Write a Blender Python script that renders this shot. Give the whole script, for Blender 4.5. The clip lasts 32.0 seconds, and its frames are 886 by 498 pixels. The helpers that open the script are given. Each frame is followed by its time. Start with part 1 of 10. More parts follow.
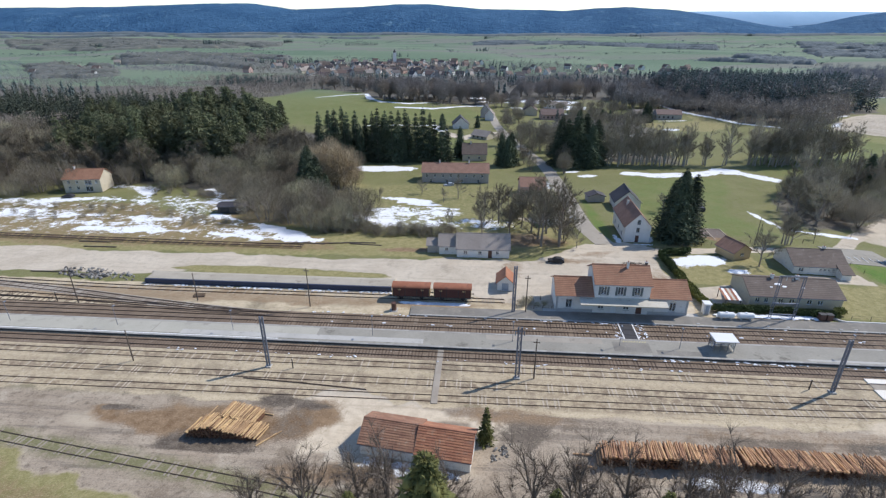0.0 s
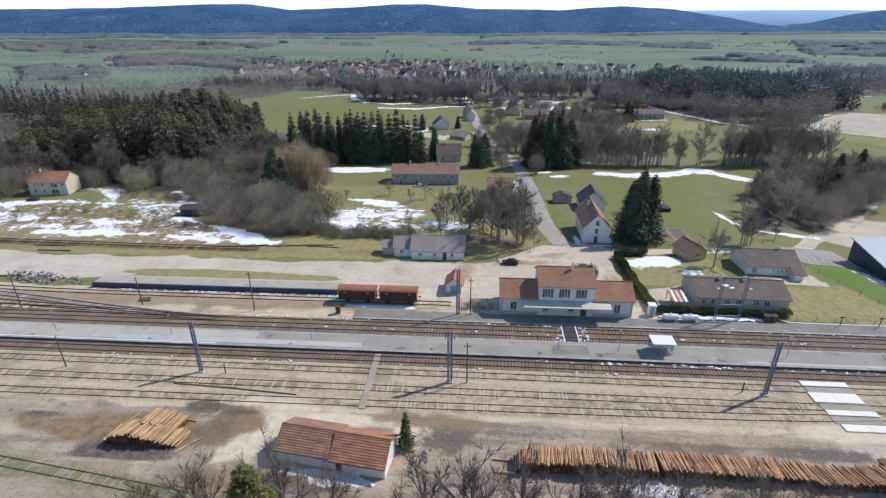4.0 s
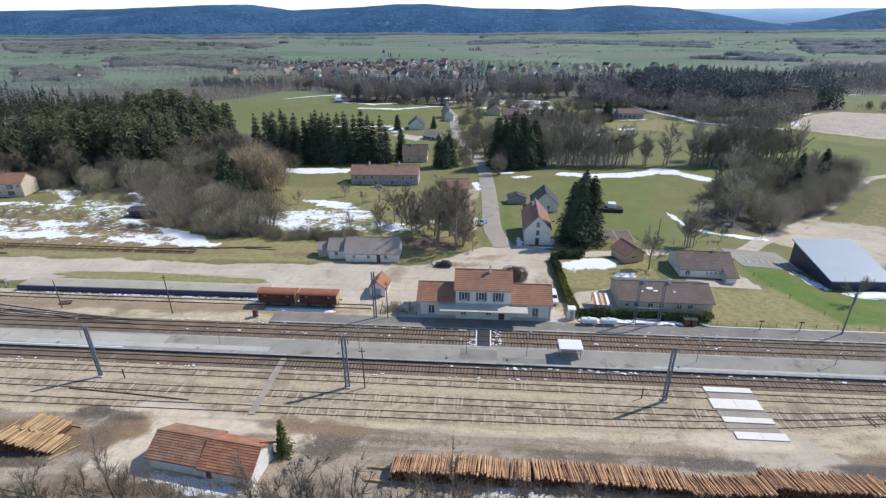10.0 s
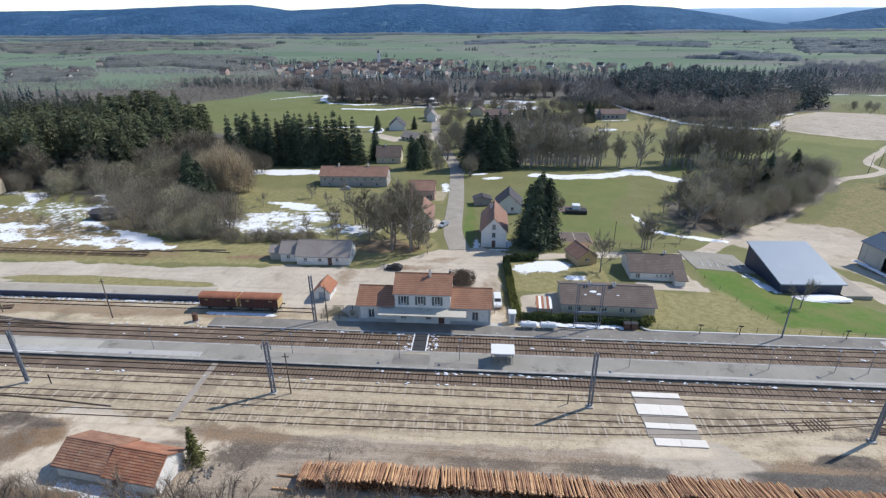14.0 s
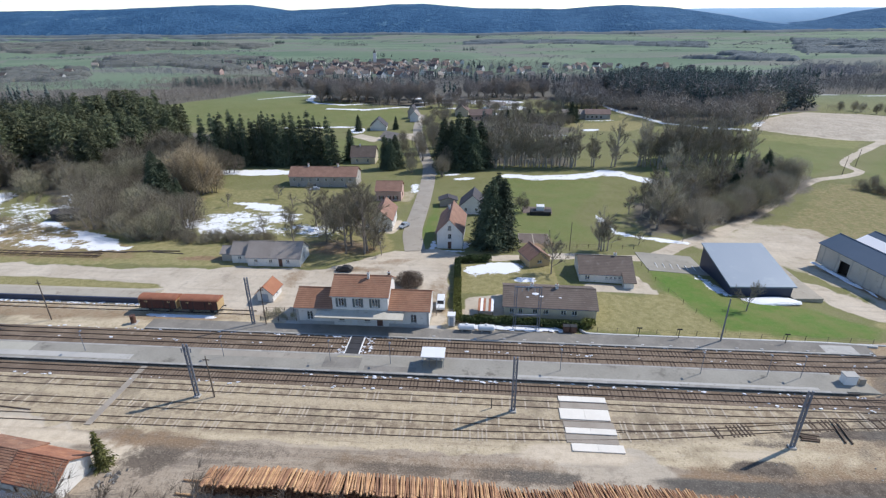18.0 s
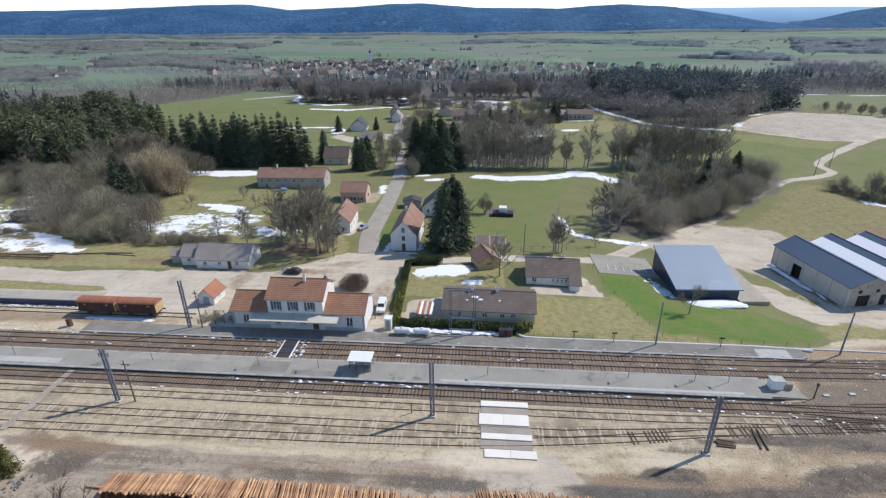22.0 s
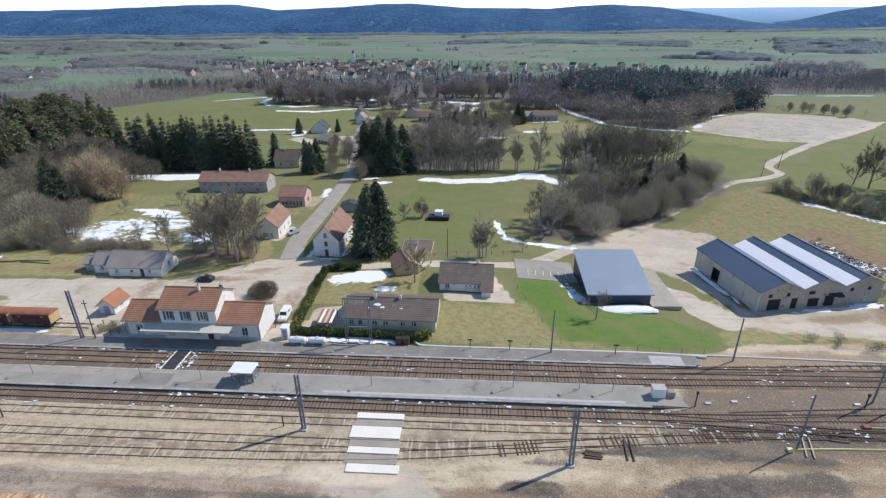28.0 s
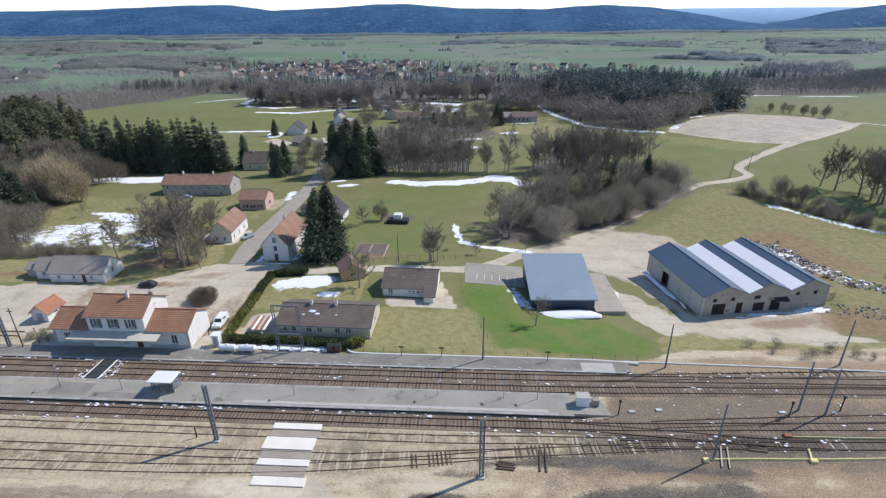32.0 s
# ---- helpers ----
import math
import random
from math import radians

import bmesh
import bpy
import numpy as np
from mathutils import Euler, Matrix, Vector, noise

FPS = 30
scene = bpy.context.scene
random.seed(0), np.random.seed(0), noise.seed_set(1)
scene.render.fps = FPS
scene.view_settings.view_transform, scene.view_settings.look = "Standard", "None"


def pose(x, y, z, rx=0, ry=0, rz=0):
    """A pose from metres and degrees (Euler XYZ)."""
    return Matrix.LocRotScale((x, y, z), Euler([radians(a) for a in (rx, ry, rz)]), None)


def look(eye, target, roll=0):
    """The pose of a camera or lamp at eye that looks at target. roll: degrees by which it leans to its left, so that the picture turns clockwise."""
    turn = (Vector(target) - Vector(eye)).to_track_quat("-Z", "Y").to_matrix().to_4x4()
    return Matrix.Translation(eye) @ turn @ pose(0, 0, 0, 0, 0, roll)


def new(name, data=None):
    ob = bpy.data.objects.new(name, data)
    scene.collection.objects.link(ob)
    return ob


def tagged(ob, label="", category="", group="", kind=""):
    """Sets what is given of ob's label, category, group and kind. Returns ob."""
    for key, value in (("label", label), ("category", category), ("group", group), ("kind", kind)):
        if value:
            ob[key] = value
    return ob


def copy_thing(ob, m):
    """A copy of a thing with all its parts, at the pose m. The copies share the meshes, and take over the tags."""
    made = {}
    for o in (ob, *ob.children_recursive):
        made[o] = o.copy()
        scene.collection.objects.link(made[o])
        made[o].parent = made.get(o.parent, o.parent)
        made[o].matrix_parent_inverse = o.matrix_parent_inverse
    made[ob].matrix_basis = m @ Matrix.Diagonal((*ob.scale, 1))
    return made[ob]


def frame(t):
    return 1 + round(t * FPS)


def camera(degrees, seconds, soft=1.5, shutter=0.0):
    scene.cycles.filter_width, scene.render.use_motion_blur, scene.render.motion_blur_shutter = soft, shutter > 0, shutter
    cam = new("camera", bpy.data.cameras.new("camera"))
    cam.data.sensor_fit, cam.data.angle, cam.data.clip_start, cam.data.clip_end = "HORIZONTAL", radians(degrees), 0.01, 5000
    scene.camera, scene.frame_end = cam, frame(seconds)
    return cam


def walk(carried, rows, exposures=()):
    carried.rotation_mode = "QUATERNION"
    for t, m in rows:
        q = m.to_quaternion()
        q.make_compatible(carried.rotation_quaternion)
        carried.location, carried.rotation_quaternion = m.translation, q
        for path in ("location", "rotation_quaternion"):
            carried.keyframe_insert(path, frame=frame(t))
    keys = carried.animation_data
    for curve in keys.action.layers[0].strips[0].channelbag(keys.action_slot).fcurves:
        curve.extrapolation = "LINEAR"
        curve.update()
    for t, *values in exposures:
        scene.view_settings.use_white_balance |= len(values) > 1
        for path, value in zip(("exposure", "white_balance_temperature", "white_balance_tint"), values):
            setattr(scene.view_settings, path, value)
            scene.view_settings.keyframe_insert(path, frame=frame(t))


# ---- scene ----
# camera and its flight
cam = camera(81.1, 32.0, soft=1.3)
METRES, EYE, TILT, LEAN, TURN = 99.0, 56.9, -24.0, 0.0, 4.3
ROWS = [
    (0.0, 0.0, 0.0, 0.0, 0.0, 0.0, -0.0),
    (0.5, 0.0153, 0.0009, 0.001, -0.09, -0.02, 0.03),
    (1.0, 0.0298, 0.0015, 0.002, -0.14, -0.02, 0.06),
    (1.5, 0.0439, 0.0023, 0.0028, -0.21, -0.03, 0.1),
    (2.0, 0.0585, 0.0031, 0.0039, -0.27, -0.03, 0.19),
    (2.5, 0.0729, 0.0039, 0.0045, -0.28, -0.03, 0.2),
    (3.0, 0.0874, 0.0049, 0.0048, -0.23, -0.01, 0.24),
    (3.5, 0.1019, 0.0062, 0.0047, -0.19, -0.0, 0.27),
    (5.5, 0.1608, 0.011, 0.0069, 0.09, -0.06, 0.25),
    (6.0, 0.1756, 0.0118, 0.0075, 0.1, -0.06, 0.28),
    (6.5, 0.1906, 0.0127, 0.0077, 0.16, -0.04, 0.29),
    (7.0, 0.2056, 0.0137, 0.0084, 0.19, -0.03, 0.28),
    (7.5, 0.2207, 0.0148, 0.0089, 0.2, -0.04, 0.3),
    (8.0, 0.2358, 0.016, 0.0093, 0.24, -0.03, 0.32),
    (8.5, 0.2512, 0.0172, 0.0094, 0.23, -0.03, 0.35),
    (9.0, 0.2666, 0.0184, 0.0093, 0.27, -0.03, 0.35),
    (9.5, 0.2823, 0.0193, 0.0099, 0.27, -0.03, 0.33),
    (10.0, 0.298, 0.0203, 0.0106, 0.3, -0.04, 0.33),
    (10.5, 0.3136, 0.0211, 0.0119, 0.28, -0.07, 0.34),
    (11.0, 0.3293, 0.0221, 0.0129, 0.27, -0.06, 0.37),
    (11.5, 0.345, 0.0233, 0.0134, 0.32, -0.06, 0.35),
    (12.0, 0.3608, 0.0243, 0.0146, 0.33, -0.07, 0.34),
    (12.5, 0.3755, 0.0252, 0.0154, 0.29, -0.07, 0.39),
    (13.0, 0.3913, 0.0265, 0.016, 0.31, -0.06, 0.42),
    (13.5, 0.407, 0.0275, 0.0165, 0.33, -0.07, 0.42),
    (14.0, 0.4227, 0.0289, 0.0172, 0.32, -0.05, 0.41),
    (14.5, 0.4393, 0.0305, 0.0166, 0.36, -0.02, 0.48),
    (16.5, 0.5025, 0.0364, 0.0169, 0.39, -0.03, 0.4),
    (17.0, 0.5183, 0.0375, 0.018, 0.39, -0.07, 0.39),
    (17.5, 0.534, 0.0386, 0.0187, 0.45, -0.06, 0.35),
    (18.0, 0.5502, 0.0396, 0.02, 0.46, -0.05, 0.34),
    (18.5, 0.5667, 0.0409, 0.0207, 0.5, -0.02, 0.36),
    (19.0, 0.5831, 0.0421, 0.0212, 0.49, -0.02, 0.36),
    (19.5, 0.5994, 0.0432, 0.0222, 0.5, -0.03, 0.36),
    (20.0, 0.6155, 0.0443, 0.0228, 0.57, -0.04, 0.36),
    (20.5, 0.6317, 0.0454, 0.0233, 0.58, -0.04, 0.36),
    (21.0, 0.6479, 0.0464, 0.0241, 0.62, -0.03, 0.33),
    (21.5, 0.6643, 0.0473, 0.0249, 0.62, -0.05, 0.34),
    (22.0, 0.6803, 0.0478, 0.0257, 0.55, -0.09, 0.34),
    (22.5, 0.6958, 0.0484, 0.0273, 0.51, -0.1, 0.32),
    (23.0, 0.7118, 0.049, 0.0287, 0.5, -0.07, 0.29),
    (23.5, 0.7276, 0.0502, 0.0293, 0.51, -0.06, 0.32),
    (24.0, 0.7434, 0.0515, 0.0297, 0.5, -0.05, 0.35),
    (24.5, 0.7595, 0.0529, 0.0298, 0.49, 0.01, 0.37),
    (25.0, 0.7757, 0.0543, 0.0303, 0.42, -0.06, 0.43),
    (25.5, 0.7912, 0.0554, 0.0316, 0.25, -0.06, 0.45),
    (27.5, 0.8543, 0.062, 0.0373, -0.23, -0.13, 0.68),
    (28.0, 0.8699, 0.0637, 0.038, -0.27, -0.09, 0.7),
    (28.5, 0.8852, 0.0661, 0.0386, -0.37, -0.12, 0.76),
    (29.0, 0.9007, 0.0684, 0.0392, -0.44, -0.1, 0.82),
    (29.5, 0.9167, 0.0702, 0.0402, -0.52, -0.08, 0.83),
    (30.0, 0.9324, 0.0717, 0.0416, -0.6, -0.11, 0.87),
    (30.5, 0.9484, 0.0732, 0.0428, -0.62, -0.12, 0.9),
    (31.0, 0.9639, 0.0746, 0.0441, -0.6, -0.12, 0.88),
    (31.5, 0.9794, 0.0757, 0.0451, -0.59, -0.09, 0.86),
    (32.0, 0.9953, 0.0767, 0.0467, -0.59, -0.06, 0.86),
]
walk(cam, [(t, pose(0, 0, EYE, TILT, LEAN, TURN) @ pose(METRES * x, METRES * y, METRES * z, 90 + pitch, roll, yaw)) for t, x, y, z, yaw, pitch, roll in ROWS],
     exposures=[(0.0, 0.32, 6300, 11), (32.0, 0.32, 6300, 11)])

# ---- world, sun, exposure ----
SUN_AZ = math.atan2(8.9, 4.75)          # clockwise from +y
SUN_EL = radians(45.5)
world = bpy.data.worlds.new("world")
scene.world = world
world.use_nodes = True
wn = world.node_tree
sky = wn.nodes.new("ShaderNodeTexSky")
sky.sky_type = "NISHITA"
sky.sun_disc = False
sky.sun_elevation = SUN_EL
sky.sun_rotation = SUN_AZ
sky.altitude = 1200
sky.air_density = 1.0
sky.dust_density = 0.05
sky.ozone_density = 2.8
wn.nodes["Background"].inputs[1].default_value = 0.138
wn.links.new(sky.outputs[0], wn.nodes["Background"].inputs[0])
sun = new("sun", bpy.data.lights.new("sun", "SUN"))
sun.data.energy = 3.4
sun.data.angle = radians(0.53)
sun.data.color = (1.0, 0.94, 0.855)
sd = Vector((math.sin(SUN_AZ) * math.cos(SUN_EL), math.cos(SUN_AZ) * math.cos(SUN_EL), math.sin(SUN_EL)))
sun.matrix_world = look(sd * 500, (0, 0, 0))


# ---- materials ----
def nd(nt, kind, **kw):
    n = nt.nodes.new(kind)
    for k, v in kw.items():
        n.inputs[k].default_value = v
    return n


def mixc(nt, fac, a, b):
    """Mix two colours; each of fac, a, b is a socket or a value."""
    m = nt.nodes.new("ShaderNodeMix")
    m.data_type = "RGBA"
    for idx, v in ((0, fac), (6, a), (7, b)):
        if isinstance(v, bpy.types.NodeSocket):
            nt.links.new(v, m.inputs[idx])
        else:
            m.inputs[idx].default_value = v if idx == 0 else (*v, 1.0)
    return m.outputs[2]


def math1(nt, op, a, b=0.0, clamp=False):
    m = nt.nodes.new("ShaderNodeMath")
    m.operation = op
    m.use_clamp = clamp
    for idx, v in ((0, a), (1, b)):
        if isinstance(v, bpy.types.NodeSocket):
            nt.links.new(v, m.inputs[idx])
        else:
            m.inputs[idx].default_value = v
    return m.outputs[0]


def noise_out(nt, vec, scale, detail=4.0, rough=0.55):
    n = nd(nt, "ShaderNodeTexNoise", Scale=scale, Detail=detail, Roughness=rough)
    nt.links.new(vec, n.inputs["Vector"])
    return n.outputs["Fac"]


def step_out(nt, val, lo, hi):
    r = nt.nodes.new("ShaderNodeMapRange")
    r.interpolation_type = "SMOOTHSTEP"
    r.inputs["From Min"].default_value = lo
    r.inputs["From Max"].default_value = hi
    nt.links.new(val, r.inputs["Value"])
    return r.outputs["Result"]


def mat(name, c1, c2, coarse=0.5, fine=6.0, rough=0.85, bump=0.3, metal=0.0, rnd=0.0, c3=None, wave=None, spec=0.4, dist=0.02, island=0.0, trans=0.0):
    """Two-scale mottled surface: c1 to c2 over coarse stains and fine grain, c3 as sparse wear."""
    m = bpy.data.materials.new(name)
    m.use_nodes = True
    nt = m.node_tree
    bs = nt.nodes["Principled BSDF"]
    tc = nt.nodes.new("ShaderNodeTexCoord")
    vec = tc.outputs["Object"]
    a = noise_out(nt, vec, coarse)
    b = noise_out(nt, vec, fine, 5.0, 0.65)
    f = math1(nt, "ADD", math1(nt, "MULTIPLY", step_out(nt, a, 0.3, 0.7), 0.6), math1(nt, "MULTIPLY", step_out(nt, b, 0.3, 0.7), 0.4))
    col = mixc(nt, f, c1, c2)
    if c3:
        col = mixc(nt, step_out(nt, noise_out(nt, vec, coarse * 2.3, 6.0, 0.7), 0.56, 0.68), col, c3)
    height = b
    if wave:
        axis, per, amount = wave
        w = nd(nt, "ShaderNodeTexWave", Scale=0.314 / per, Distortion=0.6, Detail=2.0)
        w.inputs["Detail Scale"].default_value = 3.0
        w.bands_direction = axis
        nt.links.new(vec, w.inputs["Vector"])
        dark = tuple(v * 0.55 for v in c1)
        col = mixc(nt, math1(nt, "MULTIPLY", step_out(nt, w.outputs["Fac"], 0.35, 0.05), amount), col, dark)
        height = math1(nt, "ADD", math1(nt, "MULTIPLY", b, 0.4), w.outputs["Fac"])
    if rnd or island:
        if island:
            g = nt.nodes.new("ShaderNodeNewGeometry").outputs["Random Per Island"]
        else:
            g = nt.nodes.new("ShaderNodeObjectInfo").outputs["Random"]
        hs = nt.nodes.new("ShaderNodeHueSaturation")
        k = rnd or island
        nt.links.new(math1(nt, "ADD", math1(nt, "MULTIPLY", g, 2 * k), 1 - k), hs.inputs["Value"])
        nt.links.new(math1(nt, "ADD", math1(nt, "MULTIPLY", g, 0.05 * k), 0.5 - 0.025 * k), hs.inputs["Hue"])
        nt.links.new(col, hs.inputs["Color"])
        col = hs.outputs["Color"]
    nt.links.new(col, bs.inputs["Base Color"])
    rr = math1(nt, "ADD", math1(nt, "MULTIPLY", b, 0.25), rough - 0.12, True)
    nt.links.new(rr, bs.inputs["Roughness"])
    bs.inputs["Metallic"].default_value = metal
    bs.inputs["Specular IOR Level"].default_value = spec
    bs.inputs["Transmission Weight"].default_value = trans
    if bump:
        bp = nd(nt, "ShaderNodeBump", Strength=bump, Distance=dist)
        nt.links.new(height, bp.inputs["Height"])
        nt.links.new(bp.outputs["Normal"], bs.inputs["Normal"])
    return m


M = {}
M["asphalt"] = mat("asphalt", (0.258, 0.242, 0.206), (0.365, 0.344, 0.295), 0.12, 3.0, 0.92, 0.25, c3=(0.19, 0.176, 0.148), spec=0.15)
M["pale_asphalt"] = mat("light_asphalt", (0.37, 0.35, 0.292), (0.48, 0.455, 0.385), 0.1, 3.0, 0.92, 0.2, c3=(0.3, 0.285, 0.245), spec=0.15)
M["road"] = mat("road_asphalt", (0.3, 0.268, 0.222), (0.39, 0.352, 0.295), 0.2, 4.0, 0.9, 0.2, c3=(0.245, 0.218, 0.182))
M["dark_asphalt"] = mat("dark_rubber_mat", (0.035, 0.035, 0.04), (0.06, 0.06, 0.065), 0.5, 5.0, 0.8, 0.2)
M["kerb"] = mat("kerb_stone", (0.5, 0.49, 0.46), (0.62, 0.6, 0.56), 0.6, 5.0, 0.85, 0.3, rnd=0.12)
M["white_edge"] = mat("white_edge_paint_snow", (0.7, 0.7, 0.68), (0.8, 0.8, 0.78), 0.6, 5.0, 0.7, 0.1)
M["concrete"] = mat("concrete", (0.4, 0.385, 0.35), (0.5, 0.48, 0.44), 0.4, 5.0, 0.9, 0.3, c3=(0.3, 0.28, 0.25))
M["pale_slab"] = mat("pale_crossing_board", (0.74, 0.69, 0.6), (0.82, 0.77, 0.68), 0.5, 4.0, 0.8, 0.2, rnd=0.03)
M["grey_slab"] = mat("grey_crossing_board", (0.25, 0.218, 0.178), (0.34, 0.3, 0.248), 0.7, 6.0, 0.85, 0.3)
M["rail"] = mat("rail_steel", (0.04, 0.03, 0.025), (0.075, 0.052, 0.04), 1.0, 8.0, 0.6, 0.2, metal=0.3)
M["rail_rusty"] = mat("rusty_siding_rail", (0.085, 0.06, 0.044), (0.14, 0.1, 0.07), 1.0, 8.0, 0.8, 0.2)
M["ballast_dark"] = mat("ballast_rusty", (0.13, 0.094, 0.065), (0.29, 0.222, 0.16), 0.25, 4.0, 0.95, 0.9, dist=0.08, c3=(0.33, 0.27, 0.21))
M["ballast_pale"] = mat("ballast_pale", (0.3, 0.26, 0.21), (0.4, 0.35, 0.29), 0.3, 5.0, 0.95, 0.8, dist=0.06)
M["sleeper_wood"] = mat("sleeper_wood", (0.08, 0.055, 0.038), (0.15, 0.105, 0.074), 0.8, 8.0, 0.9, 0.4, rnd=0.45)
M["sleeper_pale"] = mat("sleeper_weathered", (0.28, 0.235, 0.185), (0.4, 0.345, 0.28), 0.8, 8.0, 0.9, 0.4, rnd=0.3)
M["sleeper_buried"] = mat("sleeper_half_buried", (0.37, 0.31, 0.232), (0.5, 0.425, 0.325), 0.8, 8.0, 0.9, 0.4, rnd=0.25)
M["edge_stone"] = mat("platform_edge_stone", (0.3, 0.285, 0.26), (0.42, 0.4, 0.365), 0.8, 6.0, 0.9, 0.3, rnd=0.15)
# Dark stone; on the platform foot walls the edge's shade is put into it.
M["dark_stone"] = mat("dark_stone_wall", (0.07, 0.062, 0.055), (0.13, 0.115, 0.1), 0.8, 6.0, 0.95, 0.5)
M["twig_bush"] = mat("twigs_dark_brown", (0.125, 0.097, 0.074), (0.195, 0.155, 0.12), 0.5, 4.0, 0.95, 0.0)
M["stained_wall"] = mat("stained_concrete_wall", (0.3, 0.27, 0.23), (0.42, 0.385, 0.33), 0.22, 2.5, 0.92, 0.3, c3=(0.13, 0.1, 0.075))
M["galv"] = mat("mast_steel", (0.15, 0.168, 0.21), (0.22, 0.245, 0.29), 0.8, 8.0, 0.55, 0.1, metal=0.4)
M["pole_wood"] = mat("pole_wood", (0.09, 0.07, 0.055), (0.15, 0.12, 0.095), 0.8, 8.0, 0.85, 0.3)
M["tile"] = mat("clay_roof_tiles", (0.265, 0.132, 0.08), (0.4, 0.212, 0.13), 0.45, 3.0, 0.85, 0.6, c3=(0.31, 0.2, 0.125), wave=("Z", 0.22, 0.5), dist=0.04)
M["tile_old"] = mat("old_clay_tiles", (0.23, 0.12, 0.078), (0.37, 0.205, 0.13), 0.5, 4.0, 0.9, 0.5, c3=(0.34, 0.24, 0.175), rnd=0.14, dist=0.03)
M["tile_warm"] = mat("mended_clay_tiles", (0.3, 0.13, 0.075), (0.45, 0.215, 0.125), 0.5, 4.0, 0.9, 0.5, c3=(0.36, 0.22, 0.15), rnd=0.14, dist=0.03)
M["tile_orange"] = mat("orange_roof_tiles", (0.34, 0.145, 0.08), (0.43, 0.2, 0.115), 0.4, 3.0, 0.85, 0.5, wave=("Z", 0.22, 0.35), dist=0.04)
M["tile_brown"] = mat("brown_roof_tiles", (0.13, 0.1, 0.082), (0.185, 0.145, 0.12), 0.35, 3.0, 0.85, 0.5, wave=("Z", 0.2, 0.4), c3=(0.22, 0.185, 0.16), dist=0.03)
M["roof_dull"] = mat("dull_red_tiles", (0.15, 0.105, 0.09), (0.2, 0.145, 0.125), 0.35, 3.0, 0.85, 0.4)
M["asphalt_old"] = mat("old_platform_asphalt", (0.19, 0.176, 0.154), (0.29, 0.27, 0.236), 0.25, 4.0, 0.92, 0.4, c3=(0.33, 0.3, 0.25), spec=0.15)
M["slate"] = mat("dark_slate", (0.05, 0.045, 0.05), (0.085, 0.075, 0.08), 0.4, 3.0, 0.7, 0.4, wave=("Z", 0.2, 0.3), dist=0.02)
M["fibro"] = mat("fibre_cement_roof", (0.28, 0.24, 0.208), (0.37, 0.325, 0.285), 0.25, 3.0, 0.9, 0.4, wave=("X", 0.18, 0.3), c3=(0.23, 0.2, 0.17), dist=0.03)
M["tile_pale"] = mat("faded_roof_tiles", (0.25, 0.14, 0.1), (0.36, 0.215, 0.155), 0.4, 3.0, 0.85, 0.5, wave=("Z", 0.22, 0.4), c3=(0.2, 0.125, 0.095), dist=0.04)
M["white_wall"] = mat("white_render", (0.66, 0.64, 0.6), (0.78, 0.76, 0.72), 0.4, 5.0, 0.9, 0.15, c3=(0.58, 0.55, 0.5))
M["cream_wall"] = mat("cream_render", (0.5, 0.44, 0.33), (0.6, 0.53, 0.41), 0.4, 5.0, 0.9, 0.15, c3=(0.46, 0.4, 0.3))
M["yellow_wall"] = mat("ochre_render", (0.52, 0.38, 0.2), (0.6, 0.45, 0.26), 0.4, 5.0, 0.9, 0.15)
M["grey_wall"] = mat("grey_render", (0.36, 0.33, 0.3), (0.46, 0.43, 0.39), 0.3, 5.0, 0.9, 0.2, c3=(0.28, 0.25, 0.22))
M["pink_wall"] = mat("pink_render", (0.5, 0.33, 0.28), (0.6, 0.42, 0.36), 0.4, 5.0, 0.9, 0.15)
M["stone_trim"] = mat("grey_stone_trim", (0.38, 0.37, 0.36), (0.48, 0.47, 0.45), 0.7, 6.0, 0.85, 0.3)
M["shutter"] = mat("grey_green_shutter", (0.1, 0.12, 0.12), (0.15, 0.17, 0.17), 0.8, 8.0, 0.7, 0.2)
M["frame_white"] = mat("white_joinery", (0.7, 0.7, 0.68), (0.78, 0.78, 0.76), 0.8, 8.0, 0.6, 0.05)
M["door_brown"] = mat("brown_door", (0.1, 0.05, 0.035), (0.16, 0.085, 0.06), 0.8, 8.0, 0.6, 0.1)
M["door_grey"] = mat("grey_blue_door", (0.28, 0.32, 0.37), (0.36, 0.4, 0.45), 0.8, 8.0, 0.6, 0.1)
# Near-black colour for sheets in openings: the darkness of unlit interiors is painted.
M["opening_shade"] = mat("interior_shade_colour", (0.02, 0.018, 0.016), (0.035, 0.03, 0.028), 0.8, 8.0, 0.9, 0.0)
M["glass"] = mat("window_glass", (0.6, 0.66, 0.7), (0.65, 0.7, 0.74), 0.3, 1.0, 0.13, 0.0, trans=0.85, spec=0.5)
M["canopy"] = mat("canopy_sheet", (0.5, 0.465, 0.385), (0.6, 0.56, 0.47), 0.4, 5.0, 0.8, 0.2, c3=(0.4, 0.365, 0.3))
M["metal_blue"] = mat("blue_grey_sheet_roof", (0.066, 0.1, 0.145), (0.09, 0.125, 0.175), 0.1, 2.0, 0.5, 0.25, metal=0.1)
M["metal_grey"] = mat("pale_blue_sheet_roof", (0.215, 0.265, 0.325), (0.245, 0.295, 0.355), 0.1, 2.0, 0.55, 0.1, metal=0.1, c3=(0.26, 0.31, 0.365))
M["sheet_white"] = mat("translucent_white_sheet", (0.9, 0.88, 0.87), (0.94, 0.92, 0.91), 0.2, 2.0, 0.5, 0.2)
M["pale_panel"] = mat("pale_concrete_panels", (0.48, 0.445, 0.385), (0.58, 0.54, 0.47), 0.3, 4.0, 0.9, 0.2, c3=(0.4, 0.365, 0.31))
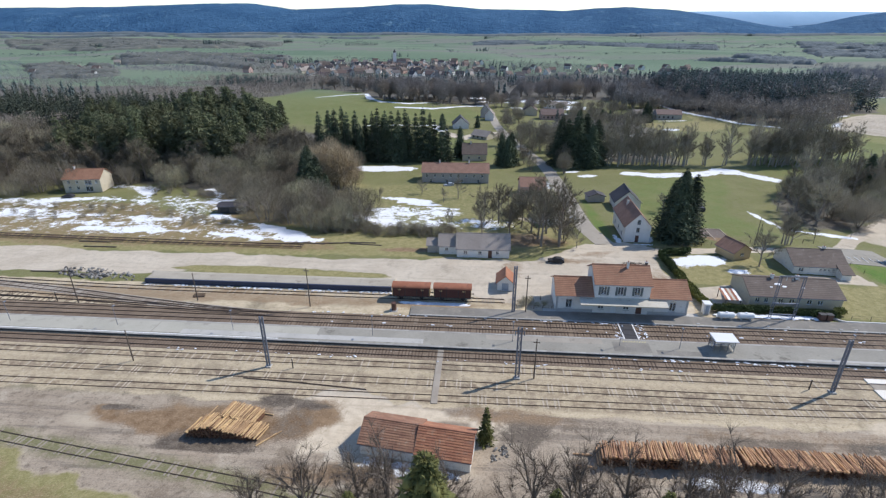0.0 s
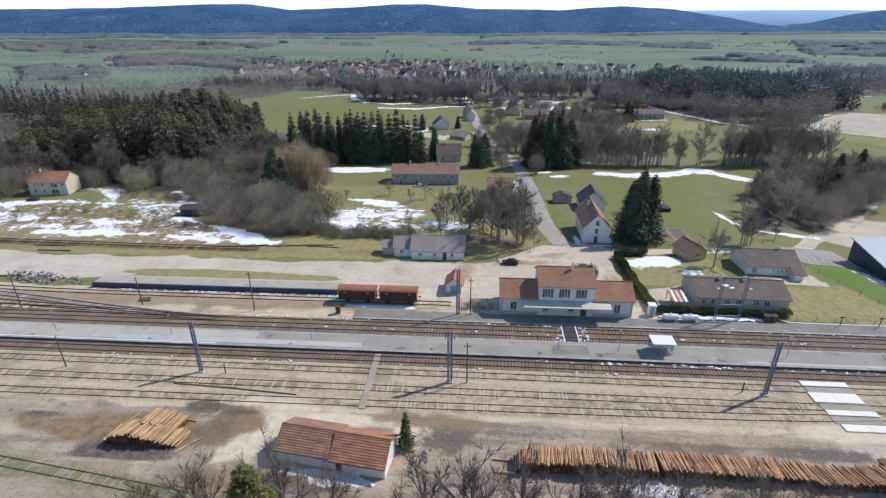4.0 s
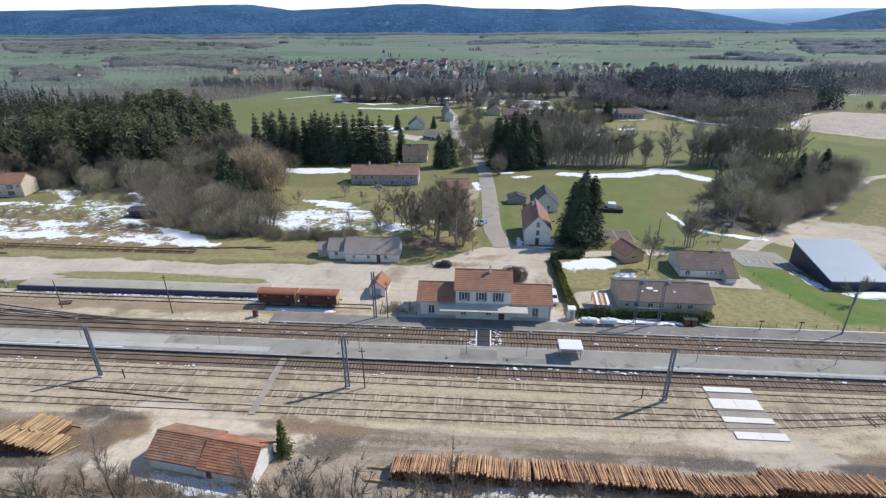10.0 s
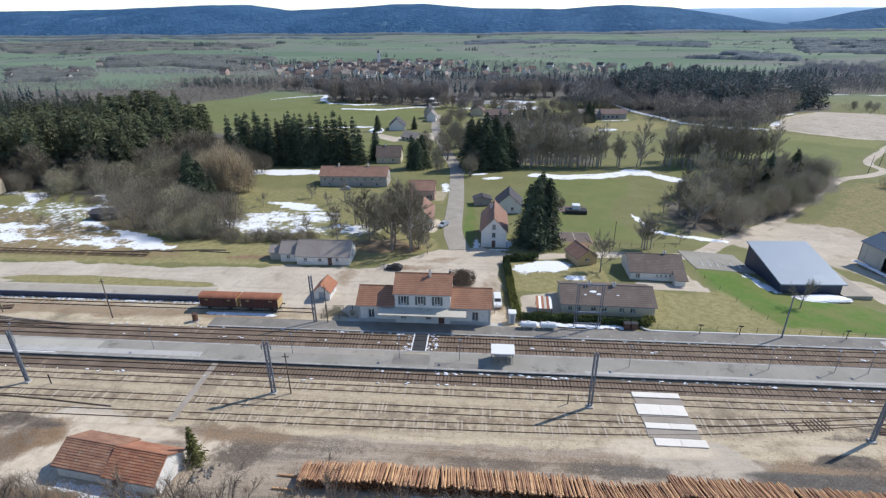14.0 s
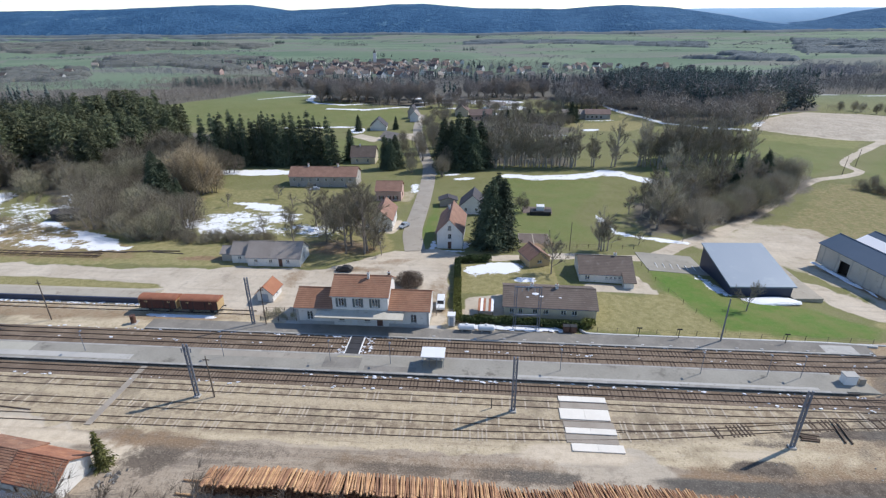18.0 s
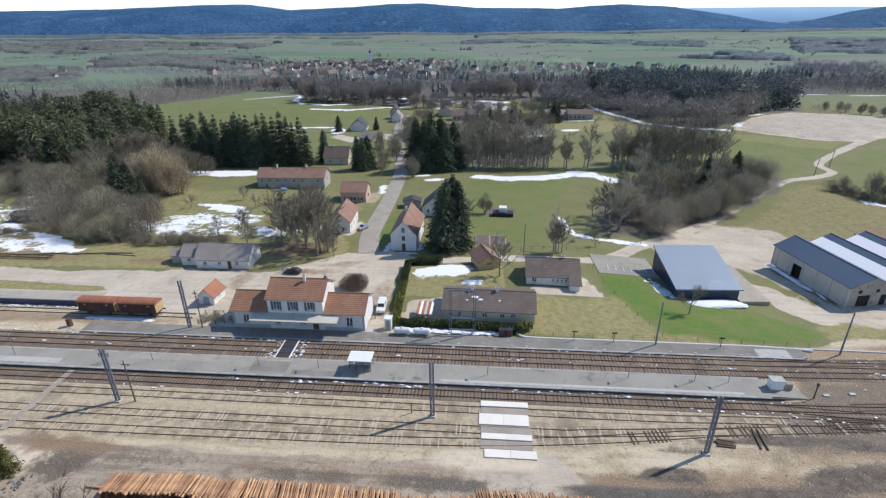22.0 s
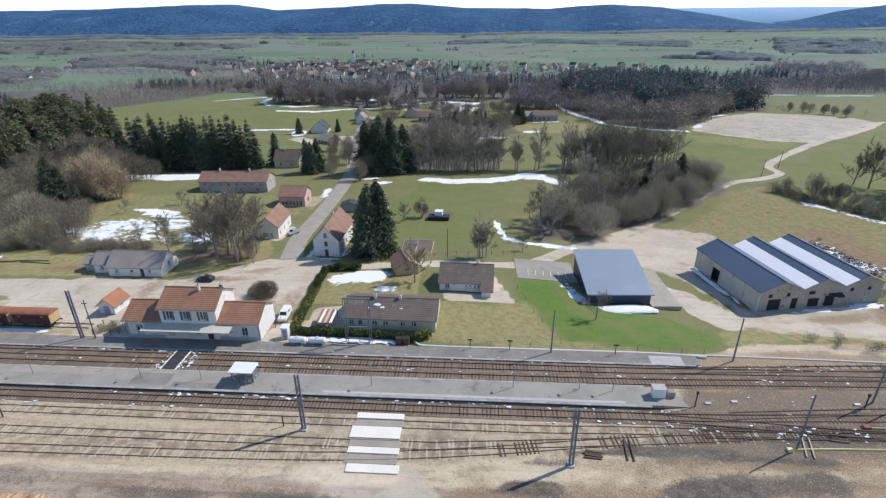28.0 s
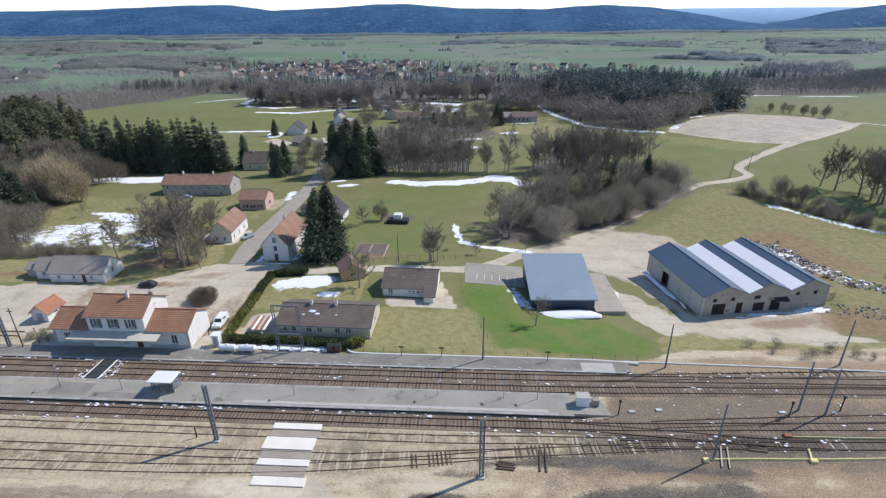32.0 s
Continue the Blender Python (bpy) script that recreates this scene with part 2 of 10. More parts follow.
M["clad_navy"] = mat("navy_cladding", (0.035, 0.045, 0.08), (0.05, 0.06, 0.1), 0.2, 3.0, 0.5, 0.2, metal=0.1, wave=("X", 0.3, 0.3))
M["rust"] = mat("rusty_sheet", (0.27, 0.1, 0.055), (0.36, 0.15, 0.085), 0.5, 4.0, 0.85, 0.3, c3=(0.2, 0.1, 0.07))
M["wagon_side"] = mat("wagon_brown_boards", (0.075, 0.03, 0.024), (0.12, 0.05, 0.04), 0.6, 6.0, 0.8, 0.4, wave=("X", 0.16, 0.4))
M["wagon_end"] = mat("wagon_ochre_end", (0.5, 0.34, 0.16), (0.58, 0.42, 0.22), 0.6, 6.0, 0.8, 0.3, wave=("Y", 0.2, 0.4))
M["black_metal"] = mat("black_metal", (0.02, 0.02, 0.022), (0.04, 0.04, 0.042), 0.8, 8.0, 0.6, 0.1)
M["white_paint"] = mat("white_paint", (0.74, 0.74, 0.73), (0.8, 0.8, 0.79), 0.5, 6.0, 0.45, 0.05)
M["yellow_paint"] = mat("yellow_paint", (0.65, 0.5, 0.08), (0.75, 0.6, 0.15), 0.6, 6.0, 0.6, 0.1)
M["yellow_duct"] = mat("sun_bleached_yellow", (0.74, 0.62, 0.25), (0.82, 0.71, 0.36), 0.8, 6.0, 0.75, 0.1)
M["yellow_faded"] = mat("worn_yellow_paint", (0.5, 0.43, 0.2), (0.6, 0.52, 0.28), 0.8, 6.0, 0.8, 0.1)
M["log"] = mat("peeled_log", (0.35, 0.19, 0.1), (0.55, 0.325, 0.18), 1.2, 10.0, 0.85, 0.4, rnd=0.42, c3=(0.21, 0.11, 0.06))
# Darker than the top logs: the stack's shade is painted into this colour.
M["log_shaded"] = mat("stacked_log_shaded", (0.1, 0.05, 0.03), (0.18, 0.09, 0.05), 1.2, 10.0, 0.85, 0.4, island=0.35)
M["log_end"] = mat("golden_log", (0.36, 0.225, 0.11), (0.53, 0.36, 0.195), 1.2, 10.0, 0.85, 0.4, rnd=0.34, c3=(0.24, 0.14, 0.07))
M["bark"] = mat("bark", (0.2, 0.17, 0.145), (0.3, 0.26, 0.225), 1.2, 12.0, 0.95, 0.5)
M["bark_dark"] = mat("dark_bark", (0.135, 0.11, 0.087), (0.215, 0.178, 0.143), 1.2, 12.0, 0.95, 0.5)
M["bark_pale"] = mat("pale_bark", (0.3, 0.27, 0.23), (0.42, 0.38, 0.33), 1.2, 12.0, 0.95, 0.4)
M["twig"] = mat("twigs", (0.19, 0.168, 0.117), (0.295, 0.262, 0.188), 0.3, 3.0, 0.95, 0.0, rnd=0.22)
M["twig_dark"] = mat("twigs_dark", (0.142, 0.121, 0.084), (0.225, 0.195, 0.14), 0.3, 3.0, 0.95, 0.0, rnd=0.2)
M["twig_green"] = mat("twigs_greenish", (0.3, 0.275, 0.175), (0.42, 0.385, 0.26), 0.3, 3.0, 0.95, 0.0, rnd=0.2)
# Bluish hedgerow base colour: distance haze is painted in.
M["far_hedge_haze"] = mat("far_hedgerow_haze", (0.085, 0.108, 0.118), (0.13, 0.155, 0.165), 0.01, 0.1, 0.95, 0.0)
M["twig_warm"] = mat("twigs_warm", (0.29, 0.222, 0.14), (0.39, 0.305, 0.2), 0.3, 3.0, 0.95, 0.0, rnd=0.2)
M["needle"] = mat("spruce_needles", (0.055, 0.075, 0.045), (0.105, 0.13, 0.075), 0.4, 4.0, 0.85, 0.0, rnd=0.3)
M["needle_pine"] = mat("pine_needles", (0.088, 0.103, 0.052), (0.168, 0.178, 0.094), 0.3, 3.0, 0.85, 0.0, rnd=0.35)
M["needle_light"] = mat("young_fir_needles", (0.085, 0.09, 0.026), (0.16, 0.155, 0.05), 0.6, 5.0, 0.85, 0.0, rnd=0.15)
M["twig_thick"] = mat("twigs_bush_brown", (0.125, 0.092, 0.066), (0.2, 0.15, 0.11), 0.5, 4.0, 0.95, 0.0)
M["twig_far"] = mat("twigs_mauve_grey", (0.222, 0.197, 0.176), (0.328, 0.293, 0.264), 0.3, 3.0, 0.95, 0.0, rnd=0.18)
M["twig_far_brown"] = mat("twigs_grey_brown", (0.255, 0.208, 0.166), (0.37, 0.31, 0.252), 0.3, 3.0, 0.95, 0.0, rnd=0.18)
M["hedge"] = mat("hedge_leaves", (0.03, 0.05, 0.014), (0.075, 0.1, 0.03), 0.5, 5.0, 0.85, 0.0, island=0.3)
M["hedge_light"] = mat("hedge_leaves_yellowish", (0.12, 0.13, 0.03), (0.2, 0.2, 0.05), 0.5, 5.0, 0.85, 0.0, island=0.3)
M["snow"] = mat("snow", (0.78, 0.8, 0.84), (0.85, 0.86, 0.88), 0.5, 4.0, 0.6, 0.4, dist=0.05, c3=(0.66, 0.66, 0.67))
M["rubble"] = mat("rubble", (0.1, 0.095, 0.088), (0.28, 0.265, 0.245), 0.8, 5.0, 0.9, 0.3, island=0.55)
M["rubble_pale"] = mat("rubble_pale", (0.2, 0.185, 0.16), (0.48, 0.455, 0.42), 0.8, 5.0, 0.9, 0.3, island=0.5)
M["twig_pale"] = mat("twigs_pale", (0.33, 0.29, 0.215), (0.45, 0.4, 0.305), 0.3, 3.0, 0.95, 0.0, rnd=0.2)
M["dock_top"] = mat("dock_paving", (0.35, 0.31, 0.245), (0.45, 0.405, 0.33), 0.25, 4.0, 0.92, 0.3, c3=(0.29, 0.255, 0.2))
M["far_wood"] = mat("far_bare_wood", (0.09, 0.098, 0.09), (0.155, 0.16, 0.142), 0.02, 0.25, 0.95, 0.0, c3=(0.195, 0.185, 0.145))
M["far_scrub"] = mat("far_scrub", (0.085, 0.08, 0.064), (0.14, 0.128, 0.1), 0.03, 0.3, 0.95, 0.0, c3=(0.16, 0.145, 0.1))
# Conifers and grey twigs below are cooled to paint in distance haze.
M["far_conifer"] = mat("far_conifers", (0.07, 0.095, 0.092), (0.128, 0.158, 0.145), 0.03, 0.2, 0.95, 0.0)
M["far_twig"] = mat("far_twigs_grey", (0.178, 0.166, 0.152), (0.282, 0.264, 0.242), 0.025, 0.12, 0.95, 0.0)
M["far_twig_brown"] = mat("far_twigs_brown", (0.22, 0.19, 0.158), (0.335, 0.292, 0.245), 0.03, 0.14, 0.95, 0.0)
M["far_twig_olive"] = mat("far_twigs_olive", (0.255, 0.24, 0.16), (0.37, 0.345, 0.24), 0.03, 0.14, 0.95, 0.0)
# Bluest twigs, for far scrub and tree lines: haze put into the colour.
M["far_twig_haze"] = mat("far_twigs_haze_blue", (0.16, 0.17, 0.19), (0.23, 0.24, 0.26), 0.02, 0.1, 0.95, 0.0)
M["far_pine"] = mat("far_pines", (0.05, 0.062, 0.046), (0.095, 0.108, 0.074), 0.03, 0.2, 0.95, 0.0)
# Blue in both hill colours is distance haze put into the base colour.
M["hill_wood_hazed"] = mat("hill_forest_hazed", (0.028, 0.085, 0.172), (0.066, 0.148, 0.258), 0.004, 0.03, 0.95, 0.8, dist=24.0, spec=0.1, c3=(0.1, 0.19, 0.28))
M["hill_far_hazed"] = mat("far_ridge_hazed", (0.3, 0.46, 0.62), (0.36, 0.52, 0.68), 0.002, 0.02, 0.95, 0.0, spec=0.1)


# ---- helpers for meshes ----
def mesh_ob(name, bm, material, parent=None, label=""):
    me = bpy.data.meshes.new(name)
    bm.to_mesh(me)
    bm.free()
    me.materials.append(material)
    ob = new(name, me)
    if parent:
        ob.parent = parent
    if label:
        ob["label"] = label
    return ob


def part(name, bm, material, parent, label=""):
    return mesh_ob(name, bm, material, parent, label)


def thing(name, x, y, z=0.0, rz=0.0, label="", category="", group="", kind=""):
    ob = new(name)
    ob.empty_display_size = 0.2
    ob.matrix_world = pose(x, y, z, 0, 0, rz)
    return tagged(ob, label, category, group, kind)


def quad(bm, *ps):
    return bm.faces.new([bm.verts.new(p) for p in ps])


def box(bm, x0, x1, y0, y1, z0, z1, m=None):
    vs = [bm.verts.new((x, y, z)) for x in (x0, x1) for y in (y0, y1) for z in (z0, z1)]
    if m is not None:
        for v in vs:
            v.co = m @ v.co
    for f in ((0, 1, 3, 2), (4, 6, 7, 5), (0, 4, 5, 1), (2, 3, 7, 6), (0, 2, 6, 4), (1, 5, 7, 3)):
        bm.faces.new([vs[k] for k in f])
    return bm


def boxm(*a):
    return box(bmesh.new(), *a)


def rounded_box(x0, x1, y0, y1, z0, z1, r=0.05, seg=2):
    bm = boxm(x0, x1, y0, y1, z0, z1)
    bmesh.ops.bevel(bm, geom=bm.edges[:], offset=r, segments=seg, profile=0.5, affect="EDGES")
    return bm


def tube(bm, p0, p1, r0, r1, n=6, caps=True):
    p0, p1 = Vector(p0), Vector(p1)
    q = (p1 - p0).to_track_quat("Z", "Y")
    ring = []
    for p, r in ((p0, r0), (p1, r1)):
        ring.append([bm.verts.new(p + q @ Vector((r * math.cos(6.28318 * k / n), r * math.sin(6.28318 * k / n), 0))) for k in range(n)])
    for k in range(n):
        bm.faces.new((ring[0][k], ring[0][(k + 1) % n], ring[1][(k + 1) % n], ring[1][k]))
    if caps:
        bm.faces.new(ring[0][::-1])
        bm.faces.new(ring[1])
    return bm


def slab(bm, top, th):
    """A plate with the given upper outline (counter-clockwise from above) and thickness."""
    up = [bm.verts.new(p) for p in top]
    dn = [bm.verts.new((p[0], p[1], p[2] - th)) for p in top]
    bm.faces.new(up)
    bm.faces.new(dn[::-1])
    n = len(top)
    for k in range(n):
        bm.faces.new((up[k], dn[k], dn[(k + 1) % n], up[(k + 1) % n]))
    return bm


def wall(bm, p0, p1, z0, z1, holes=(), th=0.3):
    """A wall from p0 to p1 (inside lies to its left), with openings (u0, u1, v0, v1) that go through it."""
    a, b = Vector((*p0, 0)), Vector((*p1, 0))
    d = (b - a).normalized()
    n = Vector((-d.y, d.x, 0)) * th
    ln = (b - a).length
    us = sorted({0.0, ln, *[h[0] for h in holes], *[h[1] for h in holes]})
    vs = sorted({z0, z1, *[z0 + h[2] for h in holes], *[z0 + h[3] for h in holes]})

    def solid(i, j):
        if i < 0 or j < 0 or i >= len(us) - 1 or j >= len(vs) - 1:
            return False
        u, v = (us[i] + us[i + 1]) / 2, (vs[j] + vs[j + 1]) / 2 - z0
        return not any(h[0] < u < h[1] and h[2] < v < h[3] for h in holes)

    def pt(u, v, k):
        p = a + d * u + n * k
        return (p.x, p.y, v)
    for i in range(len(us) - 1):
        for j in range(len(vs) - 1):
            if not solid(i, j):
                continue
            u0, u1, v0, v1 = us[i], us[i + 1], vs[j], vs[j + 1]
            quad(bm, pt(u0, v0, 0), pt(u1, v0, 0), pt(u1, v1, 0), pt(u0, v1, 0))
            quad(bm, pt(u0, v0, 1), pt(u0, v1, 1), pt(u1, v1, 1), pt(u1, v0, 1))
            if not solid(i - 1, j):
                quad(bm, pt(u0, v0, 0), pt(u0, v1, 0), pt(u0, v1, 1), pt(u0, v0, 1))
            if not solid(i + 1, j):
                quad(bm, pt(u1, v0, 0), pt(u1, v0, 1), pt(u1, v1, 1), pt(u1, v1, 0))
            if not solid(i, j - 1):
                quad(bm, pt(u0, v0, 0), pt(u0, v0, 1), pt(u1, v0, 1), pt(u1, v0, 0))
            if not solid(i, j + 1):
                quad(bm, pt(u0, v1, 0), pt(u1, v1, 0), pt(u1, v1, 1), pt(u0, v1, 1))
    return bm


def ss(a, b, v):
    t = np.clip((v - a) / (b - a), 0, 1)
    return t * t * (3 - 2 * t)


PROF_Y = [100, 125, 140, 165, 210, 245, 340, 450, 520, 770, 1000, 1300, 2500, 3400, 6000]
PROF_Z = [0, -0.3, -1.5, -2.8, -4.5, -5.5, -8, -10.5, -13, -25, -33, -42, -44, -34, 10]


def swell(x, y, cx, cy, sx, sy):
    return np.exp(-0.5 * (((x - cx) / sx) ** 2 + ((y - cy) / sy) ** 2))


def zg(x, y):
    """Height of the ground."""
    x, y = np.asarray(x, float), np.asarray(y, float)
    z = np.interp(y, PROF_Y, PROF_Z)
    z = z - 3.4 * ss(80, 145, x) * ss(97, 118, y) * (1 - ss(165, 240, y))
    z = z + 5.0 * swell(x, y, -80, 432, 85, 56) + 4.5 * swell(x, y, 225, 365, 65, 50) - 3.0 * swell(x, y, 60, 420, 70, 50)
    far = ss(600, 1300, y)
    z = z + far * (6 * np.sin(x / 310 + 1.0) * np.cos(y / 420) + 3 * np.sin(x / 140 + y / 190))
    return z


def g(x, y):
    return float(zg(x, y))


def smooth_path(pts, step=2.0):
    """Points along a smooth curve through pts."""
    p = [np.array(q, float) for q in pts]
    p = [2 * p[0] - p[1], *p, 2 * p[-1] - p[-2]]
    out = []
    for i in range(1, len(p) - 2):
        n = max(2, int(np.linalg.norm(p[i + 1] - p[i]) / step))
        for k in range(n):
            t = k / n
            out.append(0.5 * (2 * p[i] + (p[i + 1] - p[i - 1]) * t + (2 * p[i - 1] - 5 * p[i] + 4 * p[i + 1] - p[i + 2]) * t * t
                              + (3 * p[i] - p[i - 1] - 3 * p[i + 1] + p[i + 2]) * t ** 3))
    out.append(p[-2])
    return out


def in_poly(px, py, poly):
    """Signed distance to a polygon, positive inside."""
    inside = np.zeros(px.shape, bool)
    d = np.full(px.shape, 1e9)
    n = len(poly)
    for i in range(n):
        (x0, y0), (x1, y1) = poly[i], poly[(i + 1) % n]
        c = ((y0 > py) != (y1 > py))
        with np.errstate(divide="ignore", invalid="ignore"):
            inside ^= c & (px < (x1 - x0) * (py - y0) / (y1 - y0 if y1 != y0 else 1e-9) + x0)
        dx, dy = x1 - x0, y1 - y0
        t = np.clip(((px - x0) * dx + (py - y0) * dy) / (dx * dx + dy * dy + 1e-9), 0, 1)
        d = np.minimum(d, np.hypot(px - x0 - t * dx, py - y0 - t * dy))
    return np.where(inside, d, -d)


def near_line(px, py, pts):
    d = np.full(px.shape, 1e9)
    for (x0, y0), (x1, y1) in zip(pts[:-1], pts[1:]):
        dx, dy = x1 - x0, y1 - y0
        t = np.clip(((px - x0) * dx + (py - y0) * dy) / (dx * dx + dy * dy + 1e-9), 0, 1)
        d = np.minimum(d, np.hypot(px - x0 - t * dx, py - y0 - t * dy))
    return d


# ---- the ground: one sheet ----
def axis_lines(near0, near1, step, mid0, mid1, mid, lo, hi, grow):
    """Grid lines: fine over the near stretch, coarser over the middle one, then ever wider."""
    v = list(np.arange(near0, near1 + 0.01, step))
    v += list(np.arange(v[-1] + mid, mid1, mid))
    v = list(np.arange(v[0] - mid, mid0, -mid))[::-1] + v
    s = mid
    while v[-1] < hi:
        s *= grow
        v.append(min(hi, v[-1] + s))
    s = mid
    while v[0] > lo:
        s *= grow
        v.insert(0, max(lo, v[0] - s))
    return np.array(v)


DIRT_ROAD = [(46, 131), (75, 136), (97, 138), (114, 154), (140, 178), (165, 203), (177, 215), (190, 226), (201, 230.5), (208, 234), (213.5, 237.5), (216.5, 242), (216.2, 247), (217, 253), (222, 260), (231, 269.5), (240, 278.5), (261.5, 298.5), (288, 319), (322, 349), (340, 367), (354, 380), (364, 372), (420, 352)]
# floors of leaf litter under the woods
WOOD_EAST = [(150, 490), (158, 414), (169, 357), (190, 338), (206, 333), (234, 368), (266, 400), (300, 424), (330, 470), (345, 560), (300, 640), (220, 640), (160, 560)]
WOOD_PARK = [(-128, 556), (-92, 452), (-46, 441), (2, 436), (18, 480), (80, 512), (150, 500), (170, 570), (240, 640), (330, 660), (420, 760), (380, 940), (100, 960), (-120, 900), (-330, 860), (-420, 700), (-260, 600), (-186, 600)]
WOOD_WEST = [(-238, 412), (-216, 450), (-199, 508), (-194, 596), (-260, 620), (-420, 640), (-560, 560), (-520, 400), (-330, 380)]
WOOD_MIX = [(38, 244), (90, 246), (94, 262), (84, 284), (64, 276), (44, 268)]
WOOD_LOTS = [(58, 296), (98, 322), (112, 336), (104, 376), (60, 380), (36, 350), (34, 300)]
SCRUB_A = [(-1731, 1903), (-1282, 1747), (-1032, 1935), (-818, 2193), (-941, 2505), (-1374, 2552), (-2375, 2602)]
SCRUB_B = [(-740, 1066), (-610, 1111), (-423, 979), (-476, 1327), (-542, 1496), (-840, 1502), (-1018, 1443)]
SCRUB_C = [(-628, 718), (-576, 717), (-586, 830), (-735, 1026), (-951, 1151), (-958, 1071)]
SCRUB_D = [(869, 1483), (1040, 1460), (1500, 1900), (1692, 2447), (1450, 2705), (1000, 1800)]
SCRUB_E = [(-42, 2270), (355, 2197), (812, 2001), (962, 2407), (398, 2527), (-49, 2419)]
SCRUB_F = [(430, 700), (560, 780), (800, 1060), (846, 1165), (760, 1262), (520, 960), (420, 800)]
VILLAGE = [(-480, 880), (-60, 840), (260, 880), (300, 1080), (200, 1400), (-480, 1450)]
LITTER = [WOOD_EAST, SCRUB_A, SCRUB_B, SCRUB_C, SCRUB_D, SCRUB_E, SCRUB_F, VILLAGE, [(345, 580), (380, 560), (480, 575), (620, 640), (820, 900), (760, 960), (560, 760), (420, 680), (360, 650)], WOOD_PARK, WOOD_WEST, WOOD_MIX, WOOD_LOTS,
          [(99, 170), (102, 156), (116, 157), (138, 175), (152, 185), (182, 217), (190, 232), (172, 234), (150, 224), (128, 214), (112, 200), (101, 184)],
          [(-420, 190), (-190, 186), (-130, 190), (-84, 172), (-58, 190), (-72, 236), (-92, 300), (-180, 350), (-420, 350)]]
gx = axis_lines(-190, 235, 1.25, -300, 370, 2.5, -4600, 4600, 1.07)
gy = axis_lines(24, 262, 1.25, 20, 560, 2.2, -120, 5300, 1.05)
GX, GY = np.meshgrid(gx, gy)
PX, PY = GX.ravel(), GY.ravel()


def vnoise(s, seed):
    """Smooth value noise, -1 to 1, over the ground's points."""
    tab = np.random.default_rng(seed).uniform(-1, 1, (256, 256))
    u, v = PX * s + 500.3, PY * s + 300.7
    i, j = np.floor(u).astype(int), np.floor(v).astype(int)
    fu, fv = u - i, v - j
    fu, fv = fu * fu * (3 - 2 * fu), fv * fv * (3 - 2 * fv)

    def at(di, dj):
        return tab[(i + di) % 256, (j + dj) % 256]
    return (at(0, 0) * (1 - fu) + at(1, 0) * fu) * (1 - fv) + (at(0, 1) * (1 - fu) + at(1, 1) * fu) * fv


WOB = vnoise(0.06, 1) + 0.7 * vnoise(0.17, 2) + 0.45 * vnoise(0.43, 3)


def wob(s, k=1.0):
    return k * 1.6 * WOB


def mask(poly, soft=2.0, ragged=0.8):
    return ss(-soft, soft, in_poly(PX, PY, poly) + wob(0.35, ragged))


def blob(x, y, rx, ry, rot=0.0, soft=0.35, rag=0.28):
    c, s = math.cos(radians(rot)), math.sin(radians(rot))
    u, v = (PX - x) * c + (PY - y) * s, -(PX - x) * s + (PY - y) * c
    return ss(1 + soft, 1 - soft, np.hypot(u / rx, v / ry) + rag * WOB)


yard = ss(105, 102, PY + wob(0.2, 0.8) + 9 * ss(60, 75, PX) * ss(150, 120, PX))
south = ss(66, 63, PY + wob(0.2, 0.8)) * (1 - 0.8 * mask([(-130, 58), (-70, 50), (-26, 45.5), (-14, 38), (-14, 18), (-130, 18)], 2.5, 1.6))
yard_free = mask([(-130, 58), (-70, 50), (-26, 45.5), (-14, 38), (-14, 18), (-130, 18)], 2.5, 1.6)
pale = np.maximum.reduce([
    mask([(-420, 96), (-90, 108), (-60, 109), (-20, 106), (2, 101), (14, 97), (45, 94), (47, 100), (46, 126), (52, 134), (42, 140), (30, 136), (14, 121), (-30, 121), (-82, 121), (-420, 124)], 1.2),
    mask([(-26, 65), (-22, 56), (-17, 52.5), (-2, 52), (6, 58.5), (9, 62), (-1, 63.5), (-10, 66.5), (-18, 67)], 2.2, 2.4), mask([(62, 66), (76, 66.5), (80, 63), (72, 60.5), (60, 62)], 1.5, 1.6) * 0.8,
    mask([(110, 152), (128, 140), (139, 137), (143, 118), (136, 112), (150, 108), (175, 106), (190, 100), (190, 104), (176, 112), (180, 132), (172, 152), (160, 168), (142, 178), (128, 168)], 2.5, 1.8) * 0.6, blob(146, 158, 16, 9, 40) * 0.9, blob(160, 111, 18, 2.4, -6) * 0.9,
    mask([(207, 330), (232, 359), (264, 393), (283, 411), (322, 410), (345, 396), (347, 378), (320, 350), (288, 321), (262, 301), (244, 306), (228, 314)], 3, 1.2),
    mask([(125, 137), (131, 137), (146, 114), (138, 108), (132, 118)], 1.5, 0.8) * 0.85,
    mask([(-26, 312), (-9, 296), (0, 316), (14, 300), (17, 304), (12, 326), (-2, 325), (-10, 312), (-22, 320)], 1.2, 0.4) * 0.9, mask([(8, 160), (27, 150), (29.5, 162), (27, 170), (24, 160)], 1.2, 0.5) * 0.8, mask([(18, 185), (28, 184), (29, 200), (20, 198)], 1.2, 0.5) * 0.5,
    ss(2.5, 1.5, near_line(PX, PY, smooth_path(DIRT_ROAD, 3.0)) + wob(0.3, 0.12)),
    mask([(89, 131), (94.5, 115), (79, 115), (77, 119), (89, 119)], 0.6, 0.1),
    mask([(50, 101), (59, 101), (59, 112), (50, 110)], 0.8, 0.2),
    ss(3.6, 2.6, near_line(PX, PY, [(140, 99.5), (155, 100), (185, 97)]) + wob(0.3, 0.7)) * 0.45])
island = mask([(-78, 111), (-70, 113.6), (-40, 113.2), (-24, 112.6), (-19, 110), (-35, 108.6), (-60, 108.3)], 1.0, 0.3)
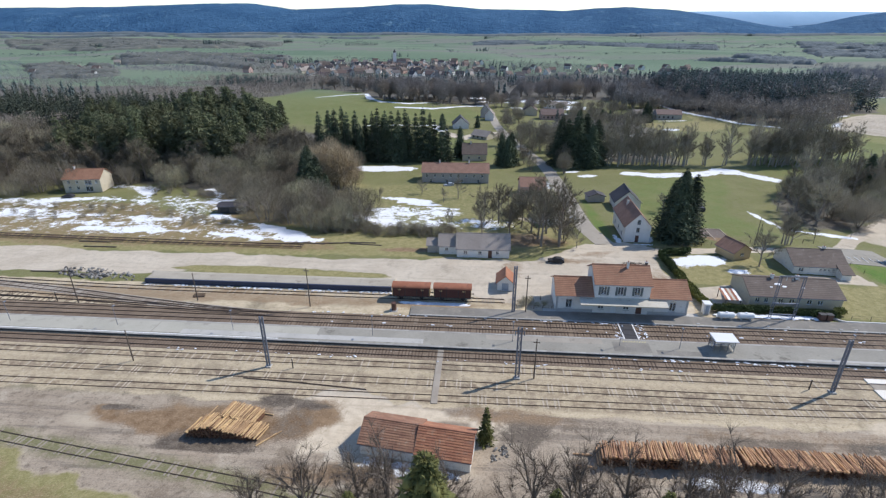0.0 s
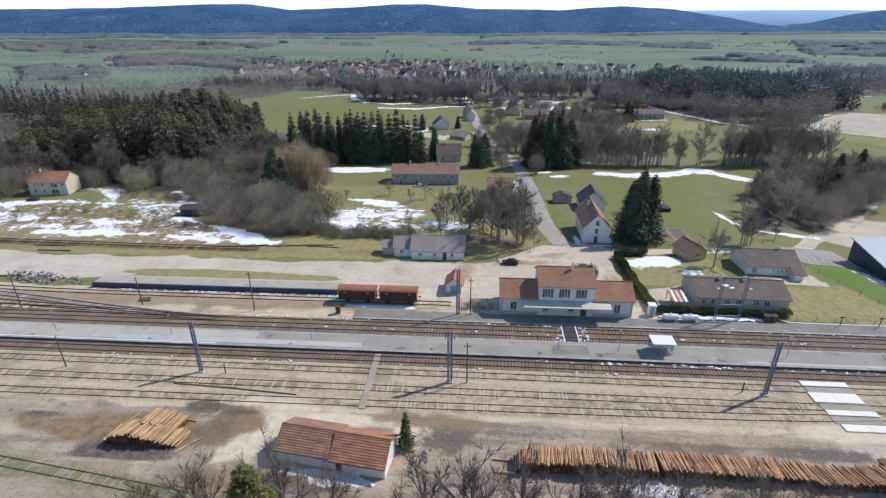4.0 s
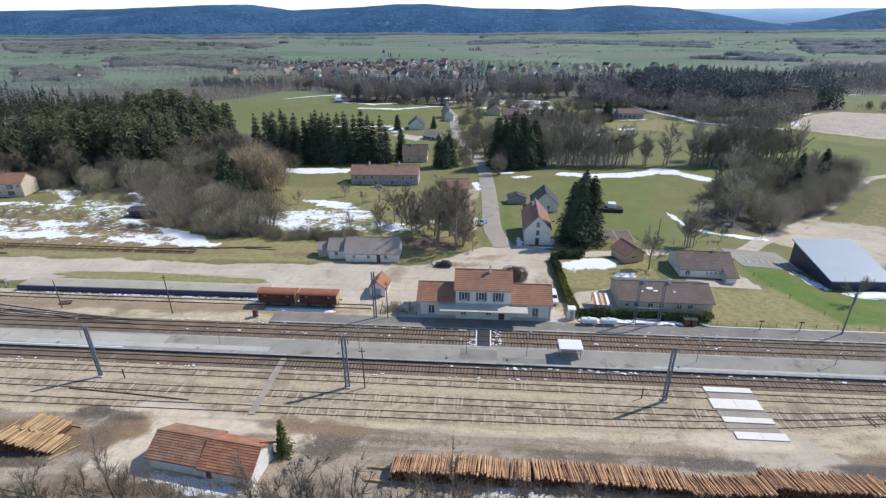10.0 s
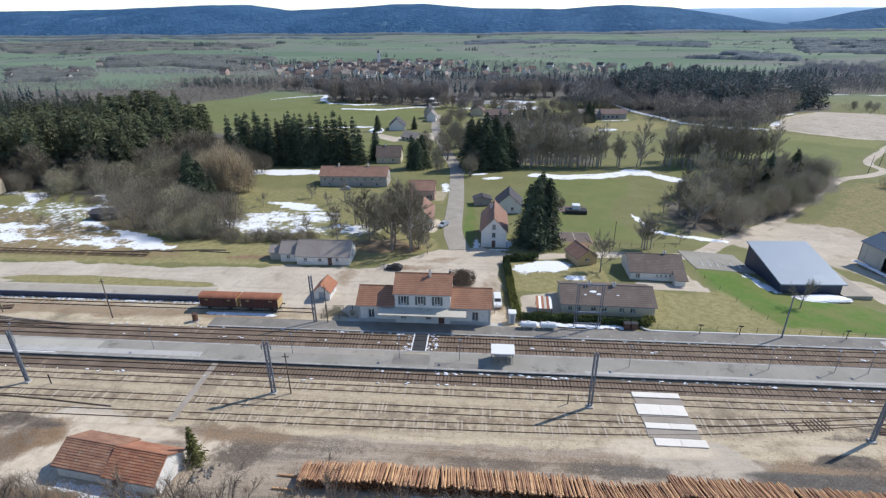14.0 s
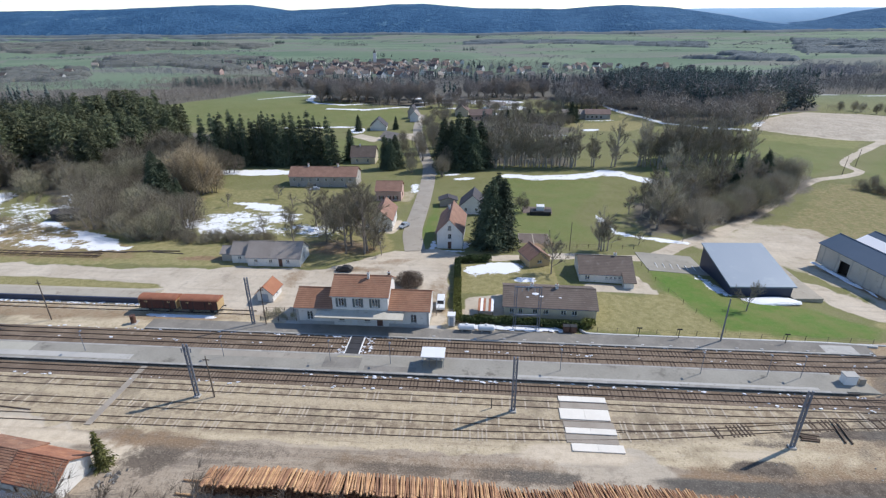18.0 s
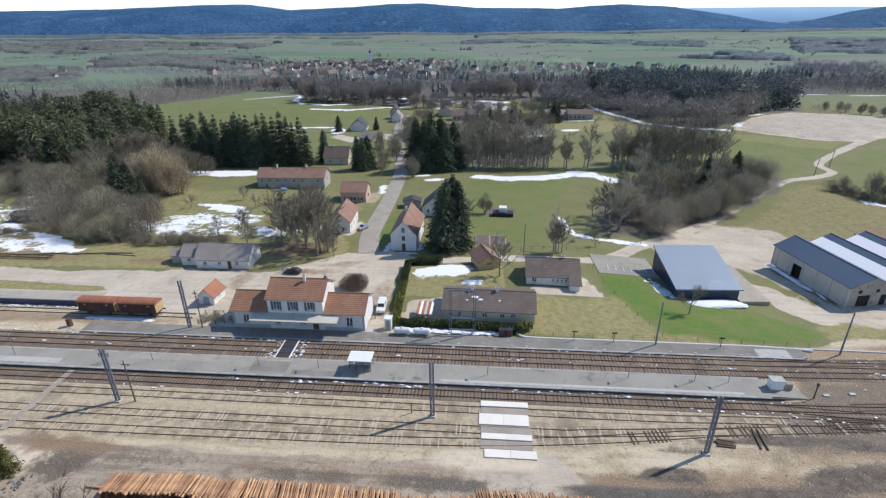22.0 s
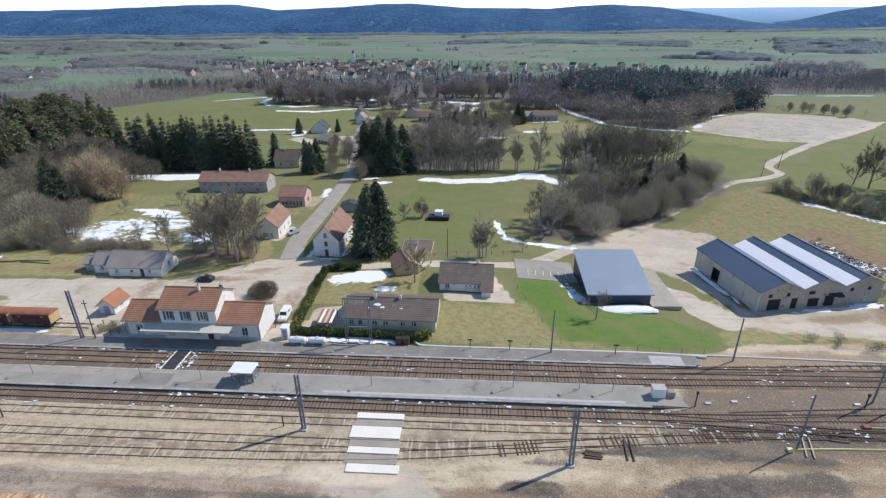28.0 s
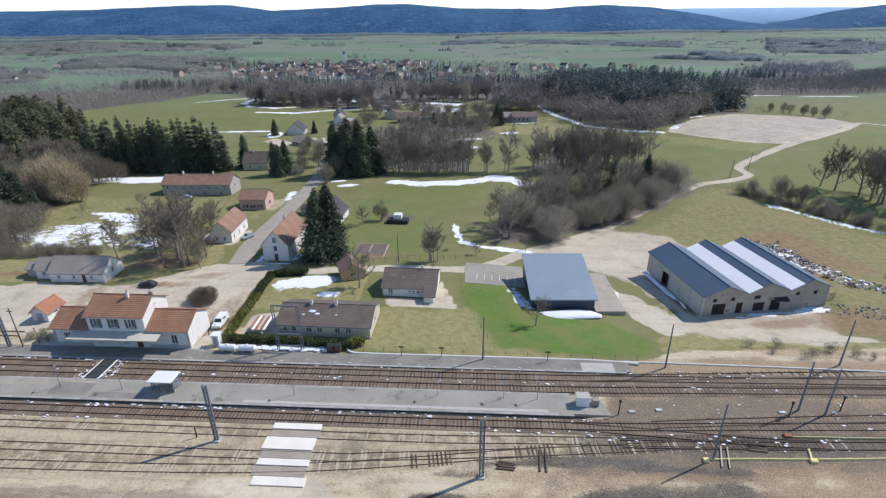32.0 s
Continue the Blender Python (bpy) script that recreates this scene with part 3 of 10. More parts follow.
pale = pale * (1 - island)
lot = mask([(97, 139.5), (109, 139.5), (109, 128), (98, 129)], 0.5, 0.0)
green = np.maximum.reduce([
    mask([(94, 131), (95, 120), (98, 110), (102, 101.5), (112, 99), (129, 98), (135, 102), (127, 117), (112, 117), (105, 128)], 3.5, 1.6),
    mask([(58, 146), (92, 147), (84, 170), (100, 208), (104, 222), (60, 222), (52, 175)], 3.0, 0.5) * 0.46,
    mask([(34, 140), (40, 140), (40, 175), (36, 190)], 1.5, 0.3) * 0.6,
    mask([(-235, 412), (-212, 448), (-195, 506), (-190, 590), (-150, 530), (-128, 552), (-120, 534), (-95, 448), (-45, 437), (-14, 423), (5, 393), (-20, 345), (-74, 336), (-130, 335), (-185, 355)], 4, 2) * 0.42,
    mask([(120, 226), (176, 222), (200, 236), (208, 246), (214, 256), (240, 284), (258, 302), (226, 310), (204, 322), (176, 330), (150, 300), (130, 262)], 3, 1.0) * 0.42,
    mask([(-20, 312), (-8, 294), (14, 262), (0, 240), (-34, 244), (-40, 300)], 3, 1.0) * 0.42, mask([(225, 255), (330, 345), (460, 340), (460, 140), (236, 140), (206, 214)], 4, 1.5) * 0.42])
dull = np.maximum.reduce([island * 0.85, mask([(-260, 120), (-80, 120.5), (-30, 121), (-8, 130), (-30, 138), (-60, 136), (-90, 150), (-260, 150)], 1.5, 1.0) * 0.9, mask([(-46, 136), (24, 134), (28, 150), (27, 200), (-10, 204), (-60, 196), (-52, 160)], 3, 2.0) * 0.5, blob(-58, 190, 14, 12, 0, 0.4, 0.4) * 0.9, blob(12, 142, 16, 7, 0, 0.4, 0.4) * 0.8, mask([(100, 372), (146, 372), (150, 400), (160, 350), (140, 330), (110, 340)], 3, 2) * 0.8, mask([(204, 322), (258, 302), (240, 284), (200, 300)], 4, 2) * 0.6, mask([(-130, 58), (-70, 51), (-26, 46.5), (-14, 40), (-14, 18), (-130, 18)], 2.5, 1.5) * 0.95,
    mask([(150, 172), (185, 216), (205, 222), (222, 190), (230, 150), (200, 108), (182, 112), (180, 140)], 4, 2) * 0.52,
    mask([(132, 96), (190, 94), (190, 108), (150, 110), (134, 108)], 2.0, 1.0) * 0.65,
    mask([(74, 97), (120, 94.5), (110, 104), (100, 118), (94, 116), (78, 114)], 2.0, 1.0),
    mask([(45, 112), (72, 112), (72, 130), (46, 128)], 1.0, 0.3),
    mask([(-100, 94.5), (-2, 95.5), (-2, 101), (-100, 101)], 1.0, 0.9) * 0.56,
    mask([(-20, 122), (-80, 122), (-80, 130), (-10, 136), (24, 150), (28, 137), (10, 124)], 2.0, 1.0)])
brown = np.maximum.reduce([mask([(-130, 56), (-70, 48), (-26, 43), (-14, 38), (-14, 18), (-130, 18)], 2.5, 1.5) * 0.5, blob(16, 138, 13, 7, 0, 0.5, 0.4) * 0.7, blob(24, 122.5, 11, 2.6, 8, 0.5, 0.5) * 0.6, blob(8, 118, 5, 6, 0, 0.5, 0.5) * 0.5, blob(44, 111, 3, 9, 0, 0.5, 0.5) * 0.5, blob(30, 128, 7, 3, 20, 0.5, 0.5) * 0.5, blob(-14, 127.4, 12, 2.0, 0, 0.5, 0.5) * 0.7, blob(-50, 59.2, 9, 2.6, 0, 0.6, 0.5), blob(-27.5, 59.5, 4, 3, 0, 0.6, 0.5) * 0.9, blob(-57, 61, 4, 1.2, 0, 0.6, 0.5) * 0.9, blob(-42, 60, 10, 3.5, 0, 0.6, 0.55) * 0.9, blob(-37, 59, 10, 4, 0, 0.4, 0.3) * 0.9, blob(-18, 50.5, 9, 3, 0, 0.6, 0.5) * 0.7, blob(8, 63.5, 9, 2.0, 0, 0.6, 0.5) * 0.6, blob(-24, 62, 6, 4.5, 0, 0.5, 0.4) * 0.75,
    # The narrow blob along the warehouse's left wall paints its shadow on the ground.
    blob(88, 63, 9, 2.2) * 0.6, blob(105, 64, 9, 2.0) * 0.6, blob(50, 62, 25, 2.5) * 0.45, blob(182, 118, 12, 7) * 0.6, mask([(106, 176), (108, 158), (117, 160), (136, 176), (176, 214), (168, 232), (122, 212), (110, 196)], 4, 2) * 0.62, mask([(78, 20), (230, 20), (230, 74), (150, 73), (112, 67), (84, 62.5)], 3, 2) * 0.56, mask([(104, 68), (230, 72), (230, 95), (126, 91), (119, 86), (118, 80)], 2, 1) * 0.6, mask([(-110, 186), (-84, 150), (-40, 140), (-36, 156), (-56, 196)], 4, 2) * 0.55, blob(160, 102, 22, 2.5) * 0.5, mask([(124, 92), (190, 90), (190, 100), (124, 98)], 1.0, 0.8) * 0.56, blob(146, 127, 1.6, 12, 14, 0.5, 0.3) * 0.8, blob(166, 117, 16, 2.5, 11, 0.5, 0.5) * 0.55, blob(112, 69, 14, 2.2) * 0.5, blob(128, 71, 16, 1.5) * 0.6, blob(140, 80, 30, 6) * 0.45, blob(69.5, 147, 4.5, 6) * 0.95, blob(190, 152, 5, 18, 14) * 0.75, mask([(150, 172), (185, 216), (205, 222), (222, 190), (230, 150), (200, 108), (182, 112), (180, 140)], 4, 2) * 0.38, blob(196, 160, 8, 20, 12, 0.5, 0.5) * 0.6, blob(150, 72, 20, 1.4) * 0.5,
    mask([(-130, 94.6), (0, 94.8), (4, 99), (-20, 100.5), (-130, 101.5)], 1.0, 0.9) * 0.56, mask([(-3, 96.5), (14, 96.5), (14, 101), (2, 103)], 1.5, 0.6) * 0.4,
    mask([(-420, 122), (-80, 123), (-30, 124), (-44, 135), (-75, 150), (-120, 165), (-420, 165)], 2, 1.0) * 0.52])
wet = np.maximum.reduce([mask([(207, 330), (232, 359), (264, 393), (283, 411), (322, 410), (345, 396), (347, 378), (320, 350), (288, 321), (262, 301), (244, 306), (228, 314)], 3, 1.2) * 0.4, blob(15, 140, 10, 5, 0, 0.5, 0.4) * 0.5, blob(20, 122, 6, 1.4, 0, 0.5, 0.4) * 0.6, mask([(108, 68), (170, 73), (200, 76), (200, 92), (126, 89), (116, 83), (108, 78)], 2, 1.5) * 0.52, *[mask(q, 4, 2.0) * (0.68 if q not in (SCRUB_A, SCRUB_B, SCRUB_C, SCRUB_D, SCRUB_E, VILLAGE) else 0.42) for q in LITTER], blob(86, 61, 12, 1.6), blob(100, 59, 14, 2), blob(64, 61, 6, 1.5) * 0.6, blob(118, 57, 10, 3)])
snow = np.maximum.reduce([
    mask([(-420, 134), (-120, 130), (-60, 129), (-44, 132), (-62, 141), (-84, 150), (-86, 172), (-120, 176), (-165, 168), (-420, 172)], 4.0, 1.0) * 0.33,
    *[ss(w_ + 1.6, w_ * 0.4, near_line(PX, PY, q) + wob(0.3, 1.1)) * k_ for q, w_, k_ in (([(-190, 162), (-160, 165), (-138, 170), (-120, 168), (-106, 166), (-94, 169), (-88, 173)], 3.0, 0.66), ([(-142, 187), (-131, 185), (-124, 177), (-120, 170)], 3.0, 0.62),
        ([(-104, 186), (-97, 178), (-94, 170)], 1.6, 0.7), ([(-190, 148), (-150, 151), (-119, 151), (-98, 147)], 2.6, 0.58), ([(-120, 138), (-85, 137.5), (-64, 134), (-48, 132.5)], 1.6, 0.75), ([(-87, 154), (-77, 149.5), (-68, 145), (-56, 138), (-46, 132.5)], 1.7, 0.95), ([(-130, 144), (-110, 143), (-96, 140)], 1.4, 0.6))],
    blob(-73, 140, 11, 2.6, -16) * 0.56,
    blob(-24, 157, 26, 12, 8, 0.3) * 0.54, blob(-2, 152, 14, 8) * 0.54, blob(-20, 153, 9, 2.4, -8) * 0.58, blob(-28, 178, 10, 2.0, -10) * 0.75, blob(-21, 173, 9, 1.6, -14) * 0.9, blob(-12, 168, 7, 1.4, -6) * 0.8, blob(-50, 225, 20, 5.0, 2) * 0.95, blob(-62, 221, 8, 2) * 0.8,
    ss(4.6, 2.4, near_line(PX, PY, [(64, 225), (78, 223), (92, 226), (104, 232), (114, 229), (122, 221)]) + wob(0.3, 0.7)) * 0.8, blob(108, 235, 8, 4, -10) * 0.9, blob(40, 226, 4, 1.4, 20) * 0.85, blob(45, 219, 5, 2.0, 20) * 0.85, blob(27, 203, 2.5, 8, 8) * 0.8, blob(31, 226, 2.0, 1.5) * 0.8,
    ss(2.2, 1.0, near_line(PX, PY, [(55, 277), (69, 282), (98, 298)]) + wob(0.3, 0.5)) * 0.7, blob(95, 321, 11, 3.5, 8) * 0.66, blob(119, 340, 6, 3.5) * 0.9, blob(130, 378, 12, 2.0, -8) * 0.6,
    blob(57.5, 126, 8, 3.4, 14) * 0.8, blob(65, 119.5, 3, 1.2) * 0.7, blob(92.5, 166, 1.1, 9, 8) * 0.8, blob(96.5, 156.5, 4.5, 1.4, -24) * 0.9, blob(106, 154, 8, 1.4, -4) * 0.85, blob(131, 133, 0.8, 7, 14) * 0.75, blob(164, 120.6, 9, 0.9, 11) * 0.75, blob(175, 123, 5, 1.3, 11) * 0.8, blob(108, 124, 1.6, 6, 20) * 0.62,
    ss(4.4, 1.8, near_line(PX, PY, [(-150, 478), (-138, 509), (-118, 536)]) + wob(0.3, 0.8)) * 0.8, ss(4.0, 1.8, near_line(PX, PY, [(-118, 536), (-96, 452), (-84, 432), (-60, 426), (-44, 436)]) + wob(0.3, 0.6)) * 0.8, ss(3.0, 1.4, near_line(PX, PY, [(-65, 406), (-38, 407), (-15, 429), (2, 440)]) + wob(0.3, 0.5)) * 0.9,
    ss(2.0, 0.9, near_line(PX, PY, [(-74, 336), (-52, 340), (-31, 343)]) + wob(0.3, 0.4)) * 0.9, blob(-26, 331, 4, 9, 10) * 0.9, blob(8, 503, 22, 7) * 0.85, blob(14, 472, 16, 4, 10) * 0.8, blob(58, 488, 26, 12) * 0.95, blob(72, 455, 18, 14) * 0.85, blob(56, 420, 10, 5) * 0.7, blob(30, 440, 10, 5) * 0.6,
    ss(3.4, 1.6, near_line(PX, PY, [(150, 486), (157, 412), (167, 354), (187, 334), (206, 328)]) + wob(0.3, 0.4)) * 0.8, blob(222, 346, 10, 3, 50) * 0.7, blob(250, 386, 12, 2.5, 40) * 0.7, blob(370, 562, 30, 3) * 0.9, blob(440, 552, 26, 3) * 0.8, ss(2.2, 1.0, near_line(PX, PY, [(205, 203), (214, 193), (219, 187), (232, 176)]) + wob(0.3, 0.5)) * 0.6,
    blob(46, 137.8, 2.5, 0.7) * 0.9, blob(40.2, 142, 0.8, 3.4) * 0.95, blob(49.2, 143, 0.9, 3.0) * 0.9, blob(-10, 52.6, 7, 1.0, -6) * 1.0, blob(36, 53.2, 10, 1.2) * 0.95, blob(190, 150, 3, 16, 20) * 0.5])
PZ = zg(PX, PY) + 0.10 * ss(0.45, 0.8, snow) + 0.05 * wob(0.22) * ss(100, 112, PY) - 0.02
NX, NY = len(gx), len(gy)
ii = (np.arange(NY - 1)[:, None] * NX + np.arange(NX - 1)[None, :]).ravel()
faces = np.stack([ii, ii + 1, ii + NX + 1, ii + NX], 1)
me = bpy.data.meshes.new("ground")
me.vertices.add(len(PX))
me.vertices.foreach_set("co", np.stack([PX, PY, PZ], 1).ravel())
me.loops.add(faces.size)
me.loops.foreach_set("vertex_index", faces.ravel())
me.polygons.add(len(faces))
me.polygons.foreach_set("loop_start", np.arange(0, faces.size, 4))
me.polygons.foreach_set("use_smooth", np.ones(len(faces), bool))
me.update(calc_edges=True)
SIDINGS = ([(-260, 75.7), (0, 75.7), (85, 75.6), (108, 76.2), (142, 77.0), (200, 79.2)], [(-260, 71.2), (72, 71.3), (84, 71.8), (108, 73.9), (128, 76.1), (134, 76.6)],
           [(-260, 65.6), (-71, 66.8), (25, 67.7), (62, 68.5), (82, 70.2), (106, 73.6)], [(-110, 60.9), (-70.5, 54.2), (-27, 48.0), (-5, 43.5)])
sid = np.maximum.reduce([ss(2.1, 1.0, near_line(PX, PY, q)) for q in SIDINGS])
mud = np.maximum.reduce([blob(-38.5, 54.6, 7, 1.1, 0, 0.5, 0.4), blob(-57, 61.6, 2.2, 0.9, 0, 0.5, 0.4), blob(-26, 64.4, 6, 1.2, -8, 0.5, 0.5) * 0.8, blob(94, 65.3, 5, 1.0, 4, 0.5, 0.4), blob(117, 65.8, 6, 1.6, 4, 0.5, 0.4) * 0.9, blob(124, 71.4, 7, 0.7, 3, 0.6, 0.5) * 0.9, blob(132, 71.6, 5, 0.8, 3, 0.6, 0.5) * 0.9, blob(96, 69.4, 6, 0.9, 3, 0.6, 0.6) * 0.6, blob(98, 61, 16, 2.4, 4, 0.6, 0.5), blob(94, 64.3, 12, 1.1, 3, 0.6, 0.5) * 0.8, blob(116, 65, 9, 1.6, 4, 0.6, 0.5) * 0.8, blob(-31, 65, 4.5, 1.3, 0, 0.6, 0.5) * 0.9, blob(-38, 57, 7, 2.0, 0, 0.6, 0.5) * 0.6, blob(70, 60.6, 14, 1.6, 0, 0.6, 0.6) * 0.55, blob(20, 62.5, 12, 2.2, 0, 0.6, 0.6) * 0.45, blob(-28, 60, 5, 5, 0, 0.6, 0.5) * 0.5, blob(45, 61, 16, 1.6, 0, 0.6, 0.6) * 0.6,
    blob(122, 66, 18, 2.4, 6, 0.6, 0.5) * 0.7, blob(-55, 61.5, 4, 1.0, 0, 0.6, 0.6) * 0.7, blob(8, 60, 5, 3, 0, 0.6, 0.6) * 0.7, blob(112, 72.2, 12, 0.9, 5, 0.5, 0.4) * 0.8, blob(150, 77, 20, 3.0, 4, 0.5, 0.5) * 0.6])
yard = yard * (1 - 0.8 * yard_free)
sand = np.maximum.reduce([mask([(-27, 65.5), (-22, 66.5), (-8, 65.2), (4, 63.4), (9.5, 61.2), (10.5, 59), (6, 57.6), (1, 58), (-1, 61), (-16, 62.5), (-19, 59), (-21, 55), (-25, 54), (-26, 58), (-24.5, 62)], 1.0, 0.8), blob(70, 65.2, 9, 1.8, 0, 0.5, 0.4) * 0.9, blob(92, 67, 10, 1.2, 3, 0.6, 0.5) * 0.6, blob(30, 64.4, 16, 0.9, 0, 0.6, 0.5) * 0.5, blob(-60, 58, 6, 3, 0, 0.6, 0.5) * 0.5])
for nm, chans in (("zone_c", (sid, mud, lot, sand)), ("zone_a", (yard, south, pale, snow)), ("zone_b", (green, dull, brown, wet))):
    at = me.attributes.new(nm, "FLOAT_COLOR", "POINT")
    at.data.foreach_set("color", np.stack(chans, 1).astype(np.float32).ravel())
ground = tagged(new("ground", me), "winter ground of gravel, dull grass and melting snow", "ground", kind="structure")

gm = bpy.data.materials.new("ground_soil_grass_snow")
gm.use_nodes = True
nt = gm.node_tree
bs = nt.nodes["Principled BSDF"]
vec = nt.nodes.new("ShaderNodeTexCoord").outputs["Object"]
n_big, n_mid, n_fine, n_tiny = (noise_out(nt, vec, s, 6.0, r) for s, r in ((0.012, 0.5), (0.09, 0.6), (0.7, 0.65), (4.0, 0.7)))


n_patch = noise_out(nt, vec, 0.16, 5.0, 0.6)


def zone(attr):
    at = nt.nodes.new("ShaderNodeAttribute")
    at.attribute_name = attr
    sp = nt.nodes.new("ShaderNodeSeparateColor")
    nt.links.new(at.outputs["Color"], sp.inputs[0])
    return (*sp.outputs, at.outputs["Alpha"])


def edged(val, amount=0.5, w=0.14):
    k = math1(nt, "ADD", val, math1(nt, "MULTIPLY", math1(nt, "SUBTRACT", math1(nt, "ADD", math1(nt, "MULTIPLY", n_fine, 0.6), math1(nt, "MULTIPLY", n_tiny, 0.4)), 0.5), amount * 2))
    return step_out(nt, k, 0.5 - w, 0.5 + w)


za, zb, zc = zone("zone_a"), zone("zone_b"), zone("zone_c")
n_spot = noise_out(nt, vec, 1.7, 4.0, 0.7)
fields = nd(nt, "ShaderNodeTexVoronoi", Scale=0.005, Randomness=0.9)
warp = nt.nodes.new("ShaderNodeVectorMath")
warp.operation = "MULTIPLY"
warp.inputs[1].default_value = (0.6, 1.5, 0.0)
nt.links.new(vec, warp.inputs[0])
nt.links.new(warp.outputs[0], fields.inputs["Vector"])
fsep = nt.nodes.new("ShaderNodeSeparateColor")
nt.links.new(fields.outputs["Color"], fsep.inputs[0])
grass = mixc(nt, step_out(nt, n_mid, 0.3, 0.7), (0.152, 0.165, 0.053), (0.208, 0.209, 0.083))
grass = mixc(nt, step_out(nt, n_fine, 0.35, 0.75), grass, (0.2, 0.185, 0.09))
# Far field tones, made bluer to carry some distance haze.
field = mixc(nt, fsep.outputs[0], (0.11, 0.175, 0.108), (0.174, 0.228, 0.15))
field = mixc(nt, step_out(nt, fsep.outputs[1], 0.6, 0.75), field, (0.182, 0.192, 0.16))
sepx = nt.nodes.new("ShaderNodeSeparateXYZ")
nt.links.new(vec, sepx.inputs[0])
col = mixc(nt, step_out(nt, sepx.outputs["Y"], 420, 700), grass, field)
col = mixc(nt, math1(nt, "MULTIPLY", step_out(nt, n_spot, 0.5, 0.68), 0.28), col, (0.2, 0.185, 0.095))
col = mixc(nt, edged(zb[1], 0.5, 0.2), col, mixc(nt, step_out(nt, n_fine, 0.3, 0.7), (0.225, 0.205, 0.082), (0.33, 0.29, 0.137)))
col = mixc(nt, edged(zb[0], 0.35, 0.3), col, mixc(nt, step_out(nt, n_patch, 0.35, 0.68), mixc(nt, step_out(nt, n_fine, 0.3, 0.75), (0.088, 0.176, 0.027), (0.13, 0.194, 0.042)), (0.165, 0.187, 0.056)))
yardc = mixc(nt, step_out(nt, n_fine, 0.3, 0.7), (0.5, 0.41, 0.272), (0.63, 0.528, 0.366))
stretch = nt.nodes.new("ShaderNodeVectorMath")
stretch.operation = "MULTIPLY"
stretch.inputs[1].default_value = (0.06, 0.9, 1.0)
nt.links.new(vec, stretch.inputs[0])
n_streak = noise_out(nt, stretch.outputs[0], 0.8, 6.0, 0.65)
yardc = mixc(nt, step_out(nt, n_mid, 0.52, 0.72), yardc, (0.3, 0.25, 0.165))
yardc = mixc(nt, math1(nt, "MULTIPLY", step_out(nt, n_streak, 0.5, 0.7), 0.6), yardc, (0.27, 0.21, 0.145))
yardc = mixc(nt, math1(nt, "MULTIPLY", step_out(nt, n_patch, 0.55, 0.66), 0.45), yardc, (0.3, 0.235, 0.15))
weeds = mixc(nt, step_out(nt, n_mid, 0.4, 0.6), (0.275, 0.205, 0.125), (0.185, 0.135, 0.095))
yardc = mixc(nt, math1(nt, "MULTIPLY", step_out(nt, n_spot, 0.54, 0.66), 0.55), yardc, weeds)
yardc = mixc(nt, math1(nt, "MULTIPLY", step_out(nt, n_spot, 0.44, 0.34), 0.4), yardc, (0.6, 0.53, 0.42))
yardc = mixc(nt, math1(nt, "MULTIPLY", zc[0], step_out(nt, n_fine, 0.36, 0.62)), yardc, mixc(nt, 0.45, weeds, (0.3, 0.24, 0.17)))
col = mixc(nt, edged(za[0], 0.3), col, yardc)
southc = mixc(nt, step_out(nt, n_mid, 0.3, 0.7), (0.325, 0.262, 0.194), (0.45, 0.372, 0.282))
southc = mixc(nt, step_out(nt, n_fine, 0.5, 0.75), southc, (0.17, 0.135, 0.1))
southc = mixc(nt, math1(nt, "MULTIPLY", step_out(nt, n_streak, 0.48, 0.66), 0.7), southc, (0.18, 0.15, 0.12))
southc = mixc(nt, math1(nt, "MULTIPLY", step_out(nt, n_streak, 0.46, 0.3), 0.6), southc, (0.43, 0.36, 0.278))
southc = mixc(nt, math1(nt, "MULTIPLY", step_out(nt, n_patch, 0.55, 0.64), 0.55), southc, (0.2, 0.155, 0.11))
southc = mixc(nt, math1(nt, "MULTIPLY", step_out(nt, n_patch, 0.44, 0.34), 0.5), southc, (0.5, 0.43, 0.335))
southc = mixc(nt, math1(nt, "MULTIPLY", step_out(nt, n_spot, 0.55, 0.67), 0.6), southc, (0.15, 0.115, 0.08))
southc = mixc(nt, math1(nt, "MULTIPLY", zc[0], step_out(nt, n_fine, 0.3, 0.55)), southc, (0.2, 0.19, 0.095))
col = mixc(nt, edged(za[1], 0.4), col, southc)
palec = mixc(nt, step_out(nt, n_mid, 0.3, 0.7), (0.49, 0.42, 0.325), (0.61, 0.535, 0.425))
palec = mixc(nt, math1(nt, "MULTIPLY", step_out(nt, n_fine, 0.45, 0.75), 0.45), palec, (0.34, 0.295, 0.24))
palec = mixc(nt, math1(nt, "MULTIPLY", step_out(nt, n_streak, 0.5, 0.68), 0.28), palec, (0.29, 0.25, 0.2))
palec = mixc(nt, math1(nt, "MULTIPLY", step_out(nt, n_spot, 0.54, 0.66), 0.18), palec, (0.3, 0.25, 0.195))
palec = mixc(nt, math1(nt, "MULTIPLY", step_out(nt, n_patch, 0.55, 0.7), 0.5), palec, (0.27, 0.225, 0.175))
col = mixc(nt, edged(za[2], 0.3), col, palec)
sandc = mixc(nt, step_out(nt, n_fine, 0.35, 0.7), (0.66, 0.562, 0.425), (0.54, 0.45, 0.33))
sandc = mixc(nt, math1(nt, "MULTIPLY", step_out(nt, n_streak, 0.5, 0.68), 0.4), sandc, (0.4, 0.32, 0.23))
col = mixc(nt, edged(zc[3], 0.45, 0.25), col, sandc)
packed = math1(nt, "SUBTRACT", 1.0, math1(nt, "MULTIPLY", math1(nt, "MAXIMUM", math1(nt, "MAXIMUM", za[2], zc[3]), zb[0]), 0.6))
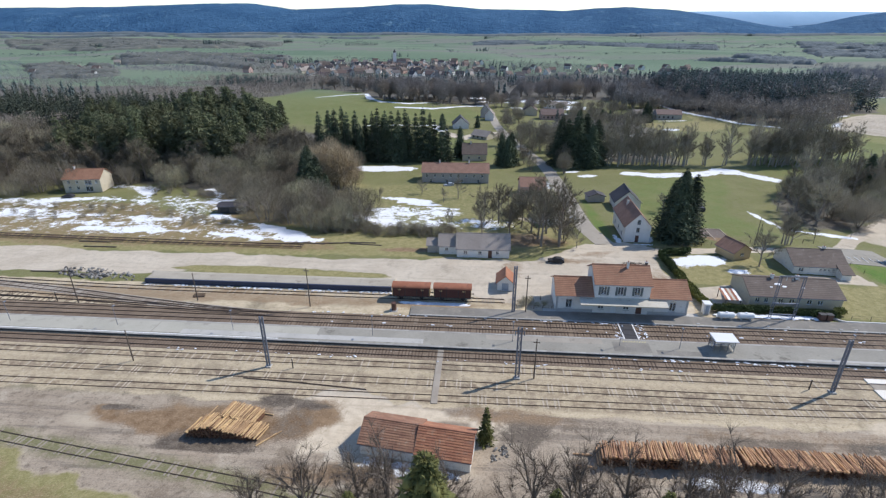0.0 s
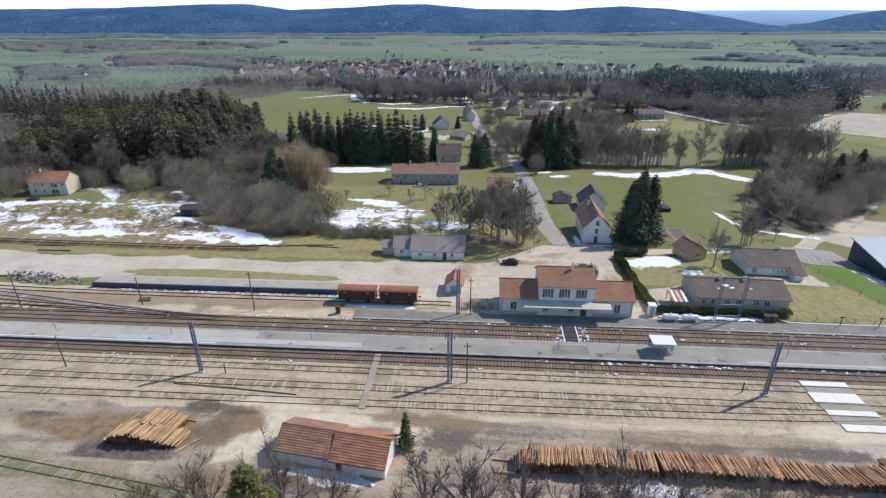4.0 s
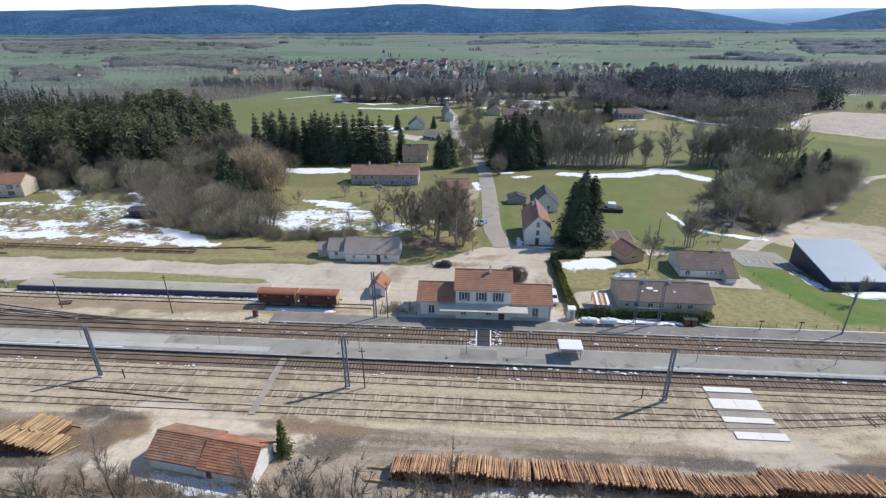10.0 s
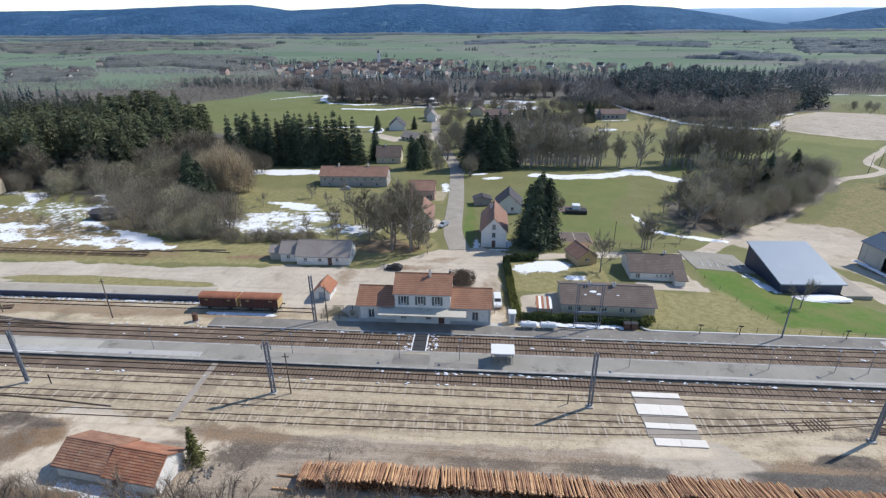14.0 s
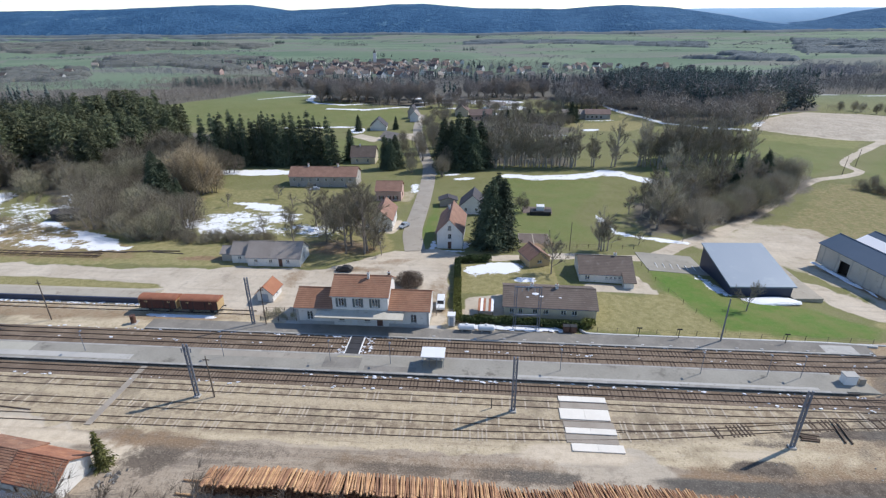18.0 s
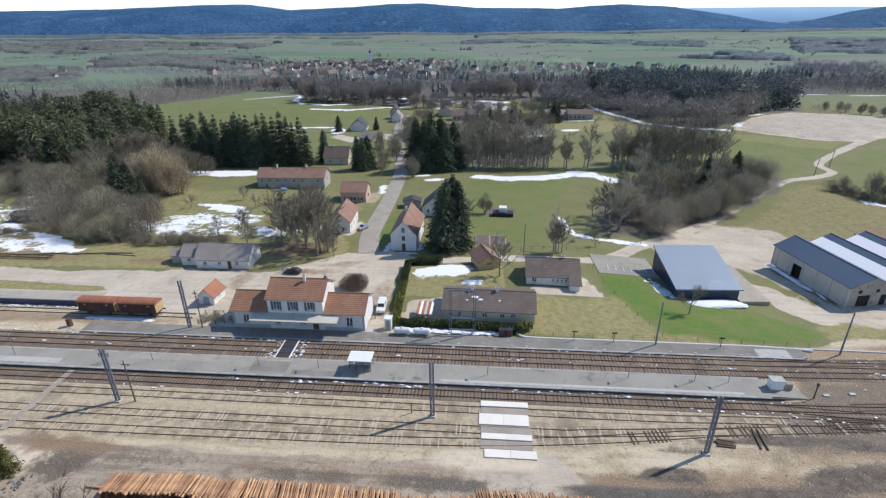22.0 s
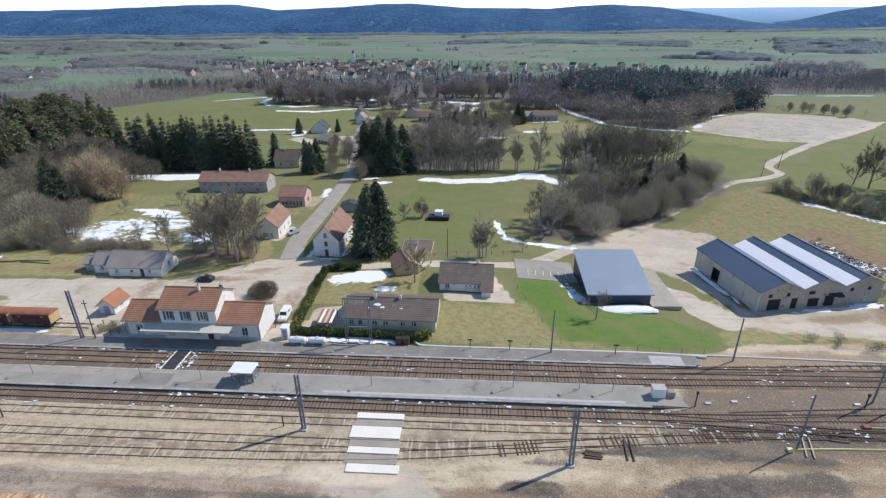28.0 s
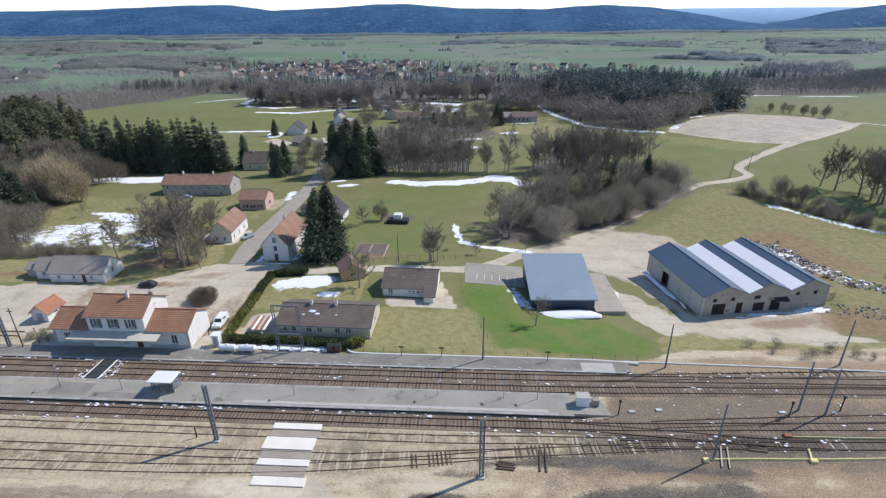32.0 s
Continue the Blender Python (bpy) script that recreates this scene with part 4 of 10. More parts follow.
brownc = mixc(nt, step_out(nt, n_fine, 0.3, 0.7), (0.185, 0.116, 0.063), (0.305, 0.21, 0.126))
col = mixc(nt, edged(zb[2], 0.55, 0.25), col, brownc)
col = mixc(nt, edged(zc[1], 0.7, 0.22), col, mixc(nt, step_out(nt, n_fine, 0.35, 0.7), (0.1, 0.08, 0.062), (0.19, 0.155, 0.12)))
col = mixc(nt, edged(zb[3], 0.4, 0.25), col, mixc(nt, step_out(nt, n_fine, 0.3, 0.7), (0.1, 0.09, 0.078), (0.155, 0.14, 0.118)))
col = mixc(nt, math1(nt, "MULTIPLY", math1(nt, "MULTIPLY", step_out(nt, n_tiny, 0.5, 0.62), 0.46), packed), col, mixc(nt, 0.5, col, (0.05, 0.04, 0.03)))
col = mixc(nt, math1(nt, "MULTIPLY", math1(nt, "MULTIPLY", step_out(nt, n_tiny, 0.47, 0.36), 0.36), packed), col, mixc(nt, 0.38, col, (0.75, 0.68, 0.56)))
snowf = edged(math1(nt, "ADD", za[3], math1(nt, "MULTIPLY", math1(nt, "SUBTRACT", n_patch, 0.5), math1(nt, "MULTIPLY", step_out(nt, za[3], 0.02, 0.3), 1.4))), 1.25, 0.08)
col = mixc(nt, snowf, col, (0.8, 0.82, 0.85))
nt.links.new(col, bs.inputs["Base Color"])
bs.inputs["Roughness"].default_value = 0.92
bs.inputs["Specular IOR Level"].default_value = 0.2
bp = nd(nt, "ShaderNodeBump", Strength=0.6, Distance=0.12)
nt.links.new(math1(nt, "ADD", n_fine, math1(nt, "MULTIPLY", n_tiny, 0.4)), bp.inputs["Height"])
nt.links.new(bp.outputs["Normal"], bs.inputs["Normal"])
me.materials.append(gm)


# ---- roads, platforms ----
def ribbon(name, pts, width, material, lift=0.05, th=0.25, label="", category=""):
    path = smooth_path([(x, y, 0) for x, y in pts], 3.0)
    bm = bmesh.new()
    rows = []
    for i, p in enumerate(path):
        d = path[min(i + 1, len(path) - 1)] - path[max(i - 1, 0)]
        n = np.array((-d[1], d[0])) / np.hypot(d[0], d[1])
        row = []
        for s in (-1, -0.5, 0, 0.5, 1):
            x, y = p[0] + n[0] * s * width / 2, p[1] + n[1] * s * width / 2
            row.append(bm.verts.new((x, y, g(x, y) + lift + 0.06 * (1 - s * s))))
        a, b = row[0].co, row[-1].co
        row = [bm.verts.new((a.x, a.y, a.z - th)), *row, bm.verts.new((b.x, b.y, b.z - th))]
        rows.append(row)
    for r0, r1 in zip(rows[:-1], rows[1:]):
        for k in range(len(r0) - 1):
            bm.faces.new((r0[k], r1[k], r1[k + 1], r0[k + 1]))
    bm.normal_update()
    bmesh.ops.recalc_face_normals(bm, faces=bm.faces[:])
    return tagged(mesh_ob(name, bm, material), label, category, kind="structure")


ribbon("road", [(35.6, 137), (34.5, 142), (32.5, 155), (31.8, 187), (30.6, 215), (28.5, 240), (24, 262), (19, 290), (15, 312), (10, 345), (6, 400)], 5.8, M["road"], 0.05, 0.3, "grey asphalt village street running away from the station", "road")

# island platform between the main tracks
PE0, PE1, PS, PN, PT = -210.0, 118.0, 81.0, 86.3, 0.58
platform = thing("platform", 0, 0, 0, 0, "worn grey asphalt island platform with pale stone edges", "platform", kind="structure")
bm = boxm(PE0, PE1 - 2, PS + 0.45, PN - 0.35, -0.3, PT)
part("surface", bm, M["asphalt"], platform)
stone = bpy.data.meshes.new("edge_stone")
bm = rounded_box(0, 2.38, 0, 0.45, -0.16, 0.0, 0.02, 1)
bm.to_mesh(stone)
bm.free()
stone.materials.append(M["edge_stone"])


def edge_stones(parent, x0, x1, y, top):
    for k in range(int((x1 - x0) / 2.4)):
        ob = new("edge_stone", stone)
        ob.parent = parent
        ob.matrix_local = pose(x0 + 2.4 * k, y, top + random.uniform(-0.006, 0.012))


edge_stones(platform, PE0 + 60, PE1 - 2, PS, PT + 0.004)
edge_stones(platform, PE0 + 60, PE1 - 2, PN - 0.36, PT + 0.004)
# foot walls take the dark stone to paint the shade below the edges
part("foot_wall", boxm(PE0, PE1 - 2, PS + 0.2, PS + 0.45, -0.3, PT - 0.165), M["dark_stone"], platform, "stone wall darkened for the shade under the platform edge")
part("foot_wall", boxm(PE0, PE1 - 2, PN - 0.35, PN - 0.15, -0.3, PT - 0.165), M["dark_stone"], platform, "stone wall darkened for the shade under the platform edge")
bm = bmesh.new()
slab(bm, [(PE1 - 2, PS + 0.45, PT), (PE1 + 2, PS + 0.9, 0.1), (PE1 + 1, PN - 0.8, 0.1), (PE1 - 2, PN - 0.35, PT)], 0.4)
part("end_ramp", bm, M["asphalt"], platform)
for x0, x1, y0, y1 in ((-58, -10, 81.9, 83.4), (2, 24, 84.2, 85.8), (60, 110, 81.6, 82.2)):
    part("patch", boxm(x0, x1, y0, y1, PT - 0.1, PT + 0.006), M["road"] if x1 - x0 < 30 else M["concrete"], platform, "faint repaired strip in the asphalt")
for x0, x1, y0, y1 in ((-209.5, -64, 81.95, 85.9), (-63.8, -31, 82.1, 85.85)):
    part("paving", boxm(x0, x1, y0, y1, PT - 0.1, PT + 0.004), M["pale_asphalt"], platform, "paler stretch of platform surface")
for x0, x1, y0, y1 in ((25.8, 32.6, 82.1, 85.2), (33.5, 42.8, 81.6, 83.0)):
    part("patch", boxm(x0, x1, y0, y1, PT - 0.1, PT + 0.01), M["asphalt_old"], platform, "darker mended patch of asphalt")
part("painted_edge", boxm(PE0, -38, PS + 0.46, PS + 0.68, PT - 0.1, PT + 0.008), M["white_edge"], platform, "white painted line along the platform edge")

# platform on the station's side
side_platform = thing("platform", 0, 0, 0, 0, "low grey platform in front of the station building", "platform", kind="structure")
part("surface", boxm(-14, 126, 92.95, 96.2, -0.3, 0.3), M["asphalt_old"], side_platform)
edge_stones(side_platform, -14, 125.5, 92.6, 0.304)
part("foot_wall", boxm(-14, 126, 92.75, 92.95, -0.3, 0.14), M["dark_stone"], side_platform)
part("surface", boxm(14, 46, 96.2, 97.4, -0.3, 0.296), M["concrete"], side_platform)
ribbon("kerb", [(73.6, 98.2), (74.6, 96.9), (78, 96.5), (95, 96.45), (120, 96.3), (128, 95.6)], 0.4, M["kerb"], 0.34, 0.5, "low pale concrete kerb along the meadow edge", "kerb")
ribbon("kerb", [(125, 96.4), (150, 96.0), (190, 95.0)], 0.3, M["kerb"], 0.16, 0.4, "long white concrete cable duct beside the tracks", "cable duct")
ribbon("cable_duct", [(131, 73.5), (138, 74.0), (146, 74.3), (157, 75.0), (185, 76.8)], 0.17, M["yellow_duct"], 0.2, 0.3, "bright yellow cable duct at the yard edge", "cable duct")
ribbon("cable_duct", [(146.2, 74.3), (146.5, 75.2), (146.8, 76.2)], 0.26, M["yellow_duct"], 0.22, 0.3, "short yellow branch of the cable duct", "cable duct")
ribbon("cable_duct", [(145.9, 78.6), (152, 78.75), (160, 78.95), (185, 80.4)], 0.17, M["yellow_faded"], 0.24, 0.3, "pale yellow cable duct between the tracks", "cable duct")
for x, y, sx, mk, lb in ((131.2, 73.4, 0.4, "yellow_duct", "yellow junction box at the end of a cable duct"), (146.3, 74.0, 0.5, "yellow_duct", "yellow junction box on a cable duct"), (145.2, 78.8, 0.5, "rust", "reddish point motor beside the turnout")):
    ob = mesh_ob("junction_box", rounded_box(-sx, sx, -0.35, 0.35, -0.05, 0.38, 0.05, 1), M[mk])
    ob.location = (x, y, 0)
    tagged(ob, lb, "junction box")


# ---- tracks ----
def offset(path, d):
    out = []
    for i, p in enumerate(path):
        t = path[min(i + 1, len(path) - 1)] - path[max(i - 1, 0)]
        t = t / np.hypot(t[0], t[1])
        out.append((p[0] - t[1] * d, p[1] + t[0] * d))
    return out


def rail_bm(line, z0, z1, w):
    bm = bmesh.new()
    prof = ((-w, z0), (-w * 0.35, z0 + 0.03), (-w * 0.35, z1 - 0.04), (-w * 0.6, z1), (w * 0.6, z1), (w * 0.35, z1 - 0.04), (w * 0.35, z0 + 0.03), (w, z0))
    prev = None
    for i, p in enumerate(line):
        a, b = line[max(i - 1, 0)], line[min(i + 1, len(line) - 1)]
        n = Vector((-(b[1] - a[1]), b[0] - a[0])).normalized()
        ring = [bm.verts.new((p[0] + n.x * u, p[1] + n.y * u, v)) for u, v in prof]
        if prev:
            for k in range(len(prof) - 1):
                bm.faces.new((prev[k], ring[k], ring[k + 1], prev[k + 1]))
        prev = ring
    return bm


SLEEPERS = []          # filled here, laid at the end of the file


def track(pts, material_sleeper, near=None, spacing=0.62, bed=None, ztop=0.2, keep=1.0, label="", rw=0.075):
    path = smooth_path(pts, 4.0)
    t = thing("railway_track", pts[0][0], pts[0][1], 0, 0, label, "railway track", kind="structure")
    inv = Matrix.Translation((-pts[0][0], -pts[0][1], 0))
    for s in (-0.755, 0.755):
        bm = rail_bm(offset(path, s), ztop - 0.16, ztop, rw)
        bm.transform(inv)
        part("rail", bm, M["rail_rusty" if ztop < 0.13 else "rail"], t)
    if bed:
        bm = bmesh.new()
        prev = None
        for i, p in enumerate(path):
            a, b = path[max(i - 1, 0)], path[min(i + 1, len(path) - 1)]
            n = Vector((-(b[1] - a[1]), b[0] - a[0])).normalized()
            ring = [bm.verts.new((p[0] + n.x * u, p[1] + n.y * u, v)) for u, v in ((bed[1], -0.1), (bed[1] * 0.78, ztop - 0.13), (-bed[1] * 0.78, ztop - 0.13), (-bed[1], -0.1))]
            if prev:
                for k in range(3):
                    bm.faces.new((prev[k + 1], ring[k + 1], ring[k], prev[k]))
            prev = ring
        bm.transform(inv)
        bmesh.ops.recalc_face_normals(bm, faces=bm.faces[:])
        part("ballast", bm, M[bed[0]], t)
    SLEEPERS.append((t, path, material_sleeper, near, spacing, ztop, keep))
    return t


track([(-260, 90.6), (-100, 90.7), (0, 90.9), (100, 90.9), (135, 91.6), (200, 93.2)], "sleeper_wood", (14, 110), bed=("ballast_dark", 2.0), label="main line track on brown ballast with snow on its sleepers")
track([(-260, 87.6), (-100, 87.6), (0, 87.65), (100, 87.7), (140, 88.9), (200, 91.0)], "sleeper_wood", (20, 110), bed=("ballast_dark", 1.75), label="main line track along the island platform")
track([(-260, 79.3), (-100, 79.2), (0, 79.25), (105, 79.2), (145, 80.7), (200, 83.6)], "sleeper_wood", (20, 125), bed=("ballast_dark", 1.9), label="main line track below the platform edge")
track([(-260, 75.7), (-100, 75.6), (0, 75.7), (85, 75.6), (108, 76.2), (142, 77.0), (200, 79.2)], "sleeper_buried", None, keep=0.34, ztop=0.09, label="little used siding sunk in pale gravel")
track([(-260, 71.2), (-100, 71.2), (0, 71.2), (72, 71.3), (84, 71.8), (108, 73.9), (128, 76.1), (134, 76.6)], "sleeper_buried", None, keep=0.34, ztop=0.09, label="little used siding sunk in pale gravel")
track([(-260, 65.6), (-71, 66.8), (25, 67.7), (62, 68.5), (82, 70.2), (100, 72.8), (106, 73.6)], "sleeper_buried", None, keep=0.4, ztop=0.09, label="outer siding sunk in pale gravel")
track([(-42, 91.0), (-58, 92.6), (-75, 95.0), (-98, 98.4), (-140, 103.0), (-230, 108)], "sleeper_wood", None, ztop=0.16, keep=0.5, bed=("ballast_pale", 1.7), label="branching siding running towards the goods yard")
track([(-50, 91.4), (-66, 92.8), (-82, 94.0), (-110, 95.6), (-230, 99)], "sleeper_wood", None, ztop=0.15, keep=0.5, label="branching siding running towards the goods yard")
track([(-40, 90.9), (-60, 91.6), (-90, 93.2), (-230, 95.6)], "sleeper_wood", None, ztop=0.14, keep=0.5, label="branching siding beside the main line")
track([(-180, 104.5), (-110, 101.6), (-75, 100.4), (-20, 100.3), (6, 100.2)], "sleeper_pale", None, ztop=0.15, keep=0.5, label="siding along the loading dock with old wagons on it")
track([(118, 91.2), (135, 92.4), (160, 94.2), (200, 96.5)], "sleeper_pale", None, ztop=0.16, keep=0.6, label="siding that leaves the main line")
turnout = track([(112, 79.3), (126, 78.4), (140, 77.4), (150, 77.2)], "sleeper_wood", None, ztop=0.17, keep=1.0, label="turnout track joining the sidings")
track([(120, 76.0), (140, 76.6), (160, 77.6), (200, 79.8)], "sleeper_wood", None, ztop=0.15, keep=0.6, label="track of the yard throat")
track([(126, 80.2), (150, 82.4), (200, 86.2)], "sleeper_wood", None, ztop=0.16, keep=0.7, bed=("ballast_dark", 1.7), label="track that branches from the main line")
track([(-110, 60.9), (-70.5, 54.2), (-27, 48.0), (-5, 43.5)], "sleeper_pale", None, ztop=0.1, keep=0.5, label="overgrown siding at the yard's edge")
track([(-230, 131.0), (-120, 128.0), (-80, 127.0), (-48, 126.6)], "sleeper_wood", None, ztop=0.2, keep=0.7, label="disused track covered in weeds behind the yard")

# crossing of boards over the sidings, and the footway over the main tracks
boards = thing("level_crossing", 66.7, 65.8, 0, 0, "yard crossing of pale boards laid between the rails", "level crossing", kind="structure")
for x0, x1, y0, y1, sk in ((0.2, 7.8, 10.7, 11.95, -0.15), (0.0, 7.7, 6.6, 9.0, -0.2), (0.4, 8.0, 3.6, 4.8, -0.1), (0.9, 8.4, 0.1, 1.6, 0.0)):
    n = 2
    for k in range(n):
        a, b = x0 + (x1 - x0) * k / n, x0 + (x1 - x0) * (k + 1) / n - 0.02
        part("board", rounded_box(a, b, y0, y1, -0.05, 0.16, 0.015, 1), M["pale_slab"], boards)
for y0, y1 in ((9.15, 10.55), (4.95, 6.45), (1.75, 3.4)):
    part("rubber_infill", boxm(0.3, 7.9, y0, y1, -0.05, 0.07), M["ballast_pale"], boards, "grey infill between the rails")
foot = thing("foot_crossing", 30.1, 86.2, 0, 0, "dark boarded footway across two tracks with white edges", "level crossing", kind="structure")
for y0, y1 in ((0.1, 0.62), (0.72, 2.08), (2.18, 3.92), (4.02, 5.38), (5.48, 6.6)):
    part("board", boxm(-1.25, 1.25, y0, y1, -0.05, 0.24), M["dark_asphalt"], foot)
# added white strips stand in for the snow lying along both sides
for s in (-1.5, 1.26):
    part("snow_edge", boxm(s, s + 0.24, 0.1, 6.6, -0.05, 0.23), M["white_edge"], foot, "white strip standing in for snow along the footway")
for k in range(9):
    bm = bmesh.new()
    slab(bm, [(-2.2 + 0.5 * k, -0.95, PT + 0.008), (-2.05 + 0.5 * k, -0.95, PT + 0.008), (-1.7 + 0.5 * k, -0.5, PT + 0.008), (-1.85 + 0.5 * k, -0.5, PT + 0.008)], 0.03)
    part("warning_mark", bm, M["yellow_faded"], foot, "faded yellow hatching on the platform")
strip = tagged(mesh_ob("cable_crossing", boxm(-7.0, -5.9, 66.0, 80.9, -0.1, 0.10), M["ballast_pale"]), "narrow grey boarded path across the sidings", "footpath", kind="structure")

# loading dock, dark retaining wall on the tracks' side
dock = thing("loading_dock", -78, 102.6, 0, 0, "long low loading dock with a dark retaining wall", "loading dock", kind="structure")
part("retaining_wall", rounded_box(0, 58.5, 0, 0.5, -0.3, 1.15, 0.04, 1), M["clad_navy"], dock)
part("dock_surface", boxm(0.1, 58.4, 0.5, 3.6, -0.3, 1.1), M["dock_top"], dock)
bm = bmesh.new()
slab(bm, [(0.1, 3.6, 1.08), (58.4, 3.6, 1.08), (58.4, 6.4, 0.05), (-2, 6.4, 0.05)], 1.2)
part("dock_ramp", bm, M["dock_top"], dock)
bm = bmesh.new()
for k in range(150):
    u = random.uniform(0, 60)
    r = random.uniform(0.08, 0.3)
    bmesh.ops.create_icosphere(bm, subdivisions=1, radius=r, matrix=Matrix.Translation((u, random.uniform(-0.9, -0.2), 0.02)) @ Matrix.Diagonal((1.6, 1.0, 0.5, 1)))
tagged(mesh_ob("snow_bank", bm, M["snow"]), "thin line of old snow along the dock wall", "snow", kind="stuff").location = (-78, 102.6, 0)


def snow_bank(x0, x1, y0, y1, h, seed):
    """A long uneven bank of old snow lying on the ground."""
    bm = bmesh.new()
    nx, ny = max(8, int(abs(x1 - x0) / 0.5)), max(8, int(abs(y1 - y0) / 0.5))
    grid = []
    for i in range(nx + 1):
        row = []
        for j in range(ny + 1):
            u, v = i / nx, j / ny
            e = min(1.0, 3 * u, 3 * (1 - u)) if nx < ny else min(1.0, 3 * v, 3 * (1 - v))
            f = min(1.0, 9 * u, 9 * (1 - u)) if nx >= ny else min(1.0, 9 * v, 9 * (1 - v))
            k = e * f * (0.55 + 0.75 * noise.noise(Vector((i * 0.23, j * 0.23, seed)))) + 0.25 * noise.noise(Vector((i * 0.6, j * 0.6, seed + 5)))
            row.append(bm.verts.new((x0 + (x1 - x0) * u, y0 + (y1 - y0) * v, -0.12 + (h + 0.12) * max(0.0, k) * 1.5)))
        grid.append(row)
    for i in range(nx):
        for j in range(ny):
            bm.faces.new((grid[i][j], grid[i + 1][j], grid[i + 1][j + 1], grid[i][j + 1])).smooth = True
    return bm


# ---- buildings ----
def window(parent, x, y, z, w, h, rz=0.0, shutters=None, frame="frame_white", bars=1, depth=0.12, sill=True, fold=0.5):
    """A window in an opening whose outer lower middle lies at (x, y, z); it faces -y before the turn rz."""
    f = part("window", boxm(-w / 2, -w / 2 + 0.07, depth, depth + 0.07, 0, h), M[frame], parent)
    bm = bmesh.new()
    box(bm, -w / 2, -w / 2 + 0.08, depth, depth + 0.07, 0, h)
    box(bm, w / 2 - 0.08, w / 2, depth, depth + 0.07, 0, h)
    box(bm, -w / 2 + 0.08, w / 2 - 0.08, depth, depth + 0.07, 0, 0.08)
    box(bm, -w / 2 + 0.08, w / 2 - 0.08, depth, depth + 0.07, h - 0.08, h)
    for k in range(bars):
        u = -w / 2 + w * (k + 1) / (bars + 1)
        box(bm, u - 0.04, u + 0.04, depth, depth + 0.06, 0.08, h - 0.08)
    bm.to_mesh(f.data)
    bm.free()
    f.matrix_local = pose(x, y, z, 0, 0, rz)
    part("pane", boxm(-w / 2 + 0.08, w / 2 - 0.08, depth + 0.03, depth + 0.045, 0.08, h - 0.08), M["glass"], f)
    # added dark sheet that paints the unlit room
    part("shade_sheet", boxm(-w / 2, w / 2, depth + 0.45, depth + 0.5, 0, h), M["opening_shade"], f, "dark sheet for the unlit room behind the pane")
    if sill:
        part("sill", boxm(-w / 2 - 0.1, w / 2 + 0.1, -0.08, depth, -0.1, -0.003), M["stone_trim"], f)
    if shutters:
        for s in (-1, 1):
            a = s * (w / 2 + 0.03)
            b = a + s * w * fold
            bm = boxm(min(a, b), max(a, b), -0.07, -0.02, -0.02, h + 0.02)
            for k in range(3):
                zz = h * (0.15 + 0.35 * k)
                box(bm, min(a, b) + 0.05, max(a, b) - 0.05, -0.095, -0.07, zz, zz + 0.08)
            part("shutter", bm, M[shutters], f)
    return f


def door(parent, x, y, z, w, h, rz=0.0, material="door_brown", name="door"):
    d = part(name, boxm(-w / 2, w / 2, 0.1, 0.16, 0, h), M[material], parent)
    d.matrix_local = pose(x, y, z, 0, 0, rz)
    bm = bmesh.new()
    for k in range(2):
        box(bm, -w / 2 + 0.1, w / 2 - 0.1, 0.07, 0.1, 0.15 + k * h * 0.5, h * 0.42 + k * h * 0.5)
    part("panel", bm, M[material], d)
    part("handle", boxm(w / 2 - 0.16, w / 2 - 0.11, 0.03, 0.07, h * 0.47, h * 0.52), M["black_metal"], d)
    return d


def shell(parent, w, d, h, wallm, front=(), back=(), left=(), right=(), th=0.3, ridge=None, axis="x"):
    """Four walls, gables included, round (0..w, 0..d); openings per side as wall() takes them."""
    for nm, p0, p1, holes in (("front_wall", (0, 0), (w, 0), front), ("right_wall", (w, 0), (w, d), right), ("back_wall", (w, d), (0, d), back), ("left_wall", (0, d), (0, 0), left)):
        a, b = list(p0), list(p1)
        if nm in ("right_wall", "left_wall"):
            s = 1 if nm == "right_wall" else -1
            a[1] += s * th
            b[1] -= s * th
            holes = [(q[0] - th, q[1] - th, q[2], q[3]) for q in holes]
        bm = bmesh.new()
        wall(bm, a, b, 0, h, holes, th)
        if ridge and axis == "x" and nm in ("right_wall", "left_wall"):
            x0, x1 = (w - th, w) if nm == "right_wall" else (0, th)
            v = [bm.verts.new(p) for x in (x0, x1) for p in ((x, 0, h), (x, d, h), (x, d / 2, ridge))]
            bm.faces.new((v[0], v[2], v[1])); bm.faces.new((v[3], v[4], v[5]))
            bm.faces.new((v[0], v[3], v[5], v[2])); bm.faces.new((v[1], v[2], v[5], v[4]))
        if ridge and axis == "y" and nm in ("front_wall", "back_wall"):
            y0, y1 = (0, th) if nm == "front_wall" else (d - th, d)
            v = [bm.verts.new(p) for y in (y0, y1) for p in ((0, y, h), (w, y, h), (w / 2, y, ridge))]
            bm.faces.new((v[0], v[1], v[2])); bm.faces.new((v[3], v[5], v[4]))
            bm.faces.new((v[0], v[2], v[5], v[3])); bm.faces.new((v[1], v[4], v[5], v[2]))
        part(nm, bm, wallm, parent)


